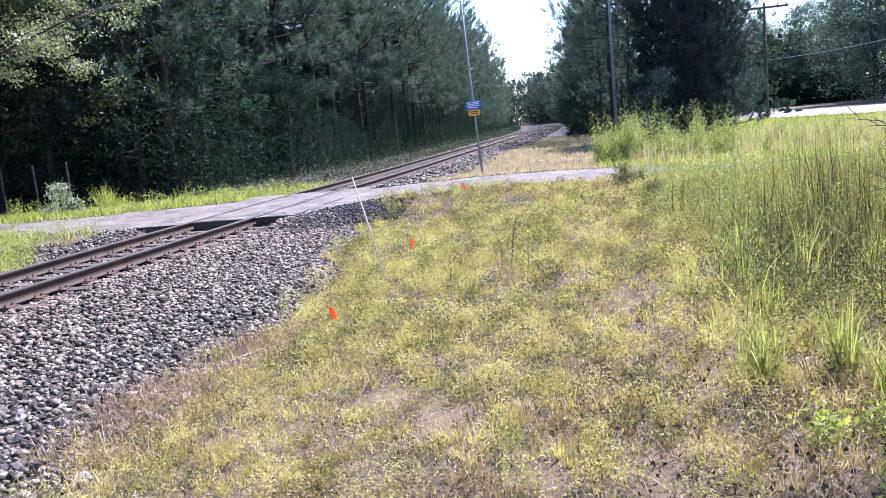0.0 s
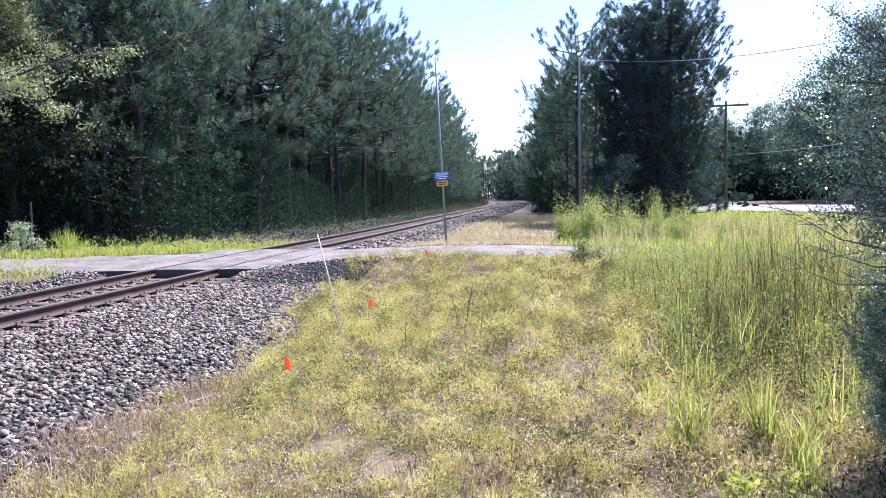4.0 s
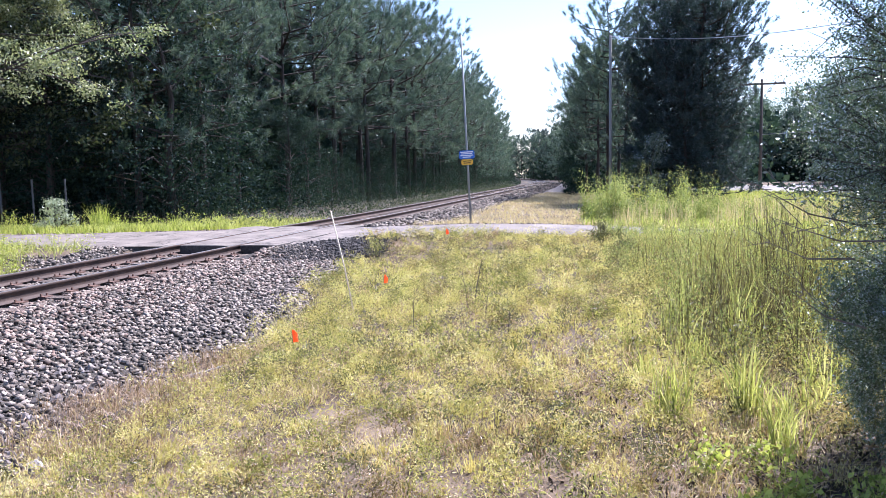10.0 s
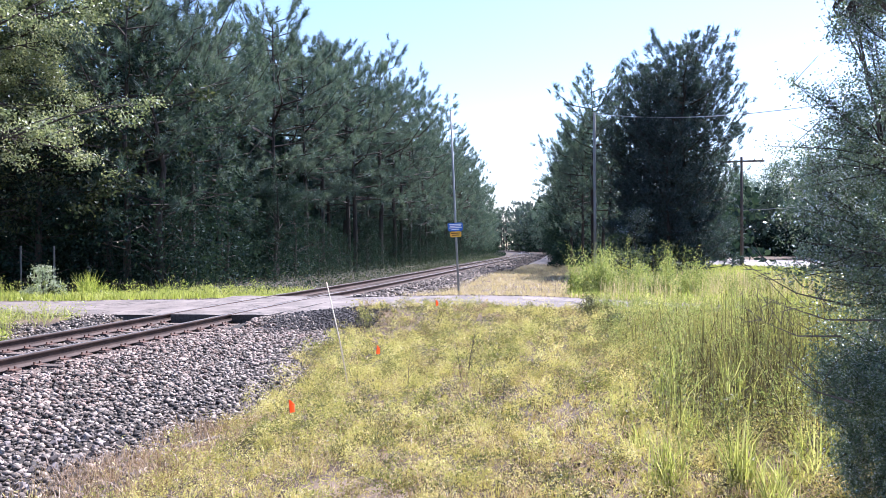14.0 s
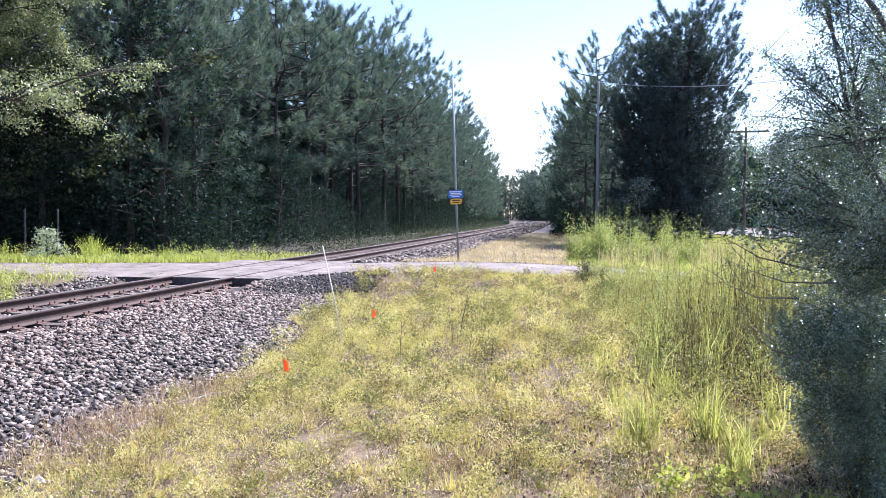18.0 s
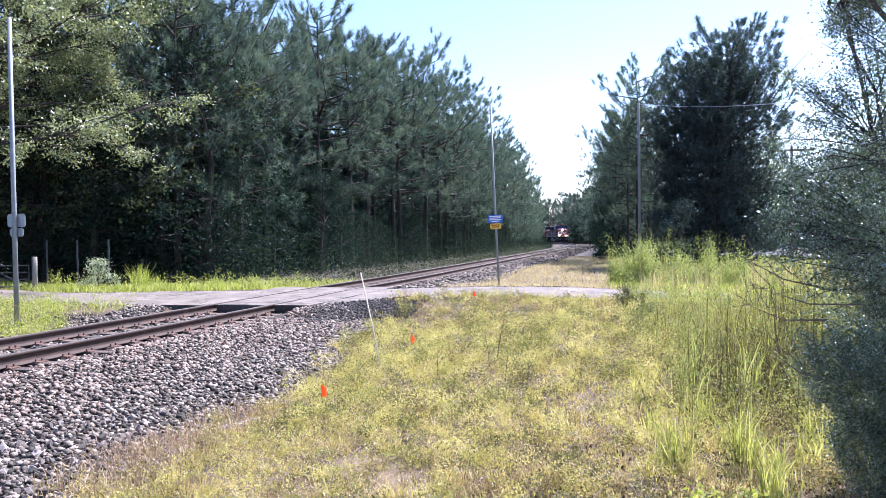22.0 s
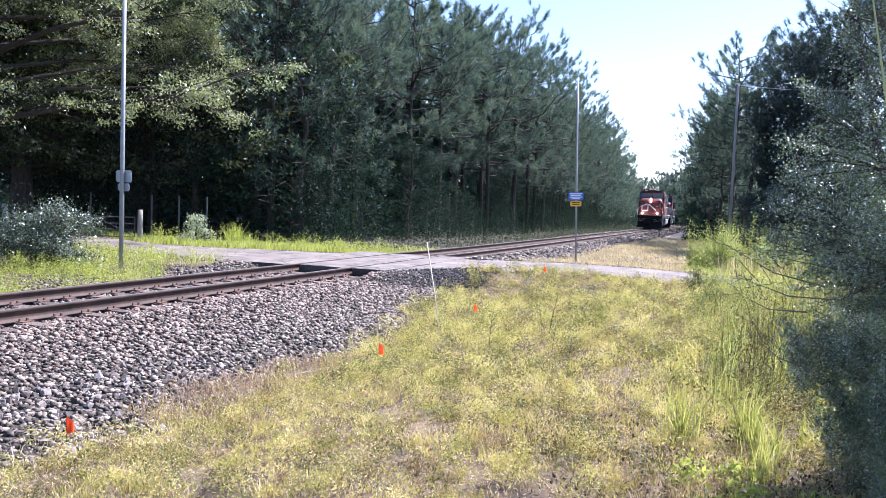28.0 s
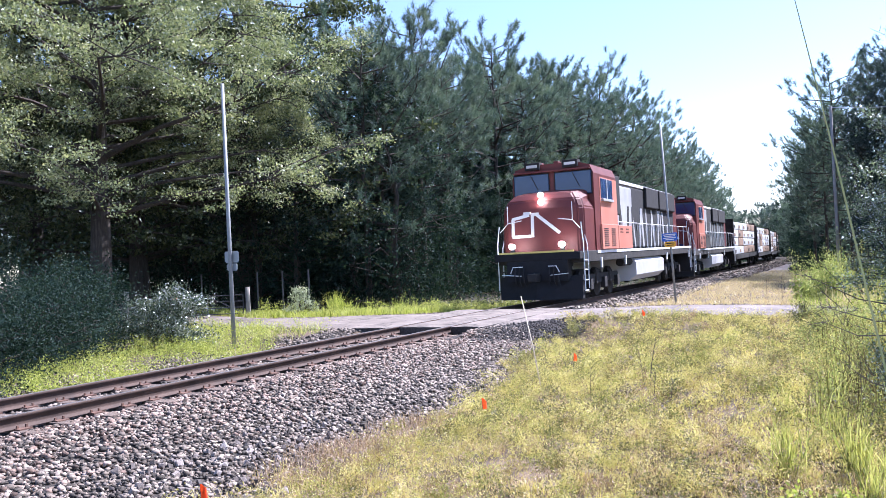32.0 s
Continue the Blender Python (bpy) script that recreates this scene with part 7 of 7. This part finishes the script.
    for sx in (-1, 1):
        w = part("side_window", box(B(), sx * 1.52 - 0.012, sx * 1.52 + 0.012, 2.95, 4.5, 3.55, 4.25, 0.004), "glass", cab)
        part("window_frame", box(B(), sx * 1.53 - 0.02, sx * 1.53 + 0.02, 3.68, 3.76, 3.55, 4.25), "grey_hood", w)
        part("armrest", box(B(), sx * 1.55 - 0.06, sx * 1.55 + 0.06, 2.95, 4.4, 3.44, 3.53, 0.01), "grey_hood", cab)
        part("louvre_box", box(B(), sx * 1.44 - 0.14, sx * 1.44 + 0.14, 2.7, 4.9, 1.72, 2.62, 0.02), "red_sunlit", cab)
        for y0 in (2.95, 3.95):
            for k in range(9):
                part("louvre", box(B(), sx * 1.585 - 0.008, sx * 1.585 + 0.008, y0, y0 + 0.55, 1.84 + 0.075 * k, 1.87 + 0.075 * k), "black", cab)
        bb = part("battery_box", box(B(), sx * 1.38 - 0.12, sx * 1.38 + 0.12, 5.30, 7.5, 1.72, 2.62, 0.02), "red_sunlit" if not second else "under", ob)
        for y0 in (5.6, 5.75, 5.9, 6.5, 6.65, 6.8):
            for z0 in (2.32, 2.44):
                part("vent_hole", box(B(), sx * 1.505 - 0.004, sx * 1.505 + 0.004, y0, y0 + 0.07, z0, z0 + 0.06), "black", bb)
    for x in (-0.55, 0.1, 0.6):
        part("roof_horn", box(B(), x - 0.09, x + 0.09, 2.35, 2.75, 4.80, 4.95, 0.03), "red", cab)
    # Long hood in panels, with its dark grilles and pale stripes.
    hood = part("hood", box(B(), -0.98, 0.98, 5.2, 20.2, 1.70, 4.42, 0.10), "black" if not second else "under", ob, "long hood with pale and dark stripes")
    part("hood_roof", box(B(), -0.9, 0.9, 5.4, 20.0, 4.40, 4.62, 0.08), "grey_hood", hood)
    part("inverter_cabinet", box(B(), -1.3, 1.3, 5.22, 6.6, 3.05, 4.6, 0.05), "black", hood)
    part("equipment_cabinet", box(B(), -1.05, 1.05, 6.6, 9.6, 1.75, 4.3, 0.04), "grey_hood", hood, "pale grey cabinet")
    n = 0
    for y0 in np.arange(6.9, 18.6, 0.8):
        for sx in (-1, 1):
            bm = B()
            a, b, c = y0, y0 + 0.18 + 0.14 * abs(math.sin(5 * y0)), 0.5 * math.sin(3 * y0)
            prism(bm, [(a, 1.74), (b, 1.74), (b + c, 3.5), (a + c, 3.5)], "x", sx * (1.053 if y0 < 9.5 else 0.985), sx * (1.062 if y0 < 9.5 else 1.0))
            part("stripe", bm, "black" if y0 < 9.5 else "grey_hood" if not second else "sign_back", hood)
            part("door_latch", box(B(), sx * 1.01 - 0.02, sx * 1.01 + 0.02, y0 + 0.42, y0 + 0.47, 2.5, 2.75), "galv", hood)
    for y0, y1 in ((12.3, 15.0), (15.3, 19.3)):
        part("radiator", box(B(), -1.12, 1.12, y0, y1, 3.55, 4.52, 0.06), "black", hood)
    for yy in (13.5, 16.2, 18.2):
        part("fan", tube(B(), [(0, yy, 4.55), (0, yy, 4.68)], 0.65, 20), "under", hood)
    part("exhaust_stack", box(B(), -0.35, 0.35, 9.6, 10.6, 4.5, 4.68, 0.05), "under", hood)
    part("hood_end", box(B(), -0.99, 0.99, 19.3, 20.25, 1.72, 4.3, 0.04), "red", hood, "red end of the hood")
    part("roof_light_strip", box(B(), 0.90, 0.99, 6.6, 19.4, 4.43, 4.50), "white", hood)
    # Walkway rails.
    for sx in (-1, 1):
        handrail(ob, [(sx * 1.46, 5.3, 2.75), (sx * 1.46, 12, 2.75), (sx * 1.46, 20.6, 2.75), (sx * 1.40, 21.5, 1.9)], 0.018)
        for y0 in np.arange(6.0, 21.0, 1.5):
            part("stanchion", tube(B(), [(sx * 1.46, y0, 1.70), (sx * 1.46, y0, 2.75)], 0.018, 6), "white", ob)
        handrail(ob, [(sx * 1.5, 21.0, 0.5), (sx * 1.5, 21.0, 2.75)], 0.02)
        handrail(ob, [(sx * 1.5, 21.5, 0.5), (sx * 1.5, 21.5, 2.3)], 0.02)
    # Tank, trucks, rear pilot.
    bm = B()
    prism(bm, [(-1.35, 1.30), (-1.5, 1.15), (-1.5, 0.62), (-1.2, 0.38), (1.2, 0.38), (1.5, 0.62), (1.5, 1.15), (1.35, 1.30)], "y", 7.9, 13.6)
    part("fuel_tank", bm, "tank", ob, "pale grey fuel tank")
    for sx in (-1, 1):
        part("air_reservoir", tube(B(), [(sx * 1.25, 6.2, 1.18), (sx * 1.25, 7.7, 1.18)], 0.16, 10), "under", ob)
    bogie(ob, 4.2, 3, 1.85, 0.53)
    bogie(ob, 17.4, 3, 1.85, 0.53)
    part("rear_pilot", box(B(), -1.45, 1.45, 21.4, 21.75, 0.3, 1.68, 0.03), "black", ob)
    part("coupler", box(B(), -0.14, 0.14, 21.7, 22.2, 0.75, 1.02, 0.04), "under", ob)
    for y0 in (2.5, 6.0, 14.2, 20.4):
        part("sill_bracket", box(B(), 1.50, 1.56, y0, y0 + 0.1, 1.1, 1.45), "white", ob)
    return ob


def lumber_car(label):
    """A flat car with a centre beam, bulkheads and wrapped packs of lumber."""
    ob = thing("lumber_car", pose(0, 0, 0), label, "freight car", "lumber cars of the train")
    part("deck", box(B(), -1.45, 1.45, 0.5, 21.5, 0.95, 1.22, 0.02), "under", ob)
    part("side_sill", box(B(), 1.46, 1.52, 0.5, 21.5, 0.85, 1.25), "under", ob)
    part("centre_beam", box(B(), -0.06, 0.06, 0.7, 21.3, 1.22, 4.2), "under", ob)
    for y in (0.5, 21.2):
        part("bulkhead", box(B(), -1.42, 1.42, y, y + 0.28, 1.22, 4.35, 0.03), "under", ob)
    for sx in (-1, 1):
        part("coupler", box(B(), -0.14, 0.14, -0.2 if sx < 0 else 21.4, 0.55 if sx < 0 else 22.1, 0.75, 1.02), "under", ob)
    pack, bare = None, None
    rg = random.Random(3)
    for sx in (-1, 1):
        for row in range(4):
            for k in range(5):
                if pack is None:
                    bm = B()
                    box(bm, -0.62, 0.62, 0, 3.9, 0, 0.68, 0.05)
                    pack = part("lumber_pack", bm, "wrap", ob, "pale wrapped pack of lumber")
                    p = pack
                else:
                    p = pack.copy()
                    if rg.random() < 0.16:
                        if bare is None:
                            bare = pack.data.copy()
                            bare.materials[0] = M["lumber"]
                        p.data = bare
                    scene.collection.objects.link(p)
                p.location = (sx * 0.72 + rg.uniform(-0.03, 0.03), 0.95 + 4.04 * k + rg.uniform(-0.03, 0.03), 1.26 + 0.73 * row)
    for row in range(4):
        for k in range(5):
            part("pack_mark", box(B(), 1.345, 1.378, 1.3 + 4.04 * k, 2.3 + 4.04 * k, 1.40 + 0.73 * row, 1.66 + 0.73 * row), "lumber" if (row + k) % 3 else "black", ob)
            part("pack_batten", box(B(), 0.75, 1.36, 1.6 + 4.04 * k, 1.72 + 4.04 * k, 1.215 + 0.73 * row, 1.265 + 0.73 * row), "lumber", ob)
    bogie(ob, 2.6, 2, 0.85, 0.42)
    bogie(ob, 19.4, 2, 0.85, 0.42)
    return ob


lead = locomotive("red and black diesel locomotive with lit headlights")
trail = locomotive("second red and black diesel locomotive coupled behind the first", True)
car = lumber_car("flat car loaded with pale wrapped lumber packs")
lead.scale = trail.scale = (1.04, 1.04, 1.04)
cars = [car] + [copy_thing(car, pose(0, 0, 0)) for _ in range(4)]

FRONT_Y, SPEED, LENGTH = 24.1, 19.7, 22.9   # where the front stands at the end, metres a second, one vehicle's length


def on_line(s):
    """The pose on the rails at an arc length from the line's beginning."""
    y = float(np.interp(s, _arc, _ys))
    return Matrix.LocRotScale((float(xc(y)), y, float(zr(y))), Euler((0, 0, math.atan(-float(np.interp(y, _ys, _slope))))), None)


def motions():
    """The train comes along the line at an even pace."""
    s_end = float(np.interp(FRONT_Y, _ys, _arc))
    for k, vehicle in enumerate([lead, trail] + cars):
        rows = []
        for t in range(0, 33):
            s = s_end + SPEED * (32 - t) + LENGTH * k
            a, b = on_line(s + 4.0).translation, on_line(s + 18.0).translation
            d = (b - a).normalized()
            m = Matrix.Translation(a - d * 4.0) @ Euler((0, 0, math.atan2(-d.x, d.y))).to_matrix().to_4x4()
            rows.append((float(t), m))
        walk(vehicle, rows)


motions()
